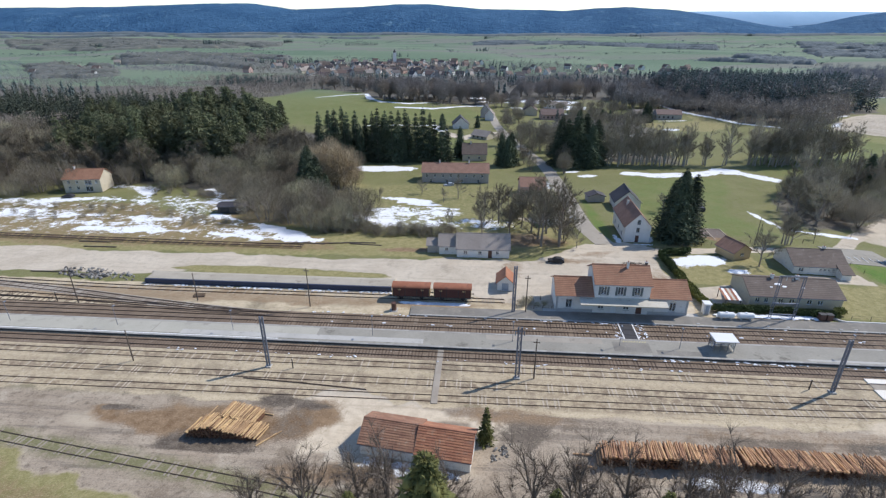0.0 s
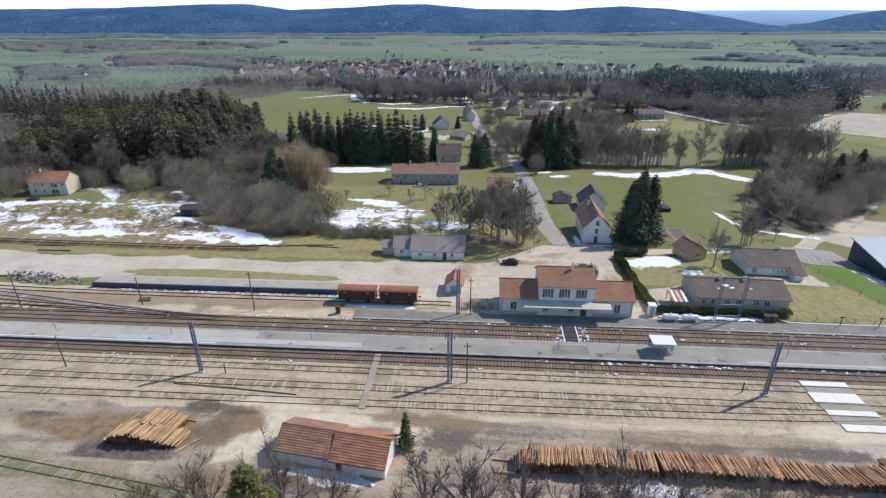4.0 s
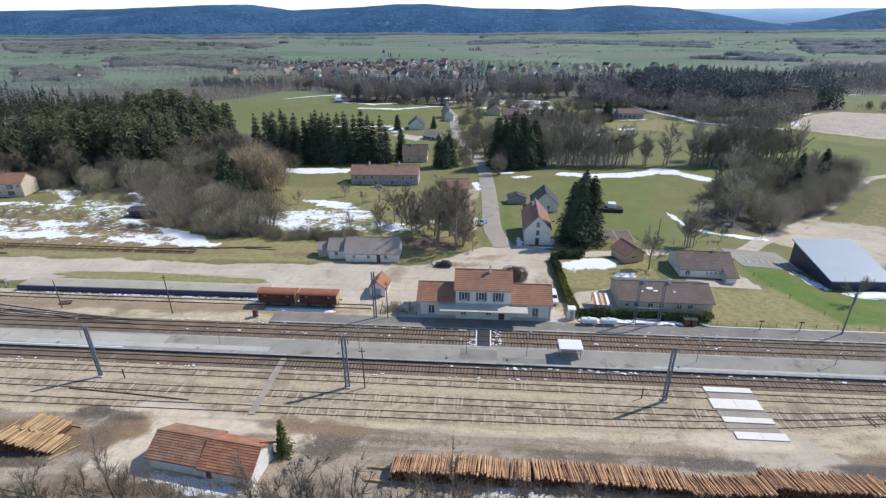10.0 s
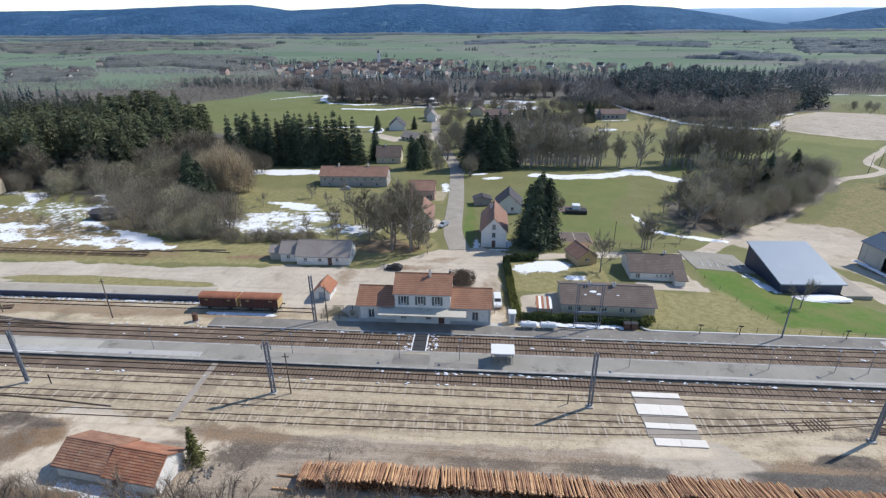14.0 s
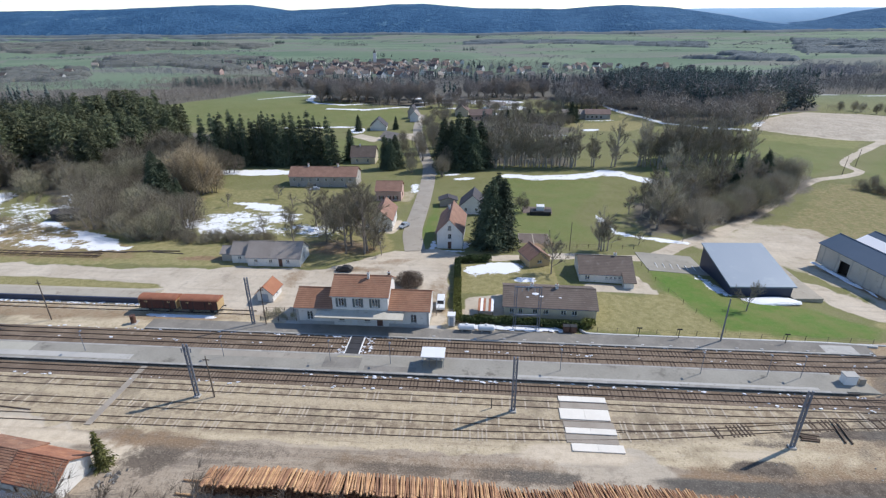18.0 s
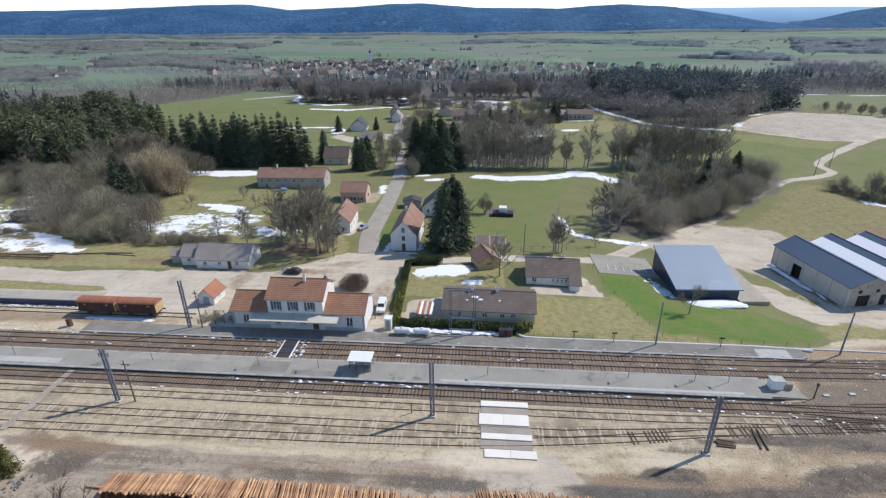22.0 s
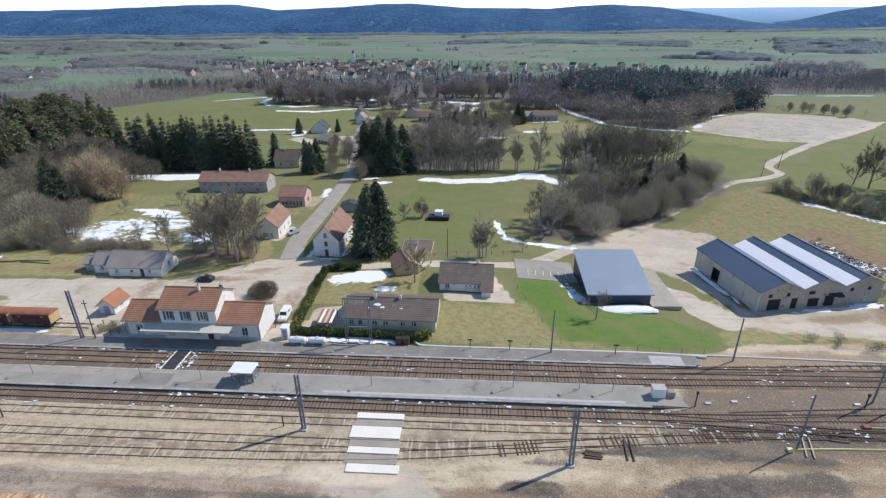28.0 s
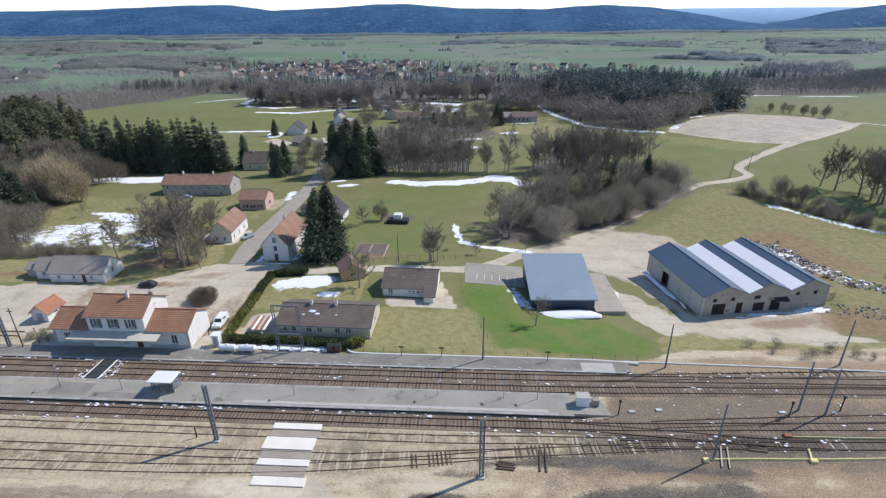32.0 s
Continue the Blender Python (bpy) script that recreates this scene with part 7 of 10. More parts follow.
fence([(48.0, 133.0), (62.0, 137.6), (80.0, 142.4), (96.0, 144.4)], 3.0, 1.2, "pole_wood", "wire fence on thin posts along the field road", 2, 0.05)
fence([(201, 214), (206, 206), (218, 195), (229, 177), (240, 158)], 4.0, 1.2, "pole_wood", "pasture fence on thin posts", 2, 0.05)
for x, y in ((205.0, 234.6), (219.5, 249.5)):
    pole(x, y, 8.0, 0.5, "pole_wood", 0.14, "leaning wooden pole beside the dirt road", False)

# ---- log stacks ----
def log_mesh(length, r0, r1, seed, material="log"):
    rnd = random.Random(seed)
    bm = bmesh.new()
    n = 8
    rings = []
    bend = rnd.uniform(-0.05, 0.05)
    for k in range(4):
        t = k / 3
        r = r0 + (r1 - r0) * t
        rings.append([bm.verts.new((r * math.cos(6.28318 * q / n) * rnd.uniform(0.93, 1.07) + bend * math.sin(3.14159 * t), length * (t - 0.5), r * math.sin(6.28318 * q / n) * rnd.uniform(0.93, 1.07))) for q in range(n)])
    for a, b in zip(rings[:-1], rings[1:]):
        for q in range(n):
            bm.faces.new((a[q], b[q], b[(q + 1) % n], a[(q + 1) % n]))
    bm.faces.new(rings[0])
    bm.faces.new(rings[-1][::-1])
    me_ = bpy.data.meshes.new("log")
    bm.to_mesh(me_)
    bm.free()
    me_.materials.append(M[material])
    return me_


LOGS = [log_mesh(3.0 + 0.25 * (k % 3), 0.125 + 0.011 * k, 0.085 + 0.01 * k, k) for k in range(6)]
LOGS_SHORT = [log_mesh(2.9 + 0.25 * (k % 3), 0.085 + 0.008 * k, 0.068 + 0.007 * k, 20 + k, "log_end") for k in range(6)]


def log_stack(x0, x1, y, hfun, skew, label, meshes, step=0.265, base=0.0, ry=0.0, rough=1.0):
    """A row of logs lying across the x axis: singly on top, joined beneath."""
    s = thing("log_stack", x0, y, base, 0, label, "log pile", "log piles")
    rnd = random.Random(int(x0 * 10))
    x = x0
    under = bmesh.new()
    while x < x1:
        h = hfun((x - x0) / (x1 - x0)) + rnd.uniform(-0.1, 0.1) * rough
        k = rnd.randrange(6)
        ob = new("log", meshes[k])
        ob.parent = s
        ob.matrix_local = pose(x - x0 + rnd.uniform(-0.06, 0.06), rnd.uniform(-0.22, 0.22) * rough, h, rnd.uniform(-1.5, 1.5) * rough + ry, 0, skew + rnd.uniform(-5, 5) * rough)
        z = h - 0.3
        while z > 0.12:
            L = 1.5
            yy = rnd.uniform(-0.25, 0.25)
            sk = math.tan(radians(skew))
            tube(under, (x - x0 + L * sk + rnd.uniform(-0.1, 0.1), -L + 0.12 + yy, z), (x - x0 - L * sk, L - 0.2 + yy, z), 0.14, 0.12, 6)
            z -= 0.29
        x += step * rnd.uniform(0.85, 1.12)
    u = mesh_ob("log_core", under, M["log_shaded"], s)
    u["kind"] = "stuff"
    return s


def stack_top(t):
    return 2.1 * min(1, t / 0.04 + 0.25) * (1 - 0.12 * math.sin(t * 9)) * min(1, (1 - t) / 0.04 + 0.4)


log_stack(17.6, 36.75, 56.35, stack_top, -4, "long stack of peeled reddish logs in the yard", LOGS)
log_stack(36.9, 56.6, 56.6, lambda t: 1.85 - 0.5 * t + 0.08 * math.sin(t * 13), 6, "long stack of weathered logs in the yard", LOGS)
log_stack(56.8, 66.9, 56.0, lambda t: 1.3 + 0.65 * t * t, 16, "low stack of leaning logs in the yard", LOGS)
log_stack(67.0, 82.0, 57.0, lambda t: 2.0 - 0.25 * t + 0.1 * math.sin(t * 11), 14, "stack of brown logs in the yard", LOGS)
log_stack(82.6, 96.0, 56.2, lambda t: 1.9 * min(1, (1 - t) / 0.1 + 0.3), 14, "end stack of brown logs in the yard", LOGS)
log_stack(-42.2, -31.2, 57.4, lambda t: 0.9 + 1.25 * math.sin(math.pi / 2 * min(1, t / 0.32)) - 1.75 * max(0.0, (t - 0.32) / 0.68) ** 1.15, -13, "heap of pale golden logs on bark litter", LOGS_SHORT, 0.165, rough=0.9)
log_stack(-37.8, -32.8, 60.0, lambda t: 2.35 - 1.3 * t, -13, "second tier of pale golden logs behind the heap", LOGS_SHORT, 0.17, rough=0.9)
for x, y, rz in ((-30.4, 56.3, -38), (-29.9, 56.9, -44), (-39.9, 58.9, -14), (-33.0, 61.6, 84), (-37.6, 61.7, 80)):
    ob = new("log", LOGS_SHORT[2])
    ob.matrix_world = pose(x, y, g(x, y) + 0.12 if x > -38 else 2.15, 0, 0, rz)
    tagged(ob, "loose golden log beside the heap", "log", "loose logs")
for yy in (54.6, 56.8):
    ob = new("log", LOGS[3])
    ob.matrix_world = pose(15.8, yy, 0.2, 0, 0, 88)
    tagged(ob, "loose log under the stack's end", "log")


SLEEPER_LOOSE = bpy.data.meshes.new("sleeper")
bm = rounded_box(-1.25, 1.25, -0.13, 0.13, -0.1, 0.1, 0.02, 1)
bm.to_mesh(SLEEPER_LOOSE)
bm.free()
SLEEPER_LOOSE.materials.append(M["sleeper_wood"])


# ---- trees ----
def tri_mesh(name, verts, tris, material):
    me_ = bpy.data.meshes.new(name)
    verts = np.asarray(verts, np.float32).reshape(-1, 3)
    tris = np.asarray(tris, np.int32).reshape(-1, 3)
    me_.vertices.add(len(verts))
    me_.vertices.foreach_set("co", verts.ravel())
    me_.loops.add(tris.size)
    me_.loops.foreach_set("vertex_index", tris.ravel())
    me_.polygons.add(len(tris))
    me_.polygons.foreach_set("loop_start", np.arange(0, tris.size, 3))
    me_.update(calc_edges=True)
    me_.materials.append(material)
    return me_


def slivers(rng, base, tip, width):
    """One thin pointed blade from each base to each tip."""
    d = tip - base
    side = np.cross(d, rng.normal(size=d.shape))
    side /= np.linalg.norm(side, axis=1, keepdims=True) + 1e-9
    w = np.broadcast_to(np.asarray(width), (len(base),))[:, None]
    v = np.stack([base - side * w, base + side * w, tip], 1)
    return v.reshape(-1, 3), np.arange(len(base) * 3).reshape(-1, 3)


OCT_V = np.array([(1, 0, 0), (0, 1, 0), (-1, 0, 0), (0, -1, 0), (0, 0, 1), (0, 0, -1)], float)
OCT_F = np.array([(0, 1, 4), (1, 2, 4), (2, 3, 4), (3, 0, 4), (1, 0, 5), (2, 1, 5), (3, 2, 5), (0, 3, 5)])


def clumps(rng, c, r, h, jag=0.35):
    """Small jagged tufts of twigs at the centres c, r wide and h high."""
    n = len(c)
    v = np.repeat(OCT_V[None], n, 0) * np.stack([r, r, h], 1)[:, None, :]
    a = rng.uniform(0, 6.283, n)
    ca, sa = np.cos(a)[:, None], np.sin(a)[:, None]
    v = np.stack([v[..., 0] * ca - v[..., 1] * sa, v[..., 0] * sa + v[..., 1] * ca, v[..., 2]], 2)
    v = v * rng.uniform(1 - jag, 1 + jag, (n, 6, 1)) + rng.normal(size=(n, 6, 3)) * (r * jag * 0.5)[:, None, None] + c[:, None, :]
    return v.reshape(-1, 3), (OCT_F[None] + 6 * np.arange(n)[:, None, None]).reshape(-1, 3)


def bare_tree(name, seed, h, spread, twigs, label, twig_mat="twig", stems=1, low=0.3, tw=0.019, bark="bark", rise=0.35, stout=1.0):
    rng = np.random.default_rng(seed)
    bm = bmesh.new()
    ends, sprigs = [], []

    def limb(p, d, ln, r, depth):
        q = p + d * ln * 0.5 + rng.normal(size=3) * ln * 0.05
        e = q + (d + np.array((0, 0, 0.25)) + rng.normal(size=3) * 0.12) * ln * 0.5
        n = 5 if depth == 0 else 3
        if depth < 2:
            tube(bm, p, q, r, r * 0.78, n, False)
            tube(bm, q, e, r * 0.78, r * 0.5, n, False)
        else:
            sprigs.append((p, e, r))
        ends.append((q, e, ln))
        if depth < 2:
            for k in range(3):
                b = (p * 0.2 + q * 0.8) if k == 0 else (q * 0.5 + e * 0.5 if k == 1 else e)
                dd = d * 0.8 + rng.normal(size=3) * 0.55
                dd[2] = abs(dd[2]) * 0.6 + 0.25
                dd /= np.linalg.norm(dd)
                limb(b, dd, ln * rng.uniform(0.5, 0.68), r * 0.5, depth + 1)
    for s in range(stems):
        base = np.array((0, 0, 0.0)) if stems == 1 else np.append(rng.normal(size=2) * spread * 0.3, 0)
        lean = rng.normal(size=3) * 0.05
        top = base + np.array((0, 0, h * 0.62)) + lean * h
        r0 = (0.016 * h / math.sqrt(stems) + 0.03) * stout
        mid = base * 0.5 + top * 0.5 + np.append(rng.normal(size=2) * 0.1, 0)
        tube(bm, base + np.array((0, 0, -0.3)), mid, r0 * 1.15, r0 * 0.8, 8, False)
        tube(bm, mid, top, r0 * 0.8, r0 * 0.4, 6, False)
        nl = max(3, int(8 / stems) + 2)
        for k in range(nl):
            t = low + (1 - low) * (k + rng.uniform(0, 0.8)) / nl
            p = base * (1 - 2 * t) + mid * 2 * t if t < 0.5 else mid * (2 - 2 * t) + top * (2 * t - 1)
            a = rng.uniform(0, 6.283)
            up = 0.35 + 0.7 * t
            d = np.array((math.cos(a) * (1.1 - 0.5 * t), math.sin(a) * (1.1 - 0.5 * t), up))
            d /= np.linalg.norm(d)
            limb(p, d, spread * (1.15 - 0.45 * t) * rng.uniform(0.7, 1.0), r0 * 0.45, 0)
        limb(top, np.array((0, 0, 1.0)), h * 0.2, r0 * 0.4, 0)
    q = np.array([e[0] for e in ends])
    e = np.array([e[1] for e in ends])
    idx = rng.integers(0, len(q), twigs)
    t = rng.uniform(0, 1, (twigs, 1))
    b = q[idx] * (1 - t) + e[idx] * t
    d = (e - q)[idx]
    d = d / (np.linalg.norm(d, axis=1, keepdims=True) + 1e-9) + rng.normal(size=(twigs, 3)) * 0.65
    d[:, 2] += rise
    d /= np.linalg.norm(d, axis=1, keepdims=True)
    ln = h * rng.uniform(0.05, 0.14, (twigs, 1))
    v, f = slivers(rng, b, b + d * ln, rng.uniform(0.6, 1.3, twigs) * tw * (h / 9) ** 0.5)
    v2, f2 = slivers(rng, np.array([s[0] for s in sprigs]), np.array([s[1] for s in sprigs]), np.array([s[2] for s in sprigs]))
    f = np.concatenate([f, f2 + len(v)])
    v = np.concatenate([v, v2])
    t_ = thing(name, 0, 0, 0, 0, label, "tree")
    trunk = part("trunk", bm, M[bark], t_)
    c = new("crown", tri_mesh("crown", v, f, M[twig_mat]))
    c.parent = t_
    return t_


def bush_tree(name, seed, h, w, twigs, label, twig_mat="twig", tw=0.018, stems=5, lift=0.0, up=0.45, long=1.0, bark="bark"):
    """A many-stemmed bare tree whose fine twigs close into a few rounded domes."""
    rng = np.random.default_rng(seed)
    bm = bmesh.new()
    domes = []
    for k in range(stems):
        a = 6.283 * (k + rng.uniform(-0.3, 0.3)) / stems
        rr_ = 0.0 if k == 0 else w * rng.uniform(0.22, 0.34)
        hk = h * (1.0 if k == 0 else rng.uniform(0.66, 0.95))
        c = np.array((math.cos(a) * rr_, math.sin(a) * rr_, hk * (0.5 + lift / 2)))
        domes.append((c, w * rng.uniform(0.26, 0.36), hk * (0.5 - lift / 2)))
        foot_ = np.append(c[:2] * (0.45 if lift == 0 else 0.04), -0.3)
        mid = np.append(c[:2] * 0.75, hk * (0.35 + lift / 2))
        tube(bm, foot_, mid, (0.014 if lift == 0 else 0.011) * h, 0.008 * h, 6, False)
        for q in range(7):
            d = rng.normal(size=3)
            d[2] = abs(d[2]) + 0.5
            d /= np.linalg.norm(d)
            b = foot_ * 0.3 + mid * 0.7 if q < 3 else mid
            tube(bm, b, c + d * np.array((domes[-1][1], domes[-1][1], domes[-1][2])) * 0.6, 0.006 * h, 0.002 * h, 4, False)
    tube(bm, np.array((0, 0, -0.3)), np.array((0, 0, 0.2 * h)), (0.03 if lift == 0 else 0.017) * h, 0.013 * h, 6, False)
    k = rng.integers(0, stems, twigs)
    C = np.array([d[0] for d in domes])[k]
    Rw = np.array([(d[1], d[1], d[2]) for d in domes])[k]
    q = rng.normal(size=(twigs, 3))
    q /= np.linalg.norm(q, axis=1, keepdims=True)
    q *= rng.uniform(0.25, 1.0, (twigs, 1)) ** 0.45
    b = C + q * Rw * 0.88
    d = q + rng.normal(size=(twigs, 3)) * 0.38 + np.array((0, 0, up))
    d /= np.linalg.norm(d, axis=1, keepdims=True)
    ln = h * long * rng.uniform(0.05, 0.13, (twigs, 1))
    v, f = slivers(rng, b - d * ln * 0.5, b + d * ln * 0.5, rng.uniform(0.6, 1.3, twigs) * tw)
    t_ = thing(name, 0, 0, 0, 0, label, "tree")
    part("trunk", bm, M[bark], t_)
    c = new("crown", tri_mesh("crown", v, f, M[twig_mat]))
    c.parent = t_
    return t_


def conifer(name, seed, h, r, label, needle="needle", tiers=26, per=11, droop=0.35, bare=0.06, sub=7, power=1.0, dome=False, mass=0):
    """Trunk, and boughs that hang in whorls; each bough carries many short needle sprays."""
    rng = np.random.default_rng(seed)
    t_ = thing(name, 0, 0, 0, 0, label, "tree")
    bm = bmesh.new()
    tube(bm, (0, 0, -0.3), (0, 0, h * 0.5), 0.016 * h, 0.009 * h, 8, False)
    tube(bm, (0, 0, h * 0.5), (0, 0, h * 0.99), 0.009 * h, 0.002 * h, 6, False)
    part("trunk", bm, M["bark"], t_)
    bs_, ts_, ws_ = [], [], []
    lop = rng.uniform(0, 6.283)
    for k in range(tiers * 2):
        t = bare + (1 - bare) * (k + rng.uniform(-2.2, 2.2)) / (tiers * 2)
        t = min(max(t, bare), 0.985)
        rad = r * (math.sqrt(max(0.02, 1 - ((t - 0.6) / 0.42) ** 2)) if dome else (1 - t) ** power) * rng.uniform(0.72, 1.15) + 0.12
        for q in range(per // 2):
            a = rng.uniform(0, 6.283)
            R = rad * rng.uniform(0.6, 1.08) * (1 + 0.14 * math.cos(a - lop) + 0.1 * math.cos(2 * a + 9 * t))
            d = np.array((math.cos(a), math.sin(a), 0))
            p0 = np.array((0, 0, h * t))
            for m_ in range(sub):
                u = (m_ + rng.uniform(0, 1)) / sub
                p = p0 + d * R * u + np.array((0, 0, -droop * R * u * u + 0.05 * h * (1 - t) * rng.normal() * 0.25))
                sd_ = np.array((-d[1], d[0], 0)) * rng.choice((-1, 1)) * rng.uniform(0.2, 1.0)
                dr = d * rng.uniform(0.3, 1.0) + sd_ + np.array((0, 0, -0.6 * rng.uniform(-0.5, 1.2)))
                ln = (0.2 + 0.3 * (1 - u)) * R * rng.uniform(0.6, 1.1) + 0.2
                bs_.append(p)
                ts_.append(p + dr / np.linalg.norm(dr) * ln)
                ws_.append(0.1 * ln + 0.045)
    v, f = slivers(rng, np.array(bs_), np.array(ts_), np.array(ws_) * rng.uniform(0.7, 1.4, len(ws_)))
    smooth = len(f)
    if mass:
        k = rng.uniform(bare + 0.02, 0.97, mass)
        rad = r * (1 - k) ** power
        a = rng.uniform(0, 6.283, mass)
        u = rng.uniform(0.3, 0.95, mass)
        cr = rad * rng.uniform(0.2, 0.34, mass) + 0.12
        v3, f3 = clumps(rng, np.stack([np.cos(a) * rad * u, np.sin(a) * rad * u, h * k - droop * rad * u], 1), cr, cr * rng.uniform(0.9, 1.7, mass), 0.35)
        f = np.concatenate([f, f3 + len(v)])
        v = np.concatenate([v, v3])
    tip_v, tip_f = slivers(rng, np.array([(0, 0, h * 0.94)] * 3), np.array([(0, 0, h * 1.01)] * 3), 0.1)
    c = new("crown", tri_mesh("crown", np.concatenate([v, tip_v]), np.concatenate([f, tip_f + len(v)]), M[needle]))
    c.data.polygons.foreach_set("use_smooth", np.arange(len(f) + 3) >= smooth)
    c.parent = t_
    return t_


def plant(protos, spots, seed, group, smin=0.85, smax=1.15):
    """Set copies of the prototypes at the spots (x, y[, size]); the first uses stand as the prototypes themselves."""
    rnd = random.Random(seed)
    used = set()
    for i, s in enumerate(spots):
        p = protos[i % len(protos)]
        sc = (s[2] if len(s) > 2 else 1.0) * rnd.uniform(smin, smax)
        m = pose(s[0], s[1], g(s[0], s[1]) - 0.05, 0, 0, rnd.uniform(0, 360)) @ Matrix.Diagonal((sc * rnd.uniform(0.92, 1.08), sc * rnd.uniform(0.92, 1.08), sc, 1))
        if p.name not in used:
            used.add(p.name)
            p.matrix_basis = m
            p["group"] = group
        else:
            q = p.scale.copy()
            p.scale = (1, 1, 1)
            copy_thing(p, m)["group"] = group
            p.scale = q


def scatter(poly, n, seed, gap=2.0, size=(0.8, 1.2)):
    rnd = random.Random(seed)
    xs, ys = [p[0] for p in poly], [p[1] for p in poly]
    out = []
    tries = 0
    while len(out) < n and tries < n * 60:
        tries += 1
        x, y = rnd.uniform(min(xs), max(xs)), rnd.uniform(min(ys), max(ys))
        if float(in_poly(np.array([x]), np.array([y]), poly)[0]) > 0 and all((x - o[0]) ** 2 + (y - o[1]) ** 2 > gap * gap for o in out):
            out.append((x, y, rnd.uniform(*size)))
    return out


spruce = [conifer("spruce", 11 + k, 21, 6.0 + 0.5 * k, "tall dark green spruce with drooping boughs", tiers=42, per=18, sub=9, power=0.6) for k in range(3)]
plant(spruce, [(56.5, 141.5, 1.0), (59.6, 142.6, 0.93), (54.8, 144.5, 0.86), (58.0, 146.5, 0.95), (42.5, 236, 1.2), (46.5, 239, 1.12), (49, 235, 0.98), (39.0, 240, 1.0),
               (-61.5, 176.6, 0.95), (-59.2, 177.5, 0.74), (-63.8, 177.2, 0.68), (-57.0, 180.5, 0.42), (9.0, 236, 0.72), (12.0, 234, 0.66), (13.5, 238, 0.7), (-10.5, 251, 0.72), (-25, 329, 0.5), (-3, 338, 0.42), (69, 378, 0.46), (76, 380, 0.4), (84, 379, 0.42), (90, 382, 0.4), (112, 372, 0.72), (115, 374, 0.6), (36, 238, 1.05), (52.0, 240, 1.0), (150, 207, 0.72), (152.5, 209, 0.6), (165.4, 218.5, 0.69)], 3, "spruces among the houses", 0.95, 1.05)
row = [conifer("spruce", 31 + k, 24.5, 4.6 + 0.5 * k, "dark spruce in a dense row", tiers=34, per=14, bare=0.02, sub=8, power=0.6) for k in range(4)]
plant(row, [(-77 + 2.5 * k + random.uniform(-0.9, 0.9), 238 + 0.15 * k + random.uniform(-2.5, 2.5), random.uniform(0.66, 0.98)) for k in range(18)]
      + [(-74 + 3.4 * k + random.uniform(-0.9, 0.9), 246 + random.uniform(-3, 3), random.uniform(0.74, 1.0)) for k in range(12)]
      + [(-30.5 + 2.9 * k + random.uniform(-0.5, 0.5), 242 + 0.6 * (k % 2), (0.95, 1.0, 0.94, 0.82, 0.9, 0.72)[k]) for k in range(6)], 5, "row of spruces behind the gardens", 0.97, 1.03)
pine = [conifer("pine", 41 + k, 18.0, 3.5 + 0.25 * k, "dark green conifer in the wood", "needle_pine", 34, 13, 0.2, 0.12, 8, 0.42 + 0.07 * (k % 3), k % 2 == 1, 0) for k in range(4)]
plant([bare_tree("bare_tree", 46 + k, 15, 4.2, 5000, "leafless tree among the pines", "twig_dark") for k in range(2)], scatter([(-240, 192), (-190, 190), (-130, 194), (-92, 198), (-76, 214), (-76, 245), (-98, 245), (-108, 216), (-140, 212), (-240, 236)], 92, 8, 4.2, (0.75, 1.25)), 10, "leafless trees among the pines")
plant(pine, [(x, y, k * (0.9 + 0.5 * math.exp(-((x + 138) / 42) ** 2))) for x, y, k in scatter([(-185, 206), (-130, 200), (-104, 206), (-97, 232), (-106, 280), (-150, 320), (-255, 330), (-215, 262)], 225, 7, 4.2, (0.78, 1.18))], 9, "pines of the wood")
bare = [bush_tree("bare_tree", 51 + k, 11.5, 8.0 + 0.5 * k, 8000, "leafless grey-brown tree in winter", "twig", 0.012, 5, 0.2, 0.9, 1.1) for k in range(4)]
plant(bare, [(24, 137, 0.8), (67, 176, 0.75), (14, 166, 0.8), (9, 150, 0.8), (12, 158, 0.75)], 13, "leafless trees among the houses")
plant([bare_tree("bare_tree", 251 + k, 14.5, 4.9, 5600, "tall leafless tree with a clear trunk beside the street", ("twig", "twig_dark", "twig")[k], low=0.25, tw=0.014) for k in range(3)],
      [(17.2, 133.4, 1.1), (22.2, 133.9, 1.12), (70.8, 123.4, 0.72), (1, 138.5, 0.8), (6, 153, 0.85), (17, 140, 0.92), (22.5, 136, 0.95), (24.5, 141, 0.8), (13, 150, 0.8), (20, 145, 1.02), (15.5, 145, 0.9), (1.5, 157, 0.8), (9, 143, 0.7)], 253, "tall leafless trees beside the street")
plant([bare_tree("fruit_tree", 57 + k, 7.0, 2.4, 3200, "small leafless fruit tree in a garden", low=0.28, tw=0.01) for k in range(3)],
      [(27, 133, 0.87), (98.4, 148.2, 0.6), (112.7, 154.2, 0.6), (110.9, 109.8, 1.1), (62, 171, 1.01), (-9, 142, 1.01), (-13, 176, 0.87), (-22, 186, 0.90), (-8, 181, 0.94), (-36, 175, 0.72), (10, 176, 1.01), (6, 168, 0.94), (4, 155, 1.01)], 39, "fruit trees in the gardens")
plant([bush_tree("bare_tree", 61 + k, 12, 8.0, 7000, "leafless tree along the street", "twig", 0.012, 5, 0.2, 0.9, 1.1) for k in range(3)],
      [(36, 222, 1.0), (37, 234, 1.1), (34, 244, 1.0), (22, 228, 0.8), (20, 240, 0.9), (24, 252, 1.0), (33, 256, 1.1), (38, 250, 1.1), (30, 268, 1.2), (20, 270, 1.0), (36, 270, 1.2), (14, 262, 0.9), (26, 284, 1.2), (34, 286, 1.2), (10, 282, 0.9)], 14, "leafless trees along the street")
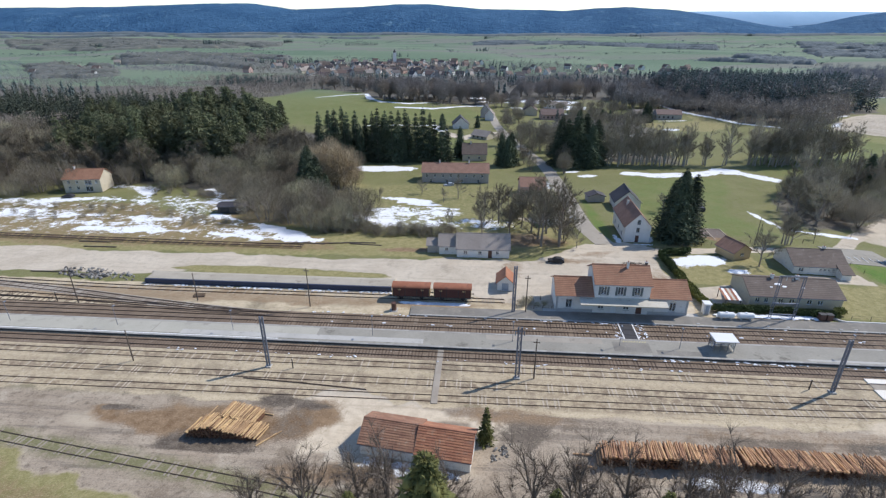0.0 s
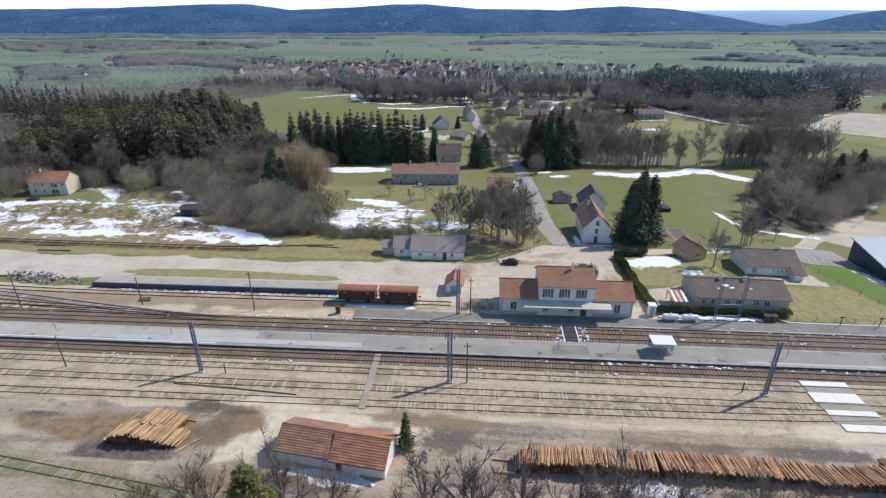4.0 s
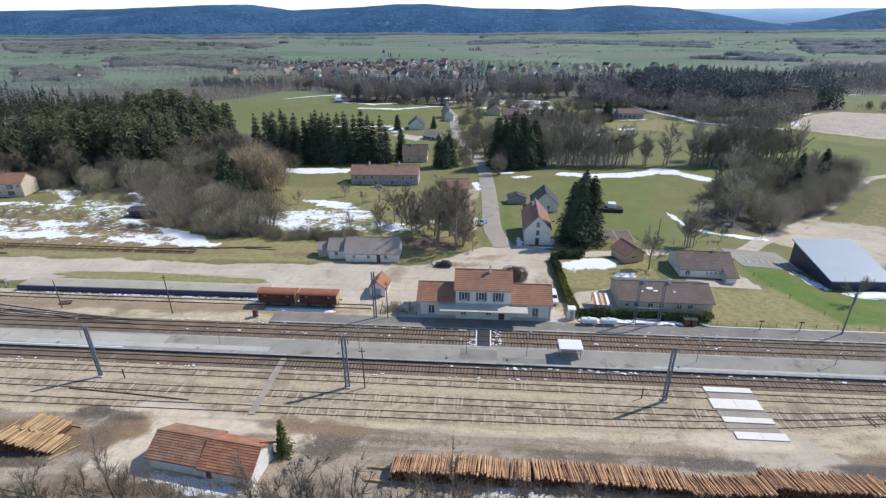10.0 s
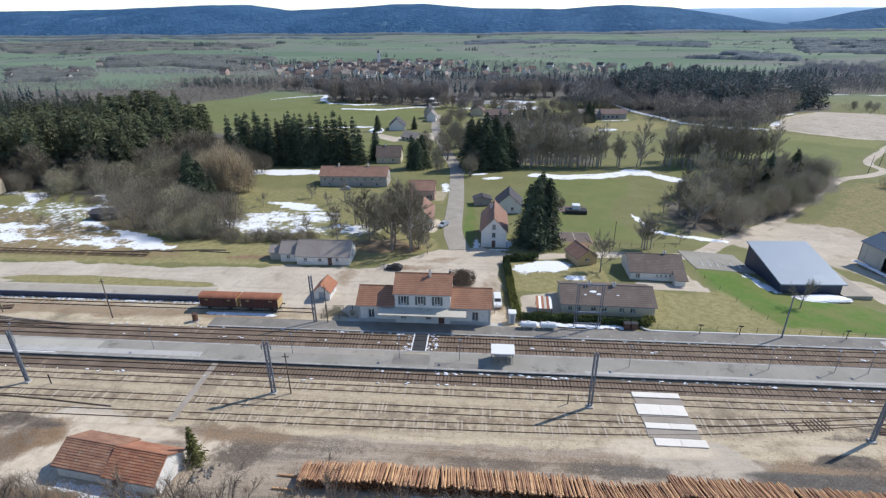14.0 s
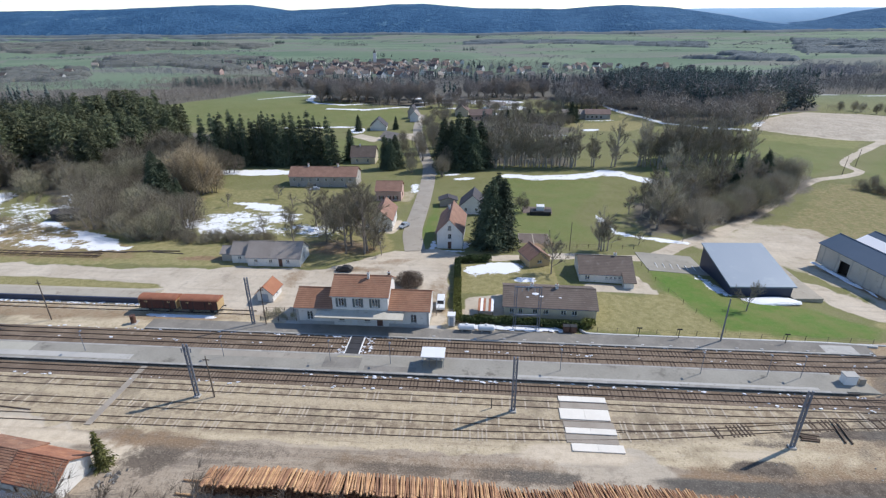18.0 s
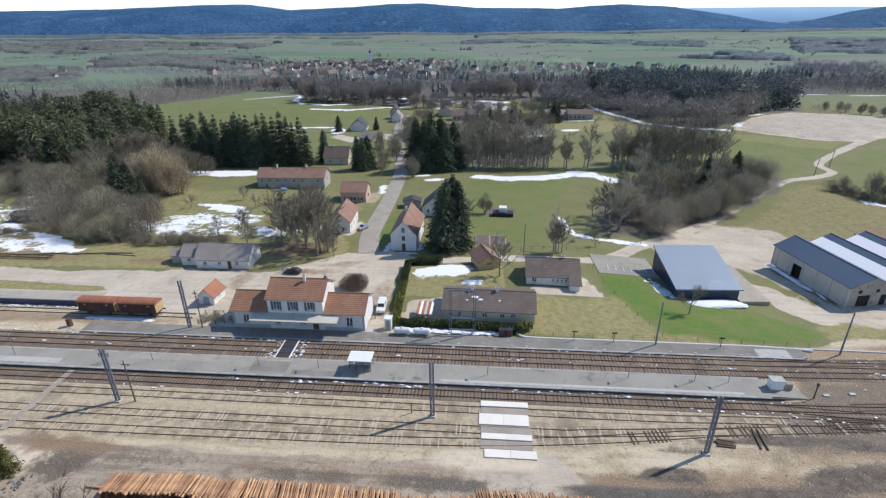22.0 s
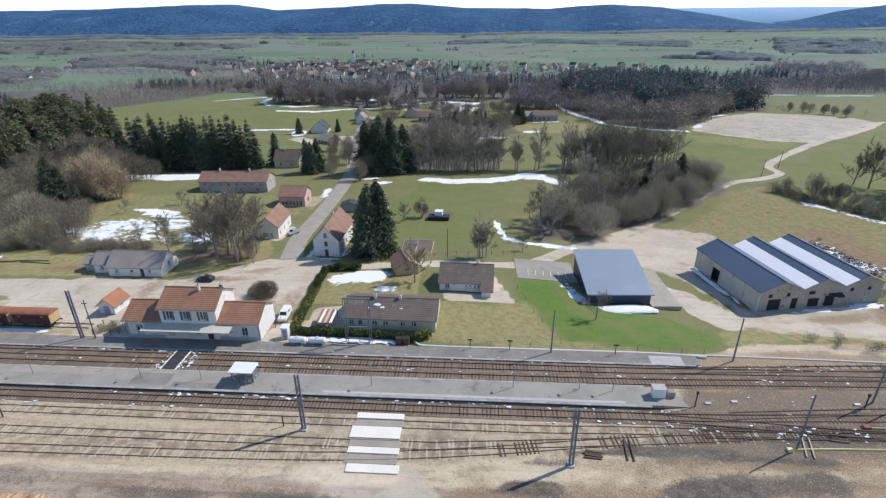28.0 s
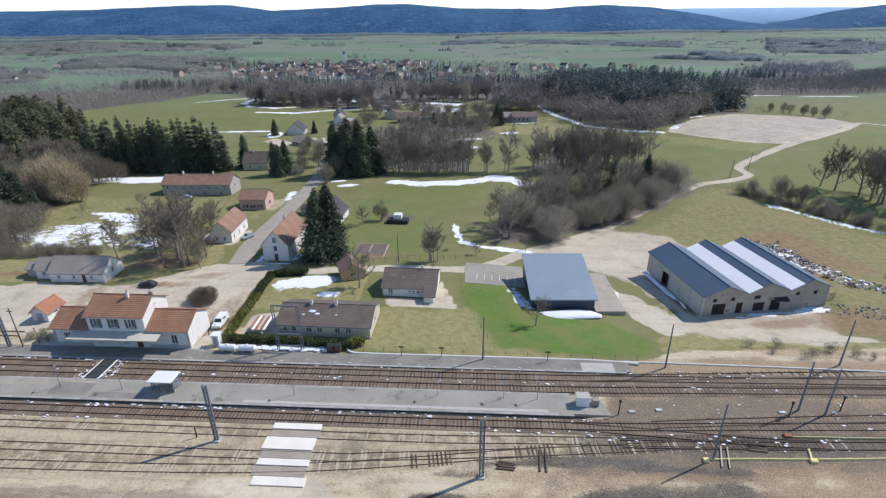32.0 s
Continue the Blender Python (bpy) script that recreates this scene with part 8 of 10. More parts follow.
plant([bare_tree("oak_tree", 65 + k, 16.0, 7.2, 6000, "wide-crowned leafless oak in the pasture", ("twig_dark", "twig")[k], low=0.26, tw=0.02, rise=0.3, stout=1.3) for k in range(2)],
      [(238.9, 220, 1.0), (244, 213.8, 1.0), (236.2, 225, 0.7), (245.4, 209.4, 1.12), (245.9, 206.4, 1.0), (247, 205.5, 1.1), (251, 203, 1.0), (256, 200, 1.05), (252, 216, 0.9), (262, 205, 1.0)], 18, "pasture oaks", 0.97, 1.03)
plant([bush_tree("bare_tree", 67 + k, 10, 7.0, 5000, "bushy leafless tree in the field hedge", ("twig", "twig_pale")[k], 0.02, 6, 0.12, 0.8, 1.1) for k in range(2)],
      [(211.8, 208.4, 1.1), (205, 214.7, 0.7), (217.9, 204.6, 0.85), (219.9, 199.5, 0.6), (214.8, 206.6, 0.7), (222, 194.9, 0.65), (225, 191, 0.6), (229, 187, 0.55), (341.6, 399.2, 1.0), (339, 408.5, 0.8), (334.9, 413.4, 0.9), (328.7, 429, 0.85), (321.8, 434, 0.75), (330.9, 424, 0.8)], 19, "bushy trees of the field hedge", 0.97, 1.03)
tall = [bare_tree("slender_tree", 71 + k, 16.5 + 0.6 * k, 3.0 + 0.4 * k, 3400, "slender leafless tree of the tree line", "twig" if k % 2 else "twig_pale", low=0.3 + 0.06 * (k % 3), tw=0.013, bark="bark_pale", rise=0.8) for k in range(4)]
line = [(50 + 1.2 * k + random.uniform(-0.7, 0.7), 239 + 0.08 * k + random.uniform(-2, 5), random.uniform(0.75, 1.12)) for k in range(80)]
plant(tall, [q for q in line if q[0] < 97 or q[0] > 131 or min(abs(q[0] - c) for c in (102.5, 113, 124.5)) < 2.4]
      + scatter([(128, 243), (152, 245), (174, 252), (180, 262), (158, 272), (128, 258)], 58, 15, 2.6, (0.72, 1.1))
      + scatter([(48, 250), (92, 252), (92, 275), (46, 270)], 22, 16, 4.0, (0.6, 0.95)), 17, "trees of the tree line")
thick = [bush_tree("thicket_tree", 91 + k, 9.5 + 0.8 * (k % 3), 8.5 + k, 9500, "bushy leafless tree in a thicket", ("twig_pale", "twig_green", "twig", "twig_pale", "twig_green")[k]) for k in range(5)]
plant(thick, scatter([(112, 176), (124, 171), (138, 180), (152, 189), (180, 220), (186, 230), (172, 231), (150, 222), (128, 212), (114, 198)], 30, 19, 6.0, (0.7, 1.25)), 21, "trees of the thicket beside the dirt road")
plant([bare_tree("thicket_tree", 265 + k, 15.0, 5.6, 6500, "large bare tree with spreading limbs in the thicket", ("twig_pale", "twig_green", "twig")[k], low=0.14, tw=0.016, rise=0.5, stout=1.15) for k in range(3)],
      [(108.5, 165, 1.05), (112.5, 172, 0.95), (106, 173, 0.8), (116, 182, 1.0), (131, 195, 1.1), (142, 203, 1.0), (156, 212, 1.0)], 264, "large bare trees of the thicket", 0.97, 1.03)
plant([bush_tree("thicket_tree", 261 + k, 12.5, 12.0 + k, 13000, "round-crowned pale willow bush in the thicket", ("twig_pale", "twig_green")[k], 0.022, 7, 0.1, 0.6) for k in range(2)],
      [(122.5, 166, 1.0), (150, 191, 1.05), (163, 205, 0.95), (136, 183, 0.8)], 263, "round bushes of the thicket", 0.97, 1.03)
plant(tall, [(86.4, 141.3, 0.62), (87.2, 141.7, 0.66), (86.0, 142.2, 0.55), (88.1, 141.6, 0.52), (103, 178, 0.5), (116, 196, 0.9), (124, 203, 1.0), (131, 206, 0.95), (127, 190, 1.0), (140, 197, 1.05), (149, 203, 1.0), (119, 182, 0.95), (168, 222, 0.7), (172, 218, 0.65)], 22, "bare trees at the thicket edge")
plant([bush_tree("bushy_tree", 96 + k, 9, 9.5 + 0.7 * k, 6400, "bushy leafless tree beside the goods yard", ("twig_green", "twig_dark", "twig", "twig_dark")[k]) for k in range(4)],
      scatter([(-98, 180), (-82, 166), (-72, 152), (-62, 147), (-44, 140), (-34, 150), (-46, 168), (-62, 174), (-84, 196)], 32, 23, 5.0, (0.85, 1.4))
      + scatter([(-240, 168), (-170, 164), (-162, 180), (-130, 186), (-100, 186), (-84, 202), (-190, 196), (-240, 190)], 42, 24, 5.2, (0.95, 1.6))
      + scatter([(-90, 196), (-66, 198), (-58, 226), (-80, 240)], 15, 25, 5.5, (1.1, 1.7))
      + scatter([(-98, 200), (-72, 204), (-74, 240), (-98, 250)], 14, 28, 6.0, (1.4, 1.95)) + scatter([(-80, 196), (-60, 198), (-62, 222), (-84, 226)], 9, 39, 5.0, (1.5, 1.95))
      + scatter([(-264, 194), (-200, 200), (-205, 250), (-240, 300), (-270, 300)], 24, 38, 7.0, (1.2, 1.7)), 26, "bushy trees beside the goods yard")
plant([bush_tree("bushy_tree", 103 + k, 9.5, 9.0 + k, 5000, "bare grey-brown tree behind the tree line", "twig", 0.02, 5, 0.15) for k in range(2)],
      scatter([(55, 350), (108, 346), (114, 378), (62, 392)], 24, 43, 5.5, (0.75, 1.2)) + scatter([(40, 296), (95, 318), (90, 340), (50, 332)], 12, 44, 6, (0.7, 1.1))
      + scatter([(10, 300), (28, 300), (30, 400), (14, 400)], 12, 45, 6, (0.7, 1.1)) + scatter([(60, 410), (112, 415), (112, 450), (30, 460)], 18, 46, 6, (0.8, 1.3)), 47, "bare trees behind the tree line")
park = [bush_tree("park_tree", 271 + k, 19.0, 12.0 + 0.8 * k, 5600, "tall round-crowned leafless tree before the village", ("twig_far", "twig_far_brown", "twig_far")[k], 0.045, 5, 0.22, 0.4, 1.2) for k in range(3)]
plant(park, scatter([(-88, 438), (-46, 434), (-12, 430), (6, 440), (8, 486), (-40, 500), (-104, 500)], 52, 272, 7.0, (0.72, 1.1))
      + scatter([(38, 500), (70, 506), (104, 508), (112, 540), (60, 552), (30, 536)], 24, 273, 7.5, (0.8, 1.12))
      + scatter([(122, 438), (150, 430), (150, 505), (172, 560), (150, 585), (116, 520)], 26, 274, 7.0, (0.75, 1.05))
      + scatter([(-190, 590), (-130, 556), (-112, 520), (-60, 540), (-120, 620), (-200, 650)], 26, 275, 8.0, (0.6, 0.95))
      + scatter([(10, 420), (34, 400), (48, 440), (30, 500), (10, 480)], 9, 276, 8.0, (0.5, 0.8)), 277, "tall park trees before the village", 0.97, 1.03)
plant([bush_tree("willow", 99, 11, 9.5, 10000, "warm brown leafless willow", "twig_warm")], [(-55, 190, 1.75), (-50.5, 192, 1.3), (-58, 195, 1.8), (-72, 194, 1.1)], 27, "warm brown willows")
shrub = [bush_tree("shrub", 111 + k, 2.8, 3.4, 1300, "low leafless brown shrub", "twig", 0.016, 3) for k in range(3)]
plant(shrub, [(-48 + 0.52 * k + random.uniform(-1, 1), 142 + random.uniform(-3, 3.5) - 0.02 * k, random.uniform(0.8, 1.5)) for k in range(80)]
      + scatter([(-160, 160), (-96, 160), (-92, 152), (-100, 142), (-170, 146)], 26, 29, 4, (0.5, 1.1)) + scatter([(-84, 150), (-78, 146), (-92, 141), (-100, 146)], 8, 41, 2.5, (0.7, 1.1)) + scatter([(-128, 184), (-104, 182), (-100, 174), (-122, 176)], 12, 42, 3, (0.7, 1.2))
      + scatter([(150, 99), (190, 97), (190, 103), (150, 105)], 12, 30, 2.5, (0.5, 0.9))
      + [(200 + 0.62 * k + random.uniform(-1.2, 1.2), 216 - 0.74 * k + random.uniform(-1.2, 1.2), random.uniform(0.8, 1.6)) for k in range(62)] + scatter([(180, 128), (200, 134), (210, 150), (190, 170), (182, 160)], 10, 31, 4, (0.4, 0.7)), 32, "low shrubs")
round_bush = [bush_tree("round_bush", 121, 4.5, 7.2, 20000, "dense brown round bush on the forecourt", "twig_thick", 0.02, 7)]
plant([bush_tree("shrub", 124 + k, 2.0, 2.4, 1500, "low brown-green shrub in the station garden", "twig_green", 0.02, 4) for k in range(2)], [(9.6, 98.6, 0.9), (11.2, 99.6, 1.0), (13.0, 98.5, 0.8), (10.6, 100.4, 0.7), (14.6, 99.2, 0.7)], 125, "shrubs of the station garden")
plant(round_bush, [(37.0, 114.5, 0.9)], 33, "forecourt bush")
plant([conifer("tall_fir", 131, 31.4, 4.2, "tall yellowish green fir beside the log yard", "needle_light", 80, 18, 0.35, 0.3, 9, 0.5, False, 260)], [(-3.1, 25.0, 1.0)], 34, "firs beside the log yard", 0.99, 1.01)
plant([conifer("young_fir", 132 + k, 15, 2.6, "light green fir beside the log yard", "needle_light", 40, 14, 0.3, 0.1, 7, 0.6, False, 160) for k in range(2)],
      [(-12.1, 36, 0.97), (8.2, 36, 1.08), (18.5, 36, 1.15)], 34, "firs beside the log yard", 0.98, 1.02)
plant([conifer("small_spruce", 135, 5.4, 1.25, "small dark green spruce at the cottage's gable", "needle_light", 22, 12, 0.25, 0.02, 6)], [(1.9, 58.3, 1.18)], 35, "cottage spruce")
front = [bare_tree("bare_tree", 141 + k, 15.5, 3.8, 2600, "leafless tree beside the log yard", "twig_bush", tw=0.014, bark="bark_dark", stout=1.35) for k in range(4)]
plant(front, [(-8.6, 40, 1.06), (-1.5, 40.5, 1.0), (5.4, 39.8, 1.12), (11.4, 40, 1.12), (16.0, 40.5, 1.0), (22.5, 39.5, 1.08), (-14.0, 41, 0.9), (-19.0, 40.2, 0.95), (27.0, 40, 1.15), (33, 40.5, 1.0), (39, 40, 1.05), (46, 41, 0.92), (-24, 41, 0.8), (52, 41, 0.85)], 36, "leafless trees beside the log yard", 0.95, 1.05)
plant([bare_tree("shrub", 151 + k, 2.2, 1.4, 700, "low thorny shrub before the log stack", "twig_dark", stems=4, low=0.05, tw=0.012) for k in range(2)],
      [(28 + 1.6 * k, 53.0 + random.uniform(-0.6, 0.3), random.uniform(0.7, 1.1)) for k in range(22)] + [(-17 + 1.5 * k, 51.6 + random.uniform(-1, 0.6) - 0.1 * k, random.uniform(0.8, 1.3)) for k in range(9)], 37, "shrubs before the stacks")


# tipped stones behind the warehouse, rubble by the yard road
def stones(name, poly, n, seed, size, material, label, flat=0.6, long=1.0):
    rnd = random.Random(seed)
    bm = bmesh.new()
    for x, y, s in scatter(poly, n, seed, 0.1, size):
        q = Matrix.Translation((x, y, g(x, y) + s * 0.15 + (0.1 if material == "snow" else 0))) @ (Matrix() if flat < 0.5 else Euler((rnd.uniform(0, 6), rnd.uniform(0, 6), rnd.uniform(0, 6))).to_matrix().to_4x4()) @ Matrix.Diagonal((s * rnd.uniform(0.6, 1.3) * long, s * rnd.uniform(0.6, 1.3), s * flat, 1))
        bmesh.ops.create_icosphere(bm, subdivisions=1, radius=0.6, matrix=q)
    for v in bm.verts:
        v.co += Vector((rnd.uniform(-0.06, 0.06), rnd.uniform(-0.06, 0.06), rnd.uniform(-0.06, 0.06)))
    tagged(mesh_ob(name, bm, M[material]), label, "stones", kind="stuff")


stones("stone_heap", [(183, 172), (187, 158), (187, 147), (191, 138), (204, 128), (207, 132), (197, 142), (193, 152), (191, 166)], 420, 61, (0.2, 0.85), "rubble_pale", "tipped stones and earth behind the warehouse")
stones("snow_patches", [(184, 172), (188, 158), (188, 147), (192, 138), (204, 130), (197, 142), (193, 152), (191, 166)], 70, 71, (0.2, 0.8), "snow", "old snow between the tipped stones", 0.3, 1.4)
stones("stone_heap", [(176, 122), (192, 118), (194, 124), (180, 127)], 90, 62, (0.2, 0.7), "rubble_pale", "tipped stones beside the warehouse")
stones("rubble_heap", [(-103, 105), (-92, 104), (-81, 103.5), (-81, 105.6), (-92, 109), (-103, 110)], 120, 63, (0.3, 1.1), "rubble", "heap of broken concrete at the dock's end")
stones("rubble_heap", [(2.5, 54.5), (5, 55.5), (5.5, 58), (2.8, 57)], 30, 64, (0.2, 0.6), "rubble", "rubble beside the cottage")
stones("debris", [(90, 62), (140, 66), (140, 72), (92, 66.5)], 40, 66, (0.06, 0.22), "rubble_pale", "loose stones along the yard's edge", 0.45)
stones("snow_patches", [(14, 92.3), (45, 92.3), (45, 93.1), (14, 93.1)], 30, 67, (0.12, 0.4), "snow", "small snow remains along the platform edge", 0.3, 2.2)
stones("snow_patches", [(22, 80.2), (58, 80.2), (58, 80.95), (22, 80.95)], 30, 68, (0.12, 0.42), "snow", "small snow remains along the platform edge", 0.3, 2.2)
stones("snow_patches", [(128, 74), (166, 77), (166, 96), (128, 92)], 46, 70, (0.08, 0.3), "snow", "small snow remains between the tracks", 0.3, 2.0)
for x0, x1 in ((26.9, 28.5), (31.6, 33.2)):
    stones("snow_patches", [(x0, 86.4), (x1, 86.4), (x1 + 0.6, 93.0), (x0 + 0.6, 93.0)], 34, 260 + int(x0), (0.1, 0.3), "snow", "ragged old snow beside the foot crossing", 0.3, 1.6)
for k, (x0, x1, y0, y1, n) in enumerate(((36, 150, 92.35, 92.85, 70), (-30, 150, 89.0, 89.5, 60), (50, 118, 80.3, 80.9, 50), (-40, 34, 92.3, 92.8, 40), (95, 150, 76.6, 78.2, 40), (-60, 60, 77.1, 77.9, 40))):
    stones("snow_patches", [(x0, y0), (x1, y0), (x1, y1), (x0, y1)], n, 170 + k, (0.08, 0.34), "snow", "small crusts of snow along the rails", 0.3, 2.0)
stones("snow_patches", [(50, 97.0), (70, 97.0), (70, 97.9), (50, 97.9)], 50, 69, (0.5, 1.0), "snow", "snow remains below the hedge", 0.25, 2.2)
for k in range(16):
    ob = mesh_ob("marker_block", rounded_box(-0.28, 0.28, -0.12, 0.12, -0.05, 0.07, 0.03, 1), M["kerb"])
    ob.location = (46 + 6.2 * k + random.uniform(-2.4, 2.4), 93.2 + random.uniform(-0.1, 0.25), 0.34)
    tagged(ob, "small white stone on the platform edge", "marker stone", "white stones along the platform edge")
for x, y, rz in ((-110, 106.6, 1), (-108, 122.4, 1), (-112, 125.8, 1), (-62, 128.4, 4), (-52, 130.2, -3), (-46, 130.0, 6), (-38, 131.5, 2), (-36, 130.8, -5), (-56, 129.0, 8)):
    ob = mesh_ob("timber_beam", rounded_box(0, 9.2, -0.14, 0.14, 0, 0.25, 0.03, 1), M["pole_wood"])
    ob.matrix_world = pose(x, y, g(x, y), 0, 0, rz)
    tagged(ob, "long dark timber lying in the yard", "beam")
for x, y, rz in ((-40, 70.1, -3.2), (-29.5, 69.5, -4.5)):
    ob = mesh_ob("loose_rail", rounded_box(0, 11.5, -0.1, 0.1, 0, 0.15, 0.02, 1), M["rail_rusty"])
    ob.matrix_world = pose(x, y, g(x, y), 0, 0, rz)
    tagged(ob, "long rusty rail lying loose beside a siding", "rail")
for x, y, rz in ((107.4, 70.2, 84), (108.3, 70.1, 86), (132.9, 72.2, 70), (133.9, 72.0, 72)):
    ob = mesh_ob("loose_rail", rounded_box(0, 4.2, -0.1, 0.1, 0, 0.2, 0.02, 1), M["sleeper_pale" if x > 120 else "rail_rusty"])
    ob.matrix_world = pose(x, y, 0.02, 0, 0, rz)
    tagged(ob, "short weathered beam laid out of the track" if x > 120 else "short rusty rail laid across the ballast", "rail")
for x, y in ((123.4, 83.0), (127.8, 83.6), (147.2, 84.0)):
    ob = mesh_ob("cable_box", rounded_box(-0.5, 0.5, -0.25, 0.25, -0.05, 0.22, 0.03, 1), M["kerb"])
    ob.location = (x, y, 0)
    tagged(ob, "low white concrete cable box between the tracks", "cable box")
ob = mesh_ob("paved_patch", boxm(117.4, 123.2, 92.6, 95.4, -0.1, 0.315), M["concrete"])
tagged(ob, "pale concrete patch at the path's end", "pavement", kind="structure")


# hedges round the railway house
def hedge(pts, w, h, n, seed, label, material="hedge"):
    rng = np.random.default_rng(seed)
    path = np.array([(p[0], p[1]) for p in smooth_path([(x, y, 0) for x, y in pts], 0.5)])
    i = rng.integers(0, len(path), n)
    x = path[i, 0] + rng.uniform(-0.5, 0.5, n) * w
    y = path[i, 1] + rng.uniform(-0.5, 0.5, n) * w
    z = zg(x, y) + h * np.sqrt(rng.uniform(0, 1, n)) * (0.85 + 0.15 * np.sin(path[i, 0] * 1.3 + path[i, 1]))
    b = np.stack([x, y, z], 1)
    d = rng.normal(size=(n, 3))
    d[:, 2] = np.abs(d[:, 2]) + 0.2
    d /= np.linalg.norm(d, axis=1, keepdims=True)
    v, f = slivers(rng, b - d * 0.12, b + d * rng.uniform(0.16, 0.36, (n, 1)), 0.12)
    hd = thing("hedge", pts[0][0], pts[0][1], 0, 0, label, "hedge")
    c = new("foliage", tri_mesh("foliage", v - np.array((pts[0][0], pts[0][1], 0)), f, M[material]))
    c.parent = hd
    bm = bmesh.new()
    for k in range(0, len(path), 3):
        px, py = path[k]
        tube(bm, (px - pts[0][0], py - pts[0][1], g(px, py) - 0.1), (px - pts[0][0] + random.uniform(-0.2, 0.2), py - pts[0][1], g(px, py) + h * 0.8), 0.05, 0.02, 4, False)
    part("stems", bm, M["bark"], hd)


hedge([(50.5, 99.2), (57, 99.4), (64, 99.0), (73.5, 98.4)], 1.5, 1.6, 9000, 1, "clipped dark green hedge between house and tracks")
hedge([(50.4, 100.6), (54, 101), (58, 100.6), (66, 100.2)], 0.9, 1.1, 1500, 8, "thin bare shrubs behind the clipped hedge", "hedge_light")
hedge([(49.3, 99.5), (48.8, 106), (48.5, 112), (48.3, 118)], 1.6, 1.7, 7000, 2, "yellowish green hedge along the station yard", "hedge_light")
hedge([(48.2, 118), (47.8, 127.5)], 1.5, 1.9, 6000, 3, "clipped green hedge along the station yard")
hedge([(48.6, 129.3), (55.5, 130.5)], 1.6, 1.9, 5000, 4, "clipped dark hedge at the garden corner")
hedge([(74.5, 98.6), (76.2, 99.6)], 1.4, 2.0, 900, 6, "bare scrubby shrub at the hedge's end", "hedge_light")


# ---- distance: woods, hedgerows, village, hills ----
def far_trees(name, xs, ys, hs, seed, material, label, per=8, conif=False, hairs=8):
    """Distant trees: tufts and upright twigs gathered into crowns, or stacked skirts of boughs."""
    rng = np.random.default_rng(seed)
    xs, ys, hs = np.asarray(xs), np.asarray(ys), np.asarray(hs)
    n = len(xs)
    base = np.stack([xs, ys, zg(xs, ys)], 1)
    if conif:
        k = np.linspace(0.2, 0.86, per)[None, :] + rng.uniform(-0.05, 0.05, (n, per))
        R = hs[:, None] * 0.19 * (1.08 - k) * rng.uniform(0.8, 1.2, (n, per)) + 0.2
        c = base[:, None, :] + np.stack([rng.normal(size=(n, per)) * R * 0.2, rng.normal(size=(n, per)) * R * 0.2, hs[:, None] * k], 2)
        v, f = clumps(rng, c.reshape(-1, 3), R.ravel(), (hs[:, None] * 0.19 + 0 * k).ravel(), 0.3)
    else:
        q = rng.normal(size=(n, per, 3))
        q /= np.linalg.norm(q, axis=2, keepdims=True)
        q *= rng.uniform(0.25, 1.0, (n, per, 1)) ** 0.5
        c = base[:, None, :] + q * np.stack([hs * 0.3, hs * 0.3, hs * 0.22], 1)[:, None, :]
        c[..., 2] += hs[:, None] * 0.56
        r = hs[:, None] * rng.uniform(0.09, 0.16, (n, per)) * (16.0 / (per + 8.0))
        v, f = clumps(rng, c.reshape(-1, 3), r.ravel(), (r * rng.uniform(1.0, 1.8, (n, per))).ravel(), 0.3)
    if hairs:
        q = rng.normal(size=(n, hairs, 3))
        q /= np.linalg.norm(q, axis=2, keepdims=True)
        q[..., 2] = np.abs(q[..., 2])
        b = base[:, None, :] + q * (hs * 0.16)[:, None, None]
        b[..., 2] += hs[:, None] * 0.5
        t = b + (q * 0.6 + np.array((0, 0, 0.5))) * (hs * rng.uniform(0.22, 0.34, n))[:, None, None]
        b[:, 0] = base
        t[:, 0] = base + np.stack([0 * hs, 0 * hs, hs * 0.75], 1)
        v2, f2 = slivers(rng, b.reshape(-1, 3), t.reshape(-1, 3), np.repeat(hs * 0.012, hairs))
        f = np.concatenate([f, f2 + len(v)])
        v = np.concatenate([v, v2])
    me_ = tri_mesh(name, v, f, material)
    me_.polygons.foreach_set("use_smooth", np.ones(len(f), bool))
    return tagged(new(name, me_), label, "woods", kind="stuff")


def fill(poly, n, seed):
    rng = np.random.default_rng(seed)
    xs, ys = [p[0] for p in poly], [p[1] for p in poly]
    x, y = rng.uniform(min(xs), max(xs), n * 4), rng.uniform(min(ys), max(ys), n * 4)
    k = in_poly(x, y, poly) + 6 * np.sin(x / 13.0 + 2 * np.sin(y / 21.0)) > 0
    return x[k][:n], y[k][:n], rng


def crowns(x, y, cell, seed):
    """Distance to the nearest crown's middle, in crown radii, and that crown's own random height."""
    tab = np.random.default_rng(seed).uniform(0, 1, (3, 128, 128))
    i0, j0 = np.floor(x / cell).astype(int), np.floor(y / cell).astype(int)
    best, hh_ = np.full(x.shape, 9.0), np.zeros(x.shape)
    for di in (-1, 0, 1):
        for dj in (-1, 0, 1):
            i, j = i0 + di, j0 + dj
            a, b, c = tab[:, i % 128, j % 128]
            d = np.hypot((i + a) * cell - x, (j + b) * cell - y) / (cell * 0.75)
            near = d < best
            best, hh_ = np.where(near, d, best), np.where(near, c, hh_)
    return best, hh_


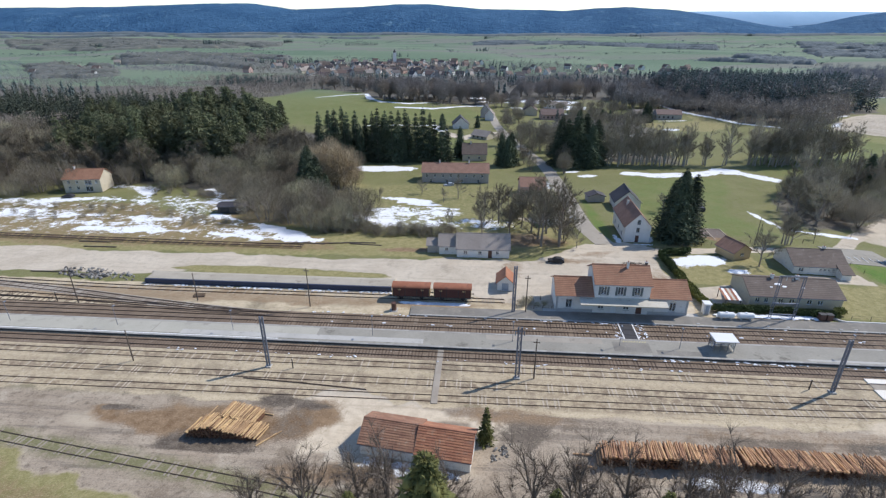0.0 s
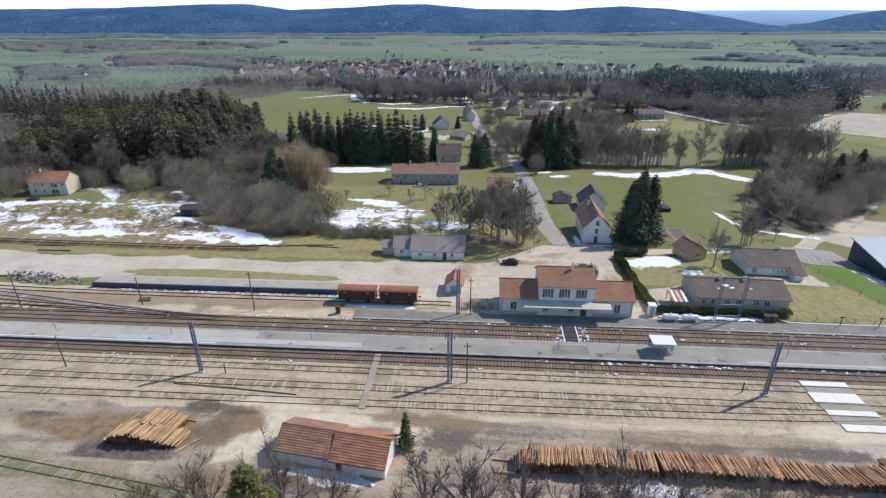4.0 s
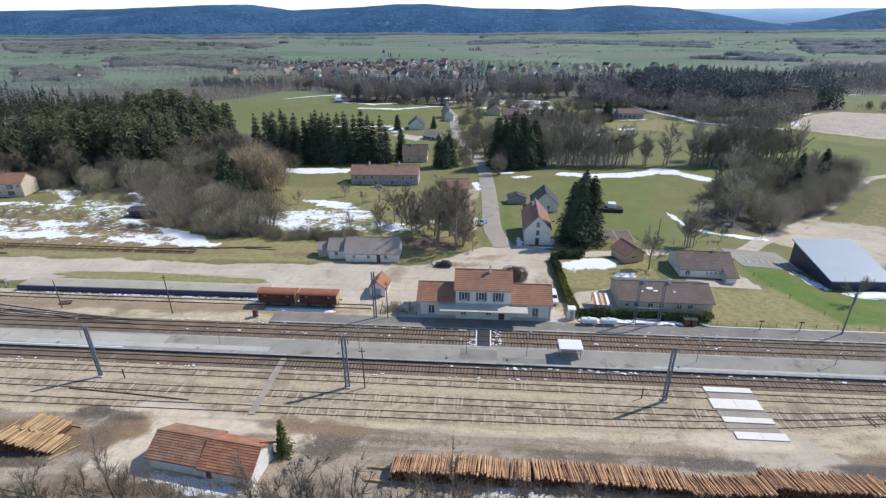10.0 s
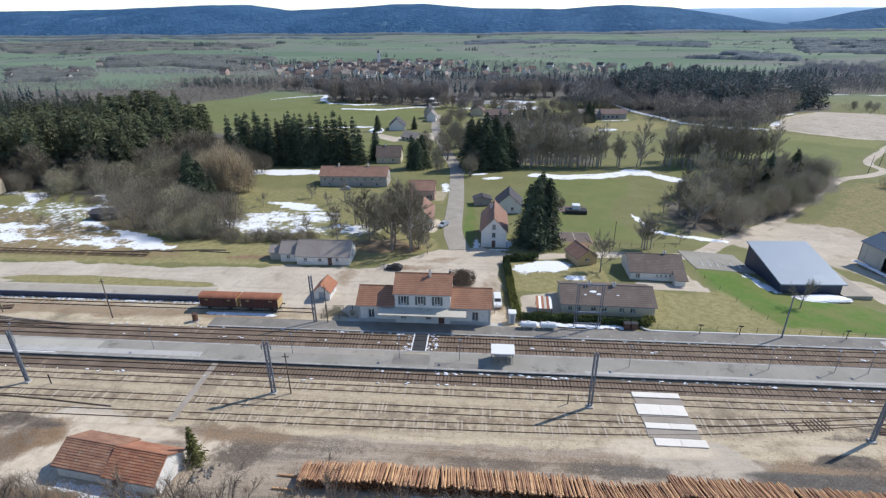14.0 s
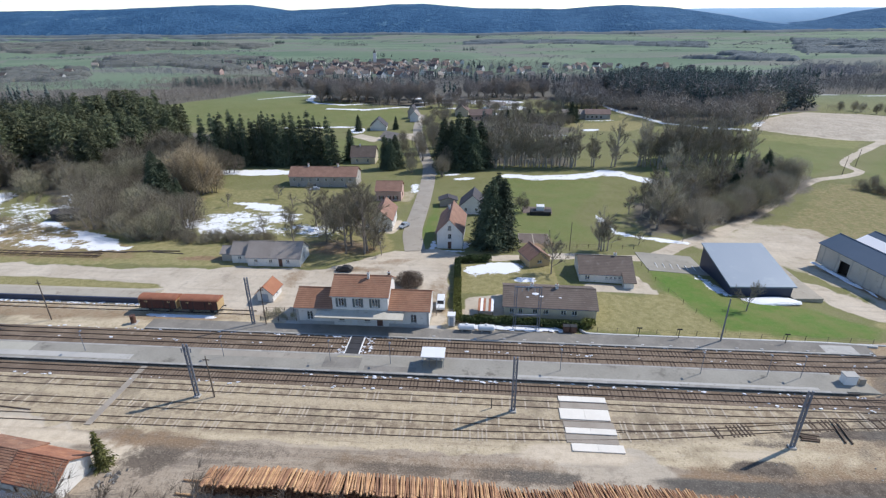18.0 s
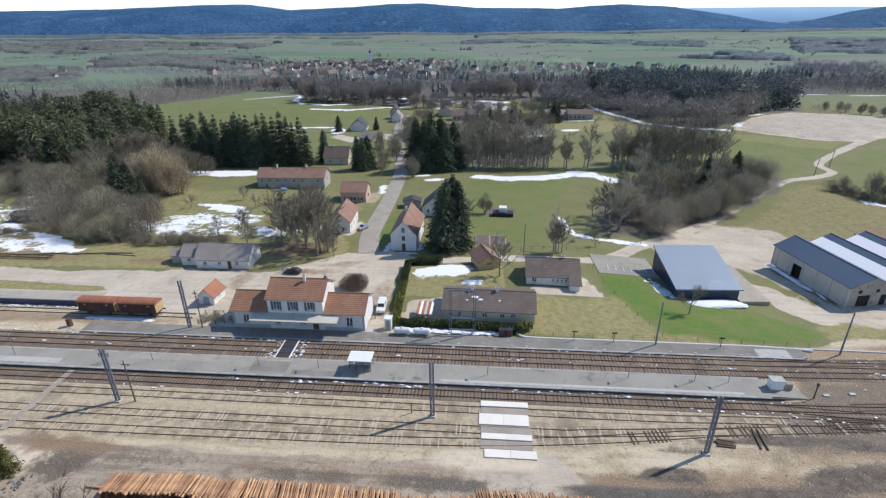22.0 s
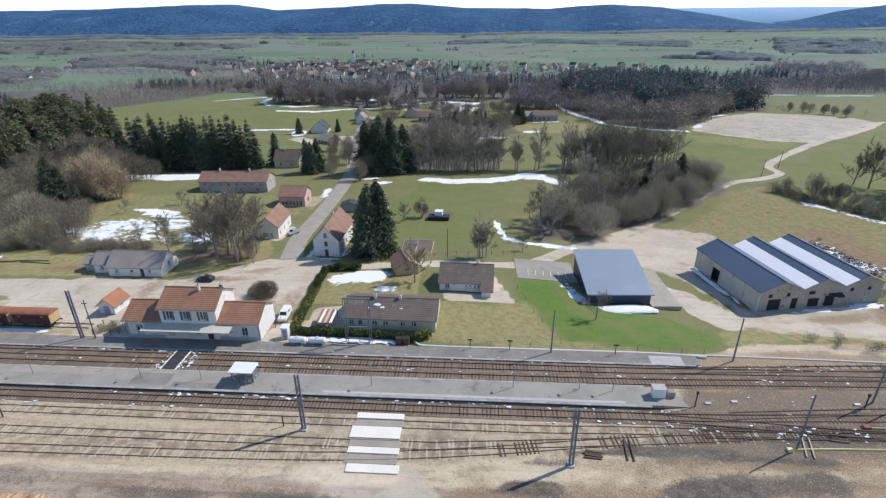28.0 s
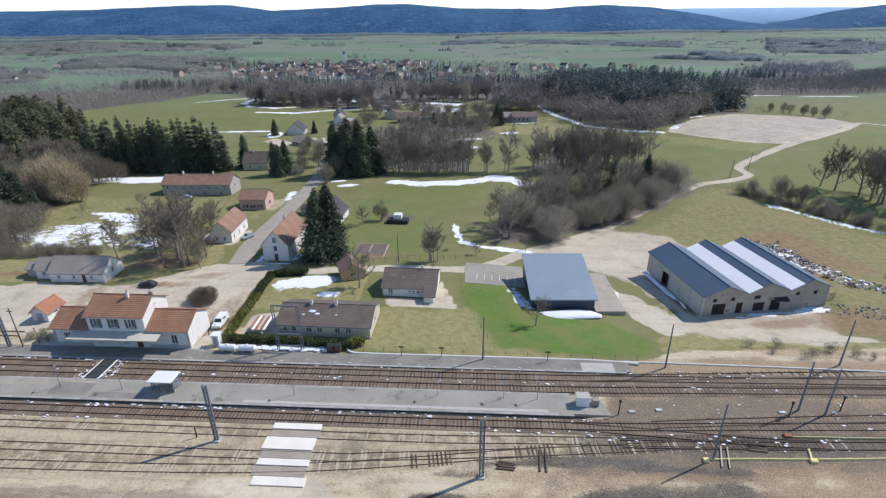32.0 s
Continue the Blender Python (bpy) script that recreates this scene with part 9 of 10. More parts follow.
def canopy(name, poly, h, cell, step, material, label, seed, hairs=0.12, peak=1.0, gaps=0.0):
    """A closed wood: one uneven sheet of crowns that falls to the ground at its edge, with upright twigs."""
    rng = np.random.default_rng(seed)
    h0 = h
    xs, ys = [p[0] for p in poly], [p[1] for p in poly]
    ux, uy = np.arange(min(xs) - 15, max(xs) + 15, step), np.arange(min(ys) - 15, max(ys) + 15, step)
    X, Y = np.meshgrid(ux, uy)
    X = X + rng.uniform(-0.35, 0.35, X.shape) * step
    Y = Y + rng.uniform(-0.35, 0.35, Y.shape) * step
    d, c = crowns(X, Y, cell, seed)
    ins = in_poly(X.ravel(), Y.ravel(), poly).reshape(X.shape) + 5 * np.sin(X / 17.0 + 2 * np.sin(Y / 23.0)) + 6 * (c - 0.5)
    if gaps:
        open_ = np.sin(X / 47 + 1.3 * np.sin(Y / 39 + seed)) * np.sin(Y / 58 + 1.7 * np.sin(X / 71))
        ins = np.where(open_ > gaps, np.minimum(ins, (gaps - open_) * 60 + 4 * (c - 0.5)), np.minimum(ins, 2 + (gaps - open_) * 60))
    h = h * (1 + 0.2 * np.sin(X / 33 + 2 * np.sin(Y / 41)) * np.sin(Y / 27))
    prof = np.sqrt(np.clip(1 - d * d * 0.8, 0, 1)) if peak <= 1 else np.clip(1 - d * 0.8, 0, 1)
    Z = h * (0.66 + 0.3 * c) * (1 - 0.42 * peak + 0.42 * peak * prof) * np.clip((ins + 1.0) / 7.0, 0, 1) ** 0.6 + rng.normal(size=X.shape) * 0.05 * h * (ins > 1)
    base = zg(X, Y)
    V = np.stack([X, Y, base + np.where(ins > -2, Z, -2.0)], 2)
    keep = (np.maximum.reduce([ins[:-1, :-1], ins[1:, :-1], ins[:-1, 1:], ins[1:, 1:]]) > 0).ravel()
    nx, ny = len(ux), len(uy)
    i = (np.arange(ny - 1)[:, None] * nx + np.arange(nx - 1)[None, :]).ravel()[keep]
    f = np.concatenate([np.stack([i, i + 1, i + nx + 1], 1), np.stack([i, i + nx + 1, i + nx], 1)])
    used, f = np.unique(f, return_inverse=True)
    v = V.reshape(-1, 3)[used]
    f = f.reshape(-1, 3)
    n0 = len(f)
    top = np.flatnonzero((ins.ravel()[used] > 1.5))
    if hairs and len(top):
        k = rng.choice(top, int(len(top) * hairs * step * step))
        b = v[k] + np.append(rng.normal(size=(len(k), 2)) * step * 0.5, np.full((len(k), 1), -0.12 * h0), 1)
        t = b + rng.normal(size=(len(k), 3)) * 0.05 * h0 + np.array((0, 0, 0.3)) * h0 * rng.uniform(0.6, 1.1, (len(k), 1))
        v2, f2 = slivers(rng, b, t, rng.uniform(0.012, 0.03, len(k)) * h0 * (0.8 if peak <= 1 else 2.2))
        f = np.concatenate([f, f2 + len(v)])
        v = np.concatenate([v, v2])
    rim = np.flatnonzero((ins > 0.0) & (ins < 7.5) & (Y < 1300))
    if len(rim):
        k = rng.choice(rim, int(len(rim) * 3.2 * step))
        b = np.stack([X.ravel()[k], Y.ravel()[k], base.ravel()[k] - 0.3], 1) + np.append(rng.normal(size=(len(k), 2)) * step * 0.6, np.zeros((len(k), 1)), 1)
        t = b + np.append(rng.normal(size=(len(k), 2)) * 0.05 * h0, (rng.uniform(0.45, 0.95, len(k)) * h0)[:, None], 1)
        v2, f2 = slivers(rng, b, t, rng.uniform(0.006, 0.026, len(k)) * h0)
        f = np.concatenate([f, f2 + len(v)])
        v = np.concatenate([v, v2])
    me_ = tri_mesh(name, v, f, M[material])
    me_.polygons.foreach_set("use_smooth", np.arange(len(f)) < n0)
    return tagged(new(name, me_), label, "woods", kind="stuff")


def jitter(poly, step, seed, keep=1.0, fray=5.0):
    """Uneven rows of places inside an outline whose border is frayed."""
    rng = np.random.default_rng(seed)
    xs, ys = [p[0] for p in poly], [p[1] for p in poly]
    X, Y = np.meshgrid(np.arange(min(xs) - 6, max(xs) + 6, step), np.arange(min(ys) - 6, max(ys) + 6, step))
    X = X.ravel() + rng.uniform(-0.45, 0.45, X.size) * step
    Y = Y.ravel() + rng.uniform(-0.45, 0.45, Y.size) * step
    patch = np.sin(X / 31 + 1.7 * np.sin(Y / 43 + seed)) * np.sin(Y / 37 + 1.3 * np.sin(X / 52))
    k = (in_poly(X, Y, poly) + fray * np.sin(X / 9.0 + 2 * np.sin(Y / 14.0)) > 0) & (rng.uniform(0, 1, X.size) < keep + 0.45 * patch * (keep < 1))
    return X[k], Y[k], rng


def grove(name, xs, ys, hs, seed, material, label, blades=60, wide=0.42, w=0.011):
    """Distant leafless trees: a trunk and a loose dome of long fine twigs each."""
    rng = np.random.default_rng(seed)
    xs, ys, hs = np.asarray(xs), np.asarray(ys), np.asarray(hs)
    n = len(xs)
    base = np.stack([xs, ys, zg(xs, ys) - 0.2], 1)
    wd = hs * wide * rng.uniform(0.75, 1.2, n)
    q = rng.normal(size=(n, blades, 3))
    q /= np.linalg.norm(q, axis=2, keepdims=True)
    q *= rng.uniform(0.1, 1.0, (n, blades, 1)) ** 0.5
    c = base[:, None, :] + q * np.stack([wd, wd, hs * 0.34], 1)[:, None, :]
    c[..., 2] += hs[:, None] * 0.6
    d = q * 0.9 + rng.normal(size=(n, blades, 3)) * 0.6 + np.array((0, 0, 0.22))
    d /= np.linalg.norm(d, axis=2, keepdims=True)
    ln = (hs[:, None] * rng.uniform(0.1, 0.26, (n, blades)))[..., None]
    b, t = c - d * ln * 0.5, c + d * ln * 0.5
    tops = base + np.stack([rng.normal(size=n) * 0.3, rng.normal(size=n) * 0.3, hs * 0.8], 1)
    v, f = slivers(rng, np.concatenate([b.reshape(-1, 3), base]), np.concatenate([t.reshape(-1, 3), tops]),
                   np.concatenate([np.repeat(hs * w, blades) * rng.uniform(0.6, 1.4, n * blades), hs * 0.018]))
    return tagged(new(name, tri_mesh(name, v, f, M[material])), label, "woods", kind="stuff")


def wood(poly, step, h, seed, keep, material, label, blades=55, **kw):
    x, y, r = jitter(poly, step, seed, keep)
    return grove("woodland", x, y, h * r.uniform(0.65, 1.2, len(x)), seed + 1, material, label, blades, **kw)


def firs(poly, step, h, seed, keep, label, material="far_conifer", boughs=170):
    """Distant conifers: each a leader and many drooping boughs, short above and long below."""
    x, y, rng = jitter(poly, step, seed, keep, 8.0)
    n = len(x)
    hs = h * rng.uniform(0.6, 1.15, n)
    base = np.stack([x, y, zg(x, y) - 0.2], 1)
    t = rng.uniform(0.08, 0.97, (n, boughs))
    a = rng.uniform(0, 6.283, (n, boughs))
    R = hs[:, None] * rng.uniform(0.15, 0.21, n)[:, None] * (1 - t) ** 0.5 * rng.uniform(0.55, 1.15, (n, boughs)) + 0.3
    d = np.stack([np.cos(a), np.sin(a), rng.uniform(-0.75, 0.5, (n, boughs))], 2)
    b = base[:, None, :] + np.stack([0 * t, 0 * t, hs[:, None] * t], 2) + d * (R * rng.uniform(0.0, 0.45, (n, boughs)))[..., None]
    e = b + d * (R * rng.uniform(0.5, 0.75, (n, boughs)))[..., None]
    v, f = slivers(rng, np.concatenate([b.reshape(-1, 3), base]), np.concatenate([e.reshape(-1, 3), base + np.stack([0 * hs, 0 * hs, hs], 1)]), np.concatenate([(R * 0.13).ravel() + 0.06, hs * 0.02]))
    return tagged(new("conifer_wood", tri_mesh("conifer_wood", v, f, M[material])), label, "woods", kind="stuff")


# the mixed wood behind the gravel field
wood([(150, 488), (157, 414), (168, 356), (190, 336), (206, 331), (234, 366), (250, 384), (262, 412), (230, 392), (205, 366), (190, 372), (176, 420), (170, 490)], 4.6, 15.0, 501, 0.95, "far_twig_brown", "brown bare trees at the edge of the conifer wood", 130, w=0.009)
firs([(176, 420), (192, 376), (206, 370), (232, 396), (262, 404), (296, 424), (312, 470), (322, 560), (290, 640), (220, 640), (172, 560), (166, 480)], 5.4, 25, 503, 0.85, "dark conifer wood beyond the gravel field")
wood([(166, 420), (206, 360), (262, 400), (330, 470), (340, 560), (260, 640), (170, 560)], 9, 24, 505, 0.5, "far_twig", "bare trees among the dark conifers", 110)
wood([(230, 384), (262, 404), (256, 420), (232, 402)], 5, 15, 508, 0.9, "far_twig_olive", "pale olive trees at the front of the conifer wood", 120, w=0.009)
wood([(120, 440), (152, 425), (152, 500), (176, 570), (150, 590), (112, 510)], 5.0, 16, 507, 0.95, "far_twig", "tall bare trees beside the conifer wood", 120, w=0.009)
# trees round the far gardens and before the village
wood([(-64, 409), (-38, 410), (-16, 431), (0, 441), (-18, 440), (-40, 422), (-62, 420)], 2.6, 3.5, 512, 0.9, "far_twig_brown", "dark hedge along the far meadow", 40)
wood([(16, 400), (34, 392), (80, 392), (112, 396), (118, 470), (100, 500), (10, 500), (6, 460)], 7.5, 8, 515, 0.26, "far_twig_brown", "bare garden trees round the red roofed houses", 60)
firs([(58, 374), (96, 378), (100, 388), (60, 386)], 3.6, 8, 517, 0.8, "small dark conifers in a far garden")
wood([(40, 300), (92, 318), (104, 334), (100, 372), (56, 376), (34, 346)], 4.4, 7.5, 519, 0.8, "far_twig_brown", "brown scrub and young trees behind the tree line", 60)
wood([(40, 247), (92, 249), (92, 266), (80, 282), (60, 274), (40, 266)], 5.0, 9, 521, 0.7, "far_twig_olive", "bare undergrowth of the tree line", 60)
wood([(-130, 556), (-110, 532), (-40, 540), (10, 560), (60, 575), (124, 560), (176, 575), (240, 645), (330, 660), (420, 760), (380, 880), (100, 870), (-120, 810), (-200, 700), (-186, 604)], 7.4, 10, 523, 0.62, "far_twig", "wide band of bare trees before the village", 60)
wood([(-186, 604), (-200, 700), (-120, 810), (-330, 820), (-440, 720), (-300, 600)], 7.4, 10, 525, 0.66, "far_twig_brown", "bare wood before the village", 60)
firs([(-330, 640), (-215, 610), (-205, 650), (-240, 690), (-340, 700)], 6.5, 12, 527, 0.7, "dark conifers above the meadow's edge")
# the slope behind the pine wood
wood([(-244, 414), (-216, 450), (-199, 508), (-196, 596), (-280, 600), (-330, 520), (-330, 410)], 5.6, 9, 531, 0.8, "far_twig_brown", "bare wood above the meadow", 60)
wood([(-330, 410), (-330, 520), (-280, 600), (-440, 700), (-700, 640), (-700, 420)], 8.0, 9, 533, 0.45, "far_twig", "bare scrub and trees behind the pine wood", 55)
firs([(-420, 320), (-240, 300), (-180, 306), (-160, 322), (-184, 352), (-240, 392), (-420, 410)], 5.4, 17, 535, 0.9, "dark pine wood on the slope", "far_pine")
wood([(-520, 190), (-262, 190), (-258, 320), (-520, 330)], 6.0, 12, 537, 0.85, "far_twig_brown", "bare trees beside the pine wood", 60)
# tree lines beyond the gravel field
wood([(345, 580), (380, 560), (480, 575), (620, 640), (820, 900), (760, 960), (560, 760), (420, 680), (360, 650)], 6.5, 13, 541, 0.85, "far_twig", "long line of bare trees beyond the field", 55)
wood([(430, 700), (560, 780), (800, 1060), (846, 1165), (760, 1262), (520, 960), (420, 800)], 9, 12, 543, 0.6, "far_twig_haze", "bare wood beyond the gravel field", 45)
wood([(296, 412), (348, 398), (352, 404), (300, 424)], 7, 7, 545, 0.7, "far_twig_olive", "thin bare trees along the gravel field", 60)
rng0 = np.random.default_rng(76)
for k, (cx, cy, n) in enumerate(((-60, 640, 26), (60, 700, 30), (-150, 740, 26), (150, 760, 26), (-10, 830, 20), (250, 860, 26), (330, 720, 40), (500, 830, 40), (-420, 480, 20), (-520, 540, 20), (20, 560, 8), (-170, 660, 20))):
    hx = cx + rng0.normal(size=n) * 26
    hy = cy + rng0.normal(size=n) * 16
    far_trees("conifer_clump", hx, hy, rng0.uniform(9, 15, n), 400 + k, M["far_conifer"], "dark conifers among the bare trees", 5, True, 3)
wood([(-1500, 1150), (-900, 780), (-640, 660), (-500, 720), (-560, 780), (-820, 920), (-1100, 1220)], 12, 9, 551, 0.5, "far_twig_haze", "bare scrub beside the village meadows", 45)
wood([(-760, 1000), (-560, 860), (-420, 860), (-440, 940), (-640, 1080)], 10, 9, 553, 0.6, "far_twig_haze", "bare scrub between far meadows", 45)
canopy("woodland", [(-3200, 3300), (-1500, 3350), (0, 3250), (1400, 3350), (2600, 3500), (2600, 3560), (1200, 3480), (0, 3400), (-1500, 3480), (-3200, 3440)], 12, 20, 16, "far_hedge_haze", "band of woods at the foot of the hills", 224, 0.0)
canopy("woodland", [(-2900, 2950), (-1700, 2900), (-600, 3000), (-500, 3060), (-1700, 3040), (-2900, 3080)], 11, 18, 12, "far_hedge_haze", "dark woods on the far western slope", 226, 0.0, gaps=0.3)
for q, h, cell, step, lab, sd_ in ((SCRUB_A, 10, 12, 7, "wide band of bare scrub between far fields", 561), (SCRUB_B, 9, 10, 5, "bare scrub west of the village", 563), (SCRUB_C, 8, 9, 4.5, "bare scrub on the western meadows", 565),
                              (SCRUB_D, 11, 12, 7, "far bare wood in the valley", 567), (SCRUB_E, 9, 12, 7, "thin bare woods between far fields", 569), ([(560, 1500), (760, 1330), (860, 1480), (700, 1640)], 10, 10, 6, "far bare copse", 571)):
    canopy("woodland", q, h, cell, step, "far_hedge_haze" if sd_ > 566 else "far_wood", lab, sd_, 0.1, gaps=0.02)
wood(SCRUB_B, 16, 10, 564, 0.7, "far_twig_haze", "taller bare trees in the western scrub", 40, w=0.02)
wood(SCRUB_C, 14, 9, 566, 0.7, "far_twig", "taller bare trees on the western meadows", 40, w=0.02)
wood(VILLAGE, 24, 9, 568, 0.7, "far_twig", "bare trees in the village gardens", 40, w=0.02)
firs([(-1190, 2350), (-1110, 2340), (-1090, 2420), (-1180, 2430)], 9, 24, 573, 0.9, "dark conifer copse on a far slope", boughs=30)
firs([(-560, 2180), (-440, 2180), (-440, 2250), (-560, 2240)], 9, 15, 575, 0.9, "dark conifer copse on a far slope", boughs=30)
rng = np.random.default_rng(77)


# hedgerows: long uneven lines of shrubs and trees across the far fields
for mk, cnt, ht, lab in (("far_hedge_haze", 130, 5.5, "distant dark hedgerows between the fields"), ("far_twig_haze", 110, 7.5, "distant lines of bare trees between the fields")):
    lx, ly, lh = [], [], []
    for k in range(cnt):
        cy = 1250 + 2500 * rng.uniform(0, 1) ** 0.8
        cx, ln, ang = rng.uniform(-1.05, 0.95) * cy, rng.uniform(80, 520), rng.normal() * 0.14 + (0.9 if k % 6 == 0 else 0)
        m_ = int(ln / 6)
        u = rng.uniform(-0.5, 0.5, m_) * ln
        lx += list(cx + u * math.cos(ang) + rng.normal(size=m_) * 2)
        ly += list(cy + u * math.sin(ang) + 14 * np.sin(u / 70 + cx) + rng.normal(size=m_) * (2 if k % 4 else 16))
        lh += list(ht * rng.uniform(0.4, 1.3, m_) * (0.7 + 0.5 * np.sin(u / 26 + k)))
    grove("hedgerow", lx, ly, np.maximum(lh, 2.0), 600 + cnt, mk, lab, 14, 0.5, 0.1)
hx, hy, hh = [], [], []
for k in range(9):
    cy = rng.uniform(1300, 3900)
    cx = rng.uniform(-1.0, 0.9) * cy
    m_ = int(rng.uniform(6, 40))
    hx += list(cx + rng.normal(size=m_) * rng.uniform(8, 30))
    hy += list(cy + rng.normal(size=m_) * 16)
    hh += list(rng.uniform(9, 15, m_))
hx += list(-1092 + rng.normal(size=26) * 14)
hy += list(2150 + rng.normal(size=26) * 12)
hh += list(rng.uniform(18, 30, 26))
hx += list(np.linspace(-500, -365, 34) + rng.normal(size=34) * 6)
hy += list(np.linspace(1100, 1165, 34) + rng.normal(size=34) * 8)
hh += list(rng.uniform(10, 17, 34))
far_trees("copses", hx, hy, hh, 79, M["far_conifer"], "distant dark conifer copses", 4, True, 0)


def far_house(x, y, w, d, h, r, rz, wm, rm):
    hs = thing("village_house", x, y, g(x, y) - 0.3, rz, "distant village house with pale walls and tiled roof", "house", "village houses")
    bm = boxm(-w / 2, w / 2, -d / 2, d / 2, 0, h)
    v = [bm.verts.new(p) for xx in (-w / 2, w / 2) for p in ((xx, -d / 2, h), (xx, d / 2, h), (xx, 0, r - 0.1))]
    bm.faces.new((v[0], v[2], v[1])); bm.faces.new((v[3], v[4], v[5]))
    part("wall", bm, M[wm], hs)
    bm = bmesh.new()
    for s in (-1, 1):
        k = (r - h) / (d / 2)
        slab(bm, [(-w / 2 - 0.4, s * (d / 2 + 0.5), h - k * 0.5 + 0.1), (w / 2 + 0.4, s * (d / 2 + 0.5), h - k * 0.5 + 0.1), (w / 2 + 0.4, 0, r + 0.1), (-w / 2 - 0.4, 0, r + 0.1)], 0.2)
    bmesh.ops.recalc_face_normals(bm, faces=bm.faces[:])
    part("roof", bm, M[rm], hs)
    for k in range(max(2, int(w / 3.5))):
        part("window", boxm(-w / 2 + 1.2 + 3.0 * k, -w / 2 + 2.3 + 3.0 * k, -d / 2 - 0.03, -d / 2 + 0.02, h * 0.35, h * 0.35 + 1.4), M["black_metal"], hs)
    return hs


far_house(-14.0, 338, 11, 10, 3.2, 7.6, 96, "white_wall", "slate")
far_house(0.5, 304, 11, 8, 2.4, 4.8, -35, "cream_wall", "fibro")
far_house(5.0, 372, 7, 6, 4.6, 7.6, 85, "white_wall", "fibro")
far_house(2.0, 383, 6, 6, 5.6, 9.8, 80, "grey_wall", "slate")
far_house(36, 408, 11, 10, 4.6, 8.2, 88, "cream_wall", "roof_dull")
far_house(50, 390, 16, 10, 4.4, 7.6, 4, "pink_wall", "roof_dull")
far_house(62, 452, 16, 9, 3.4, 5.4, -3, "white_wall", "fibro")
far_house(116, 393, 15, 11, 4.4, 6.8, -3, "grey_wall", "fibro")
far_house(132, 389, 17, 11, 4.4, 6.8, -3, "grey_wall", "roof_dull")
far_house(160, 811, 16, 10, 5.5, 9.5, 10, "white_wall", "fibro")
protos = [far_house(-160 + 14 * k, 1080 + 9 * k, 11 + k, 9, 5 + 0.4 * k, 9.5 + 0.4 * k, 30 * k, ("white_wall", "cream_wall", "grey_wall", "white_wall", "pink_wall")[k], ("tile_brown", "fibro", "roof_dull", "slate", "tile_brown")[k]) for k in range(5)]
rnd = random.Random(5)
for k in range(230):
    x = -225 + rnd.gauss(0, 95) + (90 if k % 4 == 0 else 0)
    y = rnd.uniform(850, 1390)
    x += 60 * ss(1100, 850, y)
    copy_thing(protos[k % 5], pose(x, y, g(x, y) - 0.3, 0, 0, rnd.uniform(0, 360)))
for k in range(40):
    x, y = rnd.uniform(-120, 480), rnd.uniform(960, 1190)
    copy_thing(protos[k % 5], pose(x, y, g(x, y) - 0.3, 0, 0, rnd.uniform(0, 360)))
for k in range(7):
    x, y = rnd.uniform(-900, -330), rnd.uniform(780, 1250)
    copy_thing(protos[k % 5], pose(x, y, g(x, y) - 0.3, 0, 0, rnd.uniform(0, 360)))
x, y, rr_ = fill([(-480, 900), (-60, 860), (240, 900), (220, 1400), (-480, 1450)], 620, 301)
grove("village_trees", x, y, rr_.uniform(6, 11, len(x)), 302, "far_twig", "bare trees between the village houses", 40, 0.36, 0.02)
x, y, rr_ = fill([(-420, 1060), (-60, 1020), (120, 1050), (60, 1300), (-420, 1330)], 90, 303)
far_trees("village_conifers", x, y, rr_.uniform(8, 15, len(x)), 304, M["far_conifer"], "dark conifers between the village houses", 5, True)
ch = thing("church", -214, 1306, g(-214, 1306), 10, "pale stone church with a tall square tower", "church")
part("nave", boxm(4, 26, -5, 5, 0, 10), M["grey_wall"], ch)
bm = bmesh.new()
for s in (-1, 1):
    slab(bm, [(3.5, s * 5.6, 9.7), (26.5, s * 5.6, 9.7), (26.5, 0, 15), (3.5, 0, 15)], 0.3)
bmesh.ops.recalc_face_normals(bm, faces=bm.faces[:])
part("roof", bm, M["slate"], ch)
part("tower", boxm(-4, 4, -4, 4, 0, 29), M["white_wall"], ch)
bm = bmesh.new()
tube(bm, (0, 0, 29), (0, 0, 32), 4.6, 2.6, 8)
tube(bm, (0, 0, 32), (0, 0, 37), 2.2, 0.2, 8)
part("spire", bm, M["slate"], ch)

# wooded hills on the horizon, their haze painted into the colour
def ridge(name, xs, zs, y, depth, base, material, label, rough):
    bm = bmesh.new()
    nx, ny = 150, 14
    lo, hi = xs[0], xs[-1]
    grid = []
    for j in range(ny):
        t = j / (ny - 1)
        r = []
        for i in range(nx):
            x = lo + (hi - lo) * i / (nx - 1)
            top = float(np.interp(x, xs, zs))
            prof = math.sin(min(1.0, t * 1.1) * math.pi / 2) ** 0.8
            wv = noise.fractal(Vector((x / 420, t * 2.2, y / 1000)), 0.8, 2.0, 5) * rough * prof * (1 - t * 0.6)
            r.append(bm.verts.new((x * (1 - 0.12 * (1 - t)), y - depth * (1 - t), base + (top - base) * prof + wv)))
        grid.append(r)
    for j in range(ny - 1):
        for i in range(nx - 1):
            bm.faces.new((grid[j][i], grid[j][i + 1], grid[j + 1][i + 1], grid[j + 1][i]))
    for f in bm.faces:
        f.smooth = True
    return tagged(mesh_ob(name, bm, material), label, "hills", kind="structure")


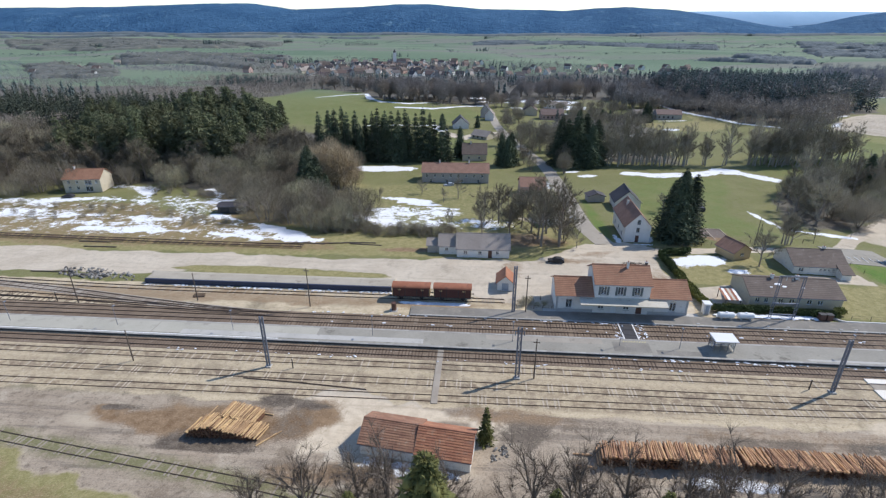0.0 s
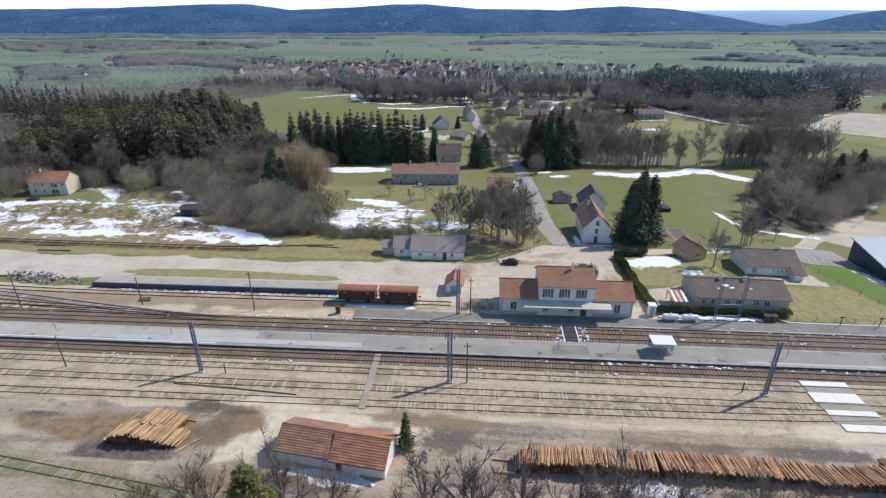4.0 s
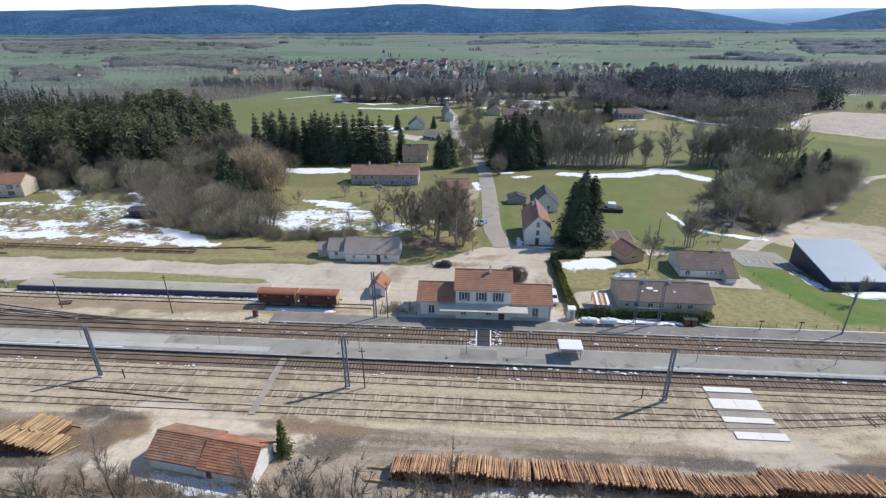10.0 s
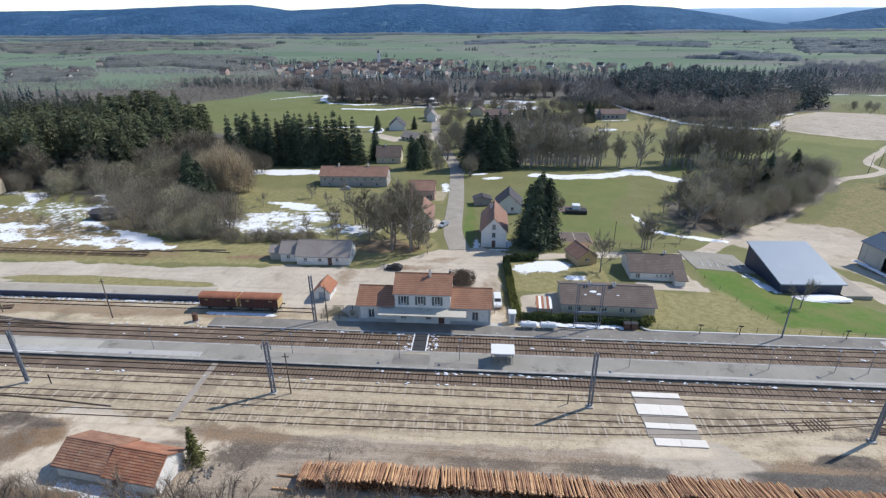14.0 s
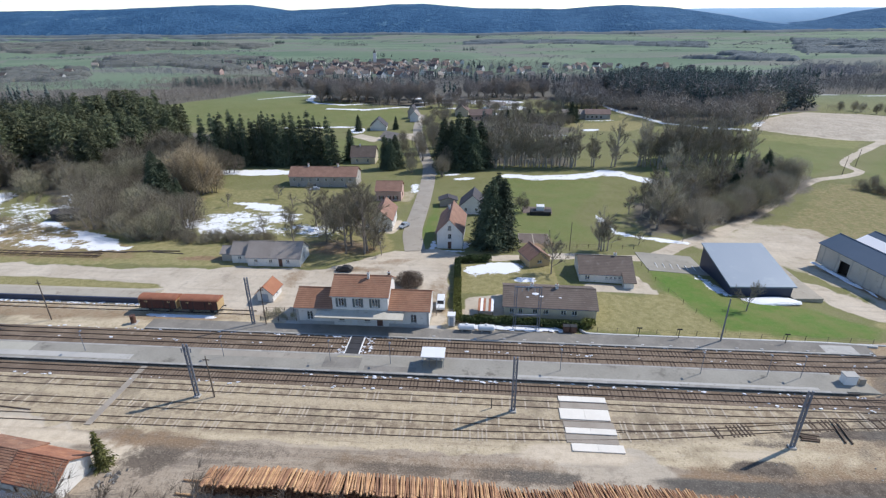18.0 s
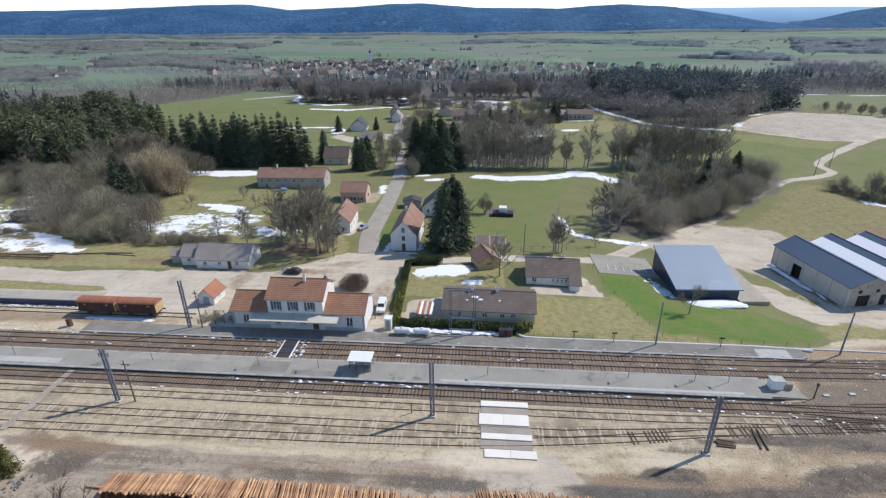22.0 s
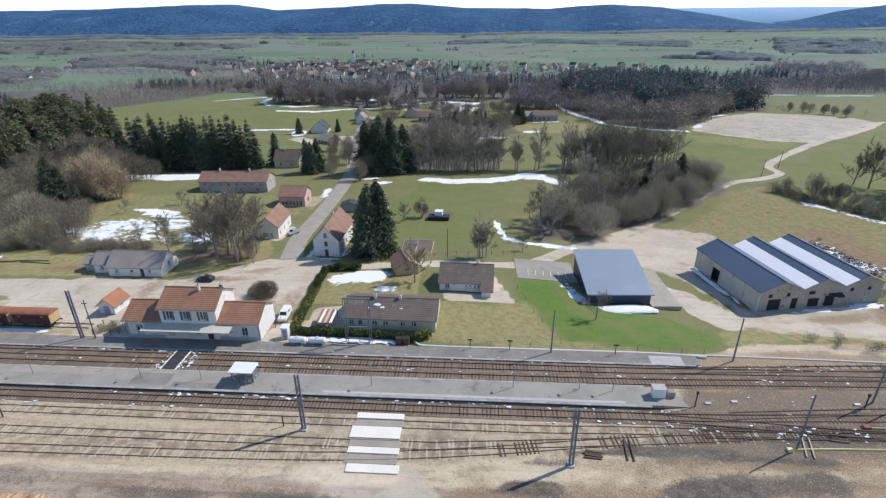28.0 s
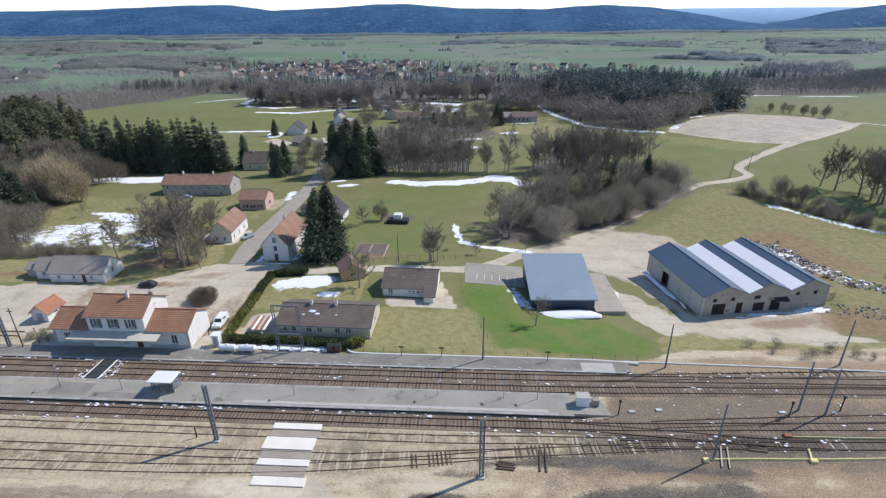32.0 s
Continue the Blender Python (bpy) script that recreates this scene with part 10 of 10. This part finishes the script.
ridge("backdrop_hills", [-5200, -4070, -3070, -2300, -1870, -1545, -1080, -700, -445, -44, 615, 850, 1086, 1471, 1820, 2120, 2500], [125, 135, 142, 160, 161, 124, 130, 155, 155, 122, 108, 130, 137, 116, 57, 8, -30], 4500, 1000, -46, M["hill_wood_hazed"], "long forested hills on the horizon", 14)
ridge("backdrop_hills", [2300, 2500, 2750, 3000, 3300, 4200], [0, 16, 70, 106, 130, 150], 4500, 700, -30, M["hill_wood_hazed"], "forested hill on the horizon", 10)
ridge("backdrop_ridge", [-5600, -1500, 0, 900, 1500, 2000, 2800, 4600], [60, 80, 118, 112, 110, 112, 112, 95], 5000, 300, -40, M["hill_far_hazed"], "far ridge coloured pale blue for haze", 4)


# dark sleepers of the turnouts, and sleepers dropped in small piles
for pts in ([(89, 71.1), (92, 71.6), (95, 72.1)], [(104, 73.5), (116, 74.9), (128, 76.2), (138, 77.2)], [(118, 79.0), (132, 78.0), (142, 77.4)], [(-98, 98.4), (-75, 95.0), (-58, 92.6)], [(118, 91.3), (140, 92.8), (165, 94.6)]):
    q = smooth_path([(*p, 0) for p in pts], 3.0)
    SLEEPERS.append((turnout, q, "sleeper_wood", (60, 140), 0.62, 0.165, 0.62))
for x, y, rz, n in ((102.6, 70.4, -4, 4), (139.5, 75.6, -10, 4), (-62, 97.0, 12, 4)):
    pile = thing("sleeper_pile", x, y, 0.0, rz, "small pile of old wooden sleepers beside the track", "sleeper pile", "piles of old sleepers")
    for k in range(n):
        ob = new("sleeper", SLEEPER_LOOSE)
        ob.parent = pile
        ob.matrix_local = pose(random.uniform(-0.3, 0.3), 0.34 * k + random.uniform(-0.05, 0.05), 0.1 + (0.19 if k == n - 1 else 0), 0, 0, random.uniform(-6, 6))


# ---- sleepers, last ----
def sleeper_mesh(material):
    bm = rounded_box(-0.13, 0.13, -1.25, 1.25, -0.1, 0.0, 0.02, 1)
    me_ = bpy.data.meshes.new("sleeper")
    bm.to_mesh(me_)
    bm.free()
    me_.materials.append(M[material])
    return me_


SL = {k: sleeper_mesh(k) for k in ("sleeper_wood", "sleeper_pale", "sleeper_buried")}
for t_, path, mk, near, spacing, ztop, keep in SLEEPERS:
    rnd = random.Random(int(path[0][1] * 100))
    p = np.array([(q[0], q[1]) for q in path])
    seg = np.hypot(*np.diff(p, axis=0).T)
    cum = np.concatenate([[0], np.cumsum(seg)])
    vs, fs = [], []
    ox, oy = t_.location.x, t_.location.y
    for s in np.arange(0.3, cum[-1], spacing):
        if rnd.random() > keep:
            continue
        i = min(len(seg) - 1, int(np.searchsorted(cum, s) - 1))
        d = (p[i + 1] - p[i]) / seg[i]
        c = p[i] + d * (s - cum[i])
        z = ztop - 0.12 + rnd.uniform(-0.012, 0.012) if ztop > 0.1 else rnd.uniform(-0.05, 0.04)
        if near and near[0] < c[0] < near[1]:
            ob = new("sleeper", SL[mk])
            ob.parent = t_
            ob.matrix_local = pose(c[0] - ox, c[1] - oy, z, 0, 0, math.degrees(math.atan2(d[1], d[0])) + rnd.uniform(-1, 1))
        else:
            n = np.array((-d[1], d[0])) * 1.25
            w = d * 0.13
            k = len(vs)
            for zz in (z - 0.1, z):
                for a, b in ((-1, -1), (1, -1), (1, 1), (-1, 1)):
                    q = c + w * a + n * b
                    vs.append((q[0] - ox, q[1] - oy, zz))
            fs += [(k + 4, k + 5, k + 6, k + 7), (k, k + 1, k + 5, k + 4), (k + 1, k + 2, k + 6, k + 5), (k + 2, k + 3, k + 7, k + 6), (k + 3, k, k + 4, k + 7)]
    me_ = bpy.data.meshes.new("sleepers")
    me_.from_pydata(vs, [], fs)
    me_.materials.append(M[mk])
    ob = new("sleepers", me_)
    ob.parent = t_
    ob["kind"] = "stuff"
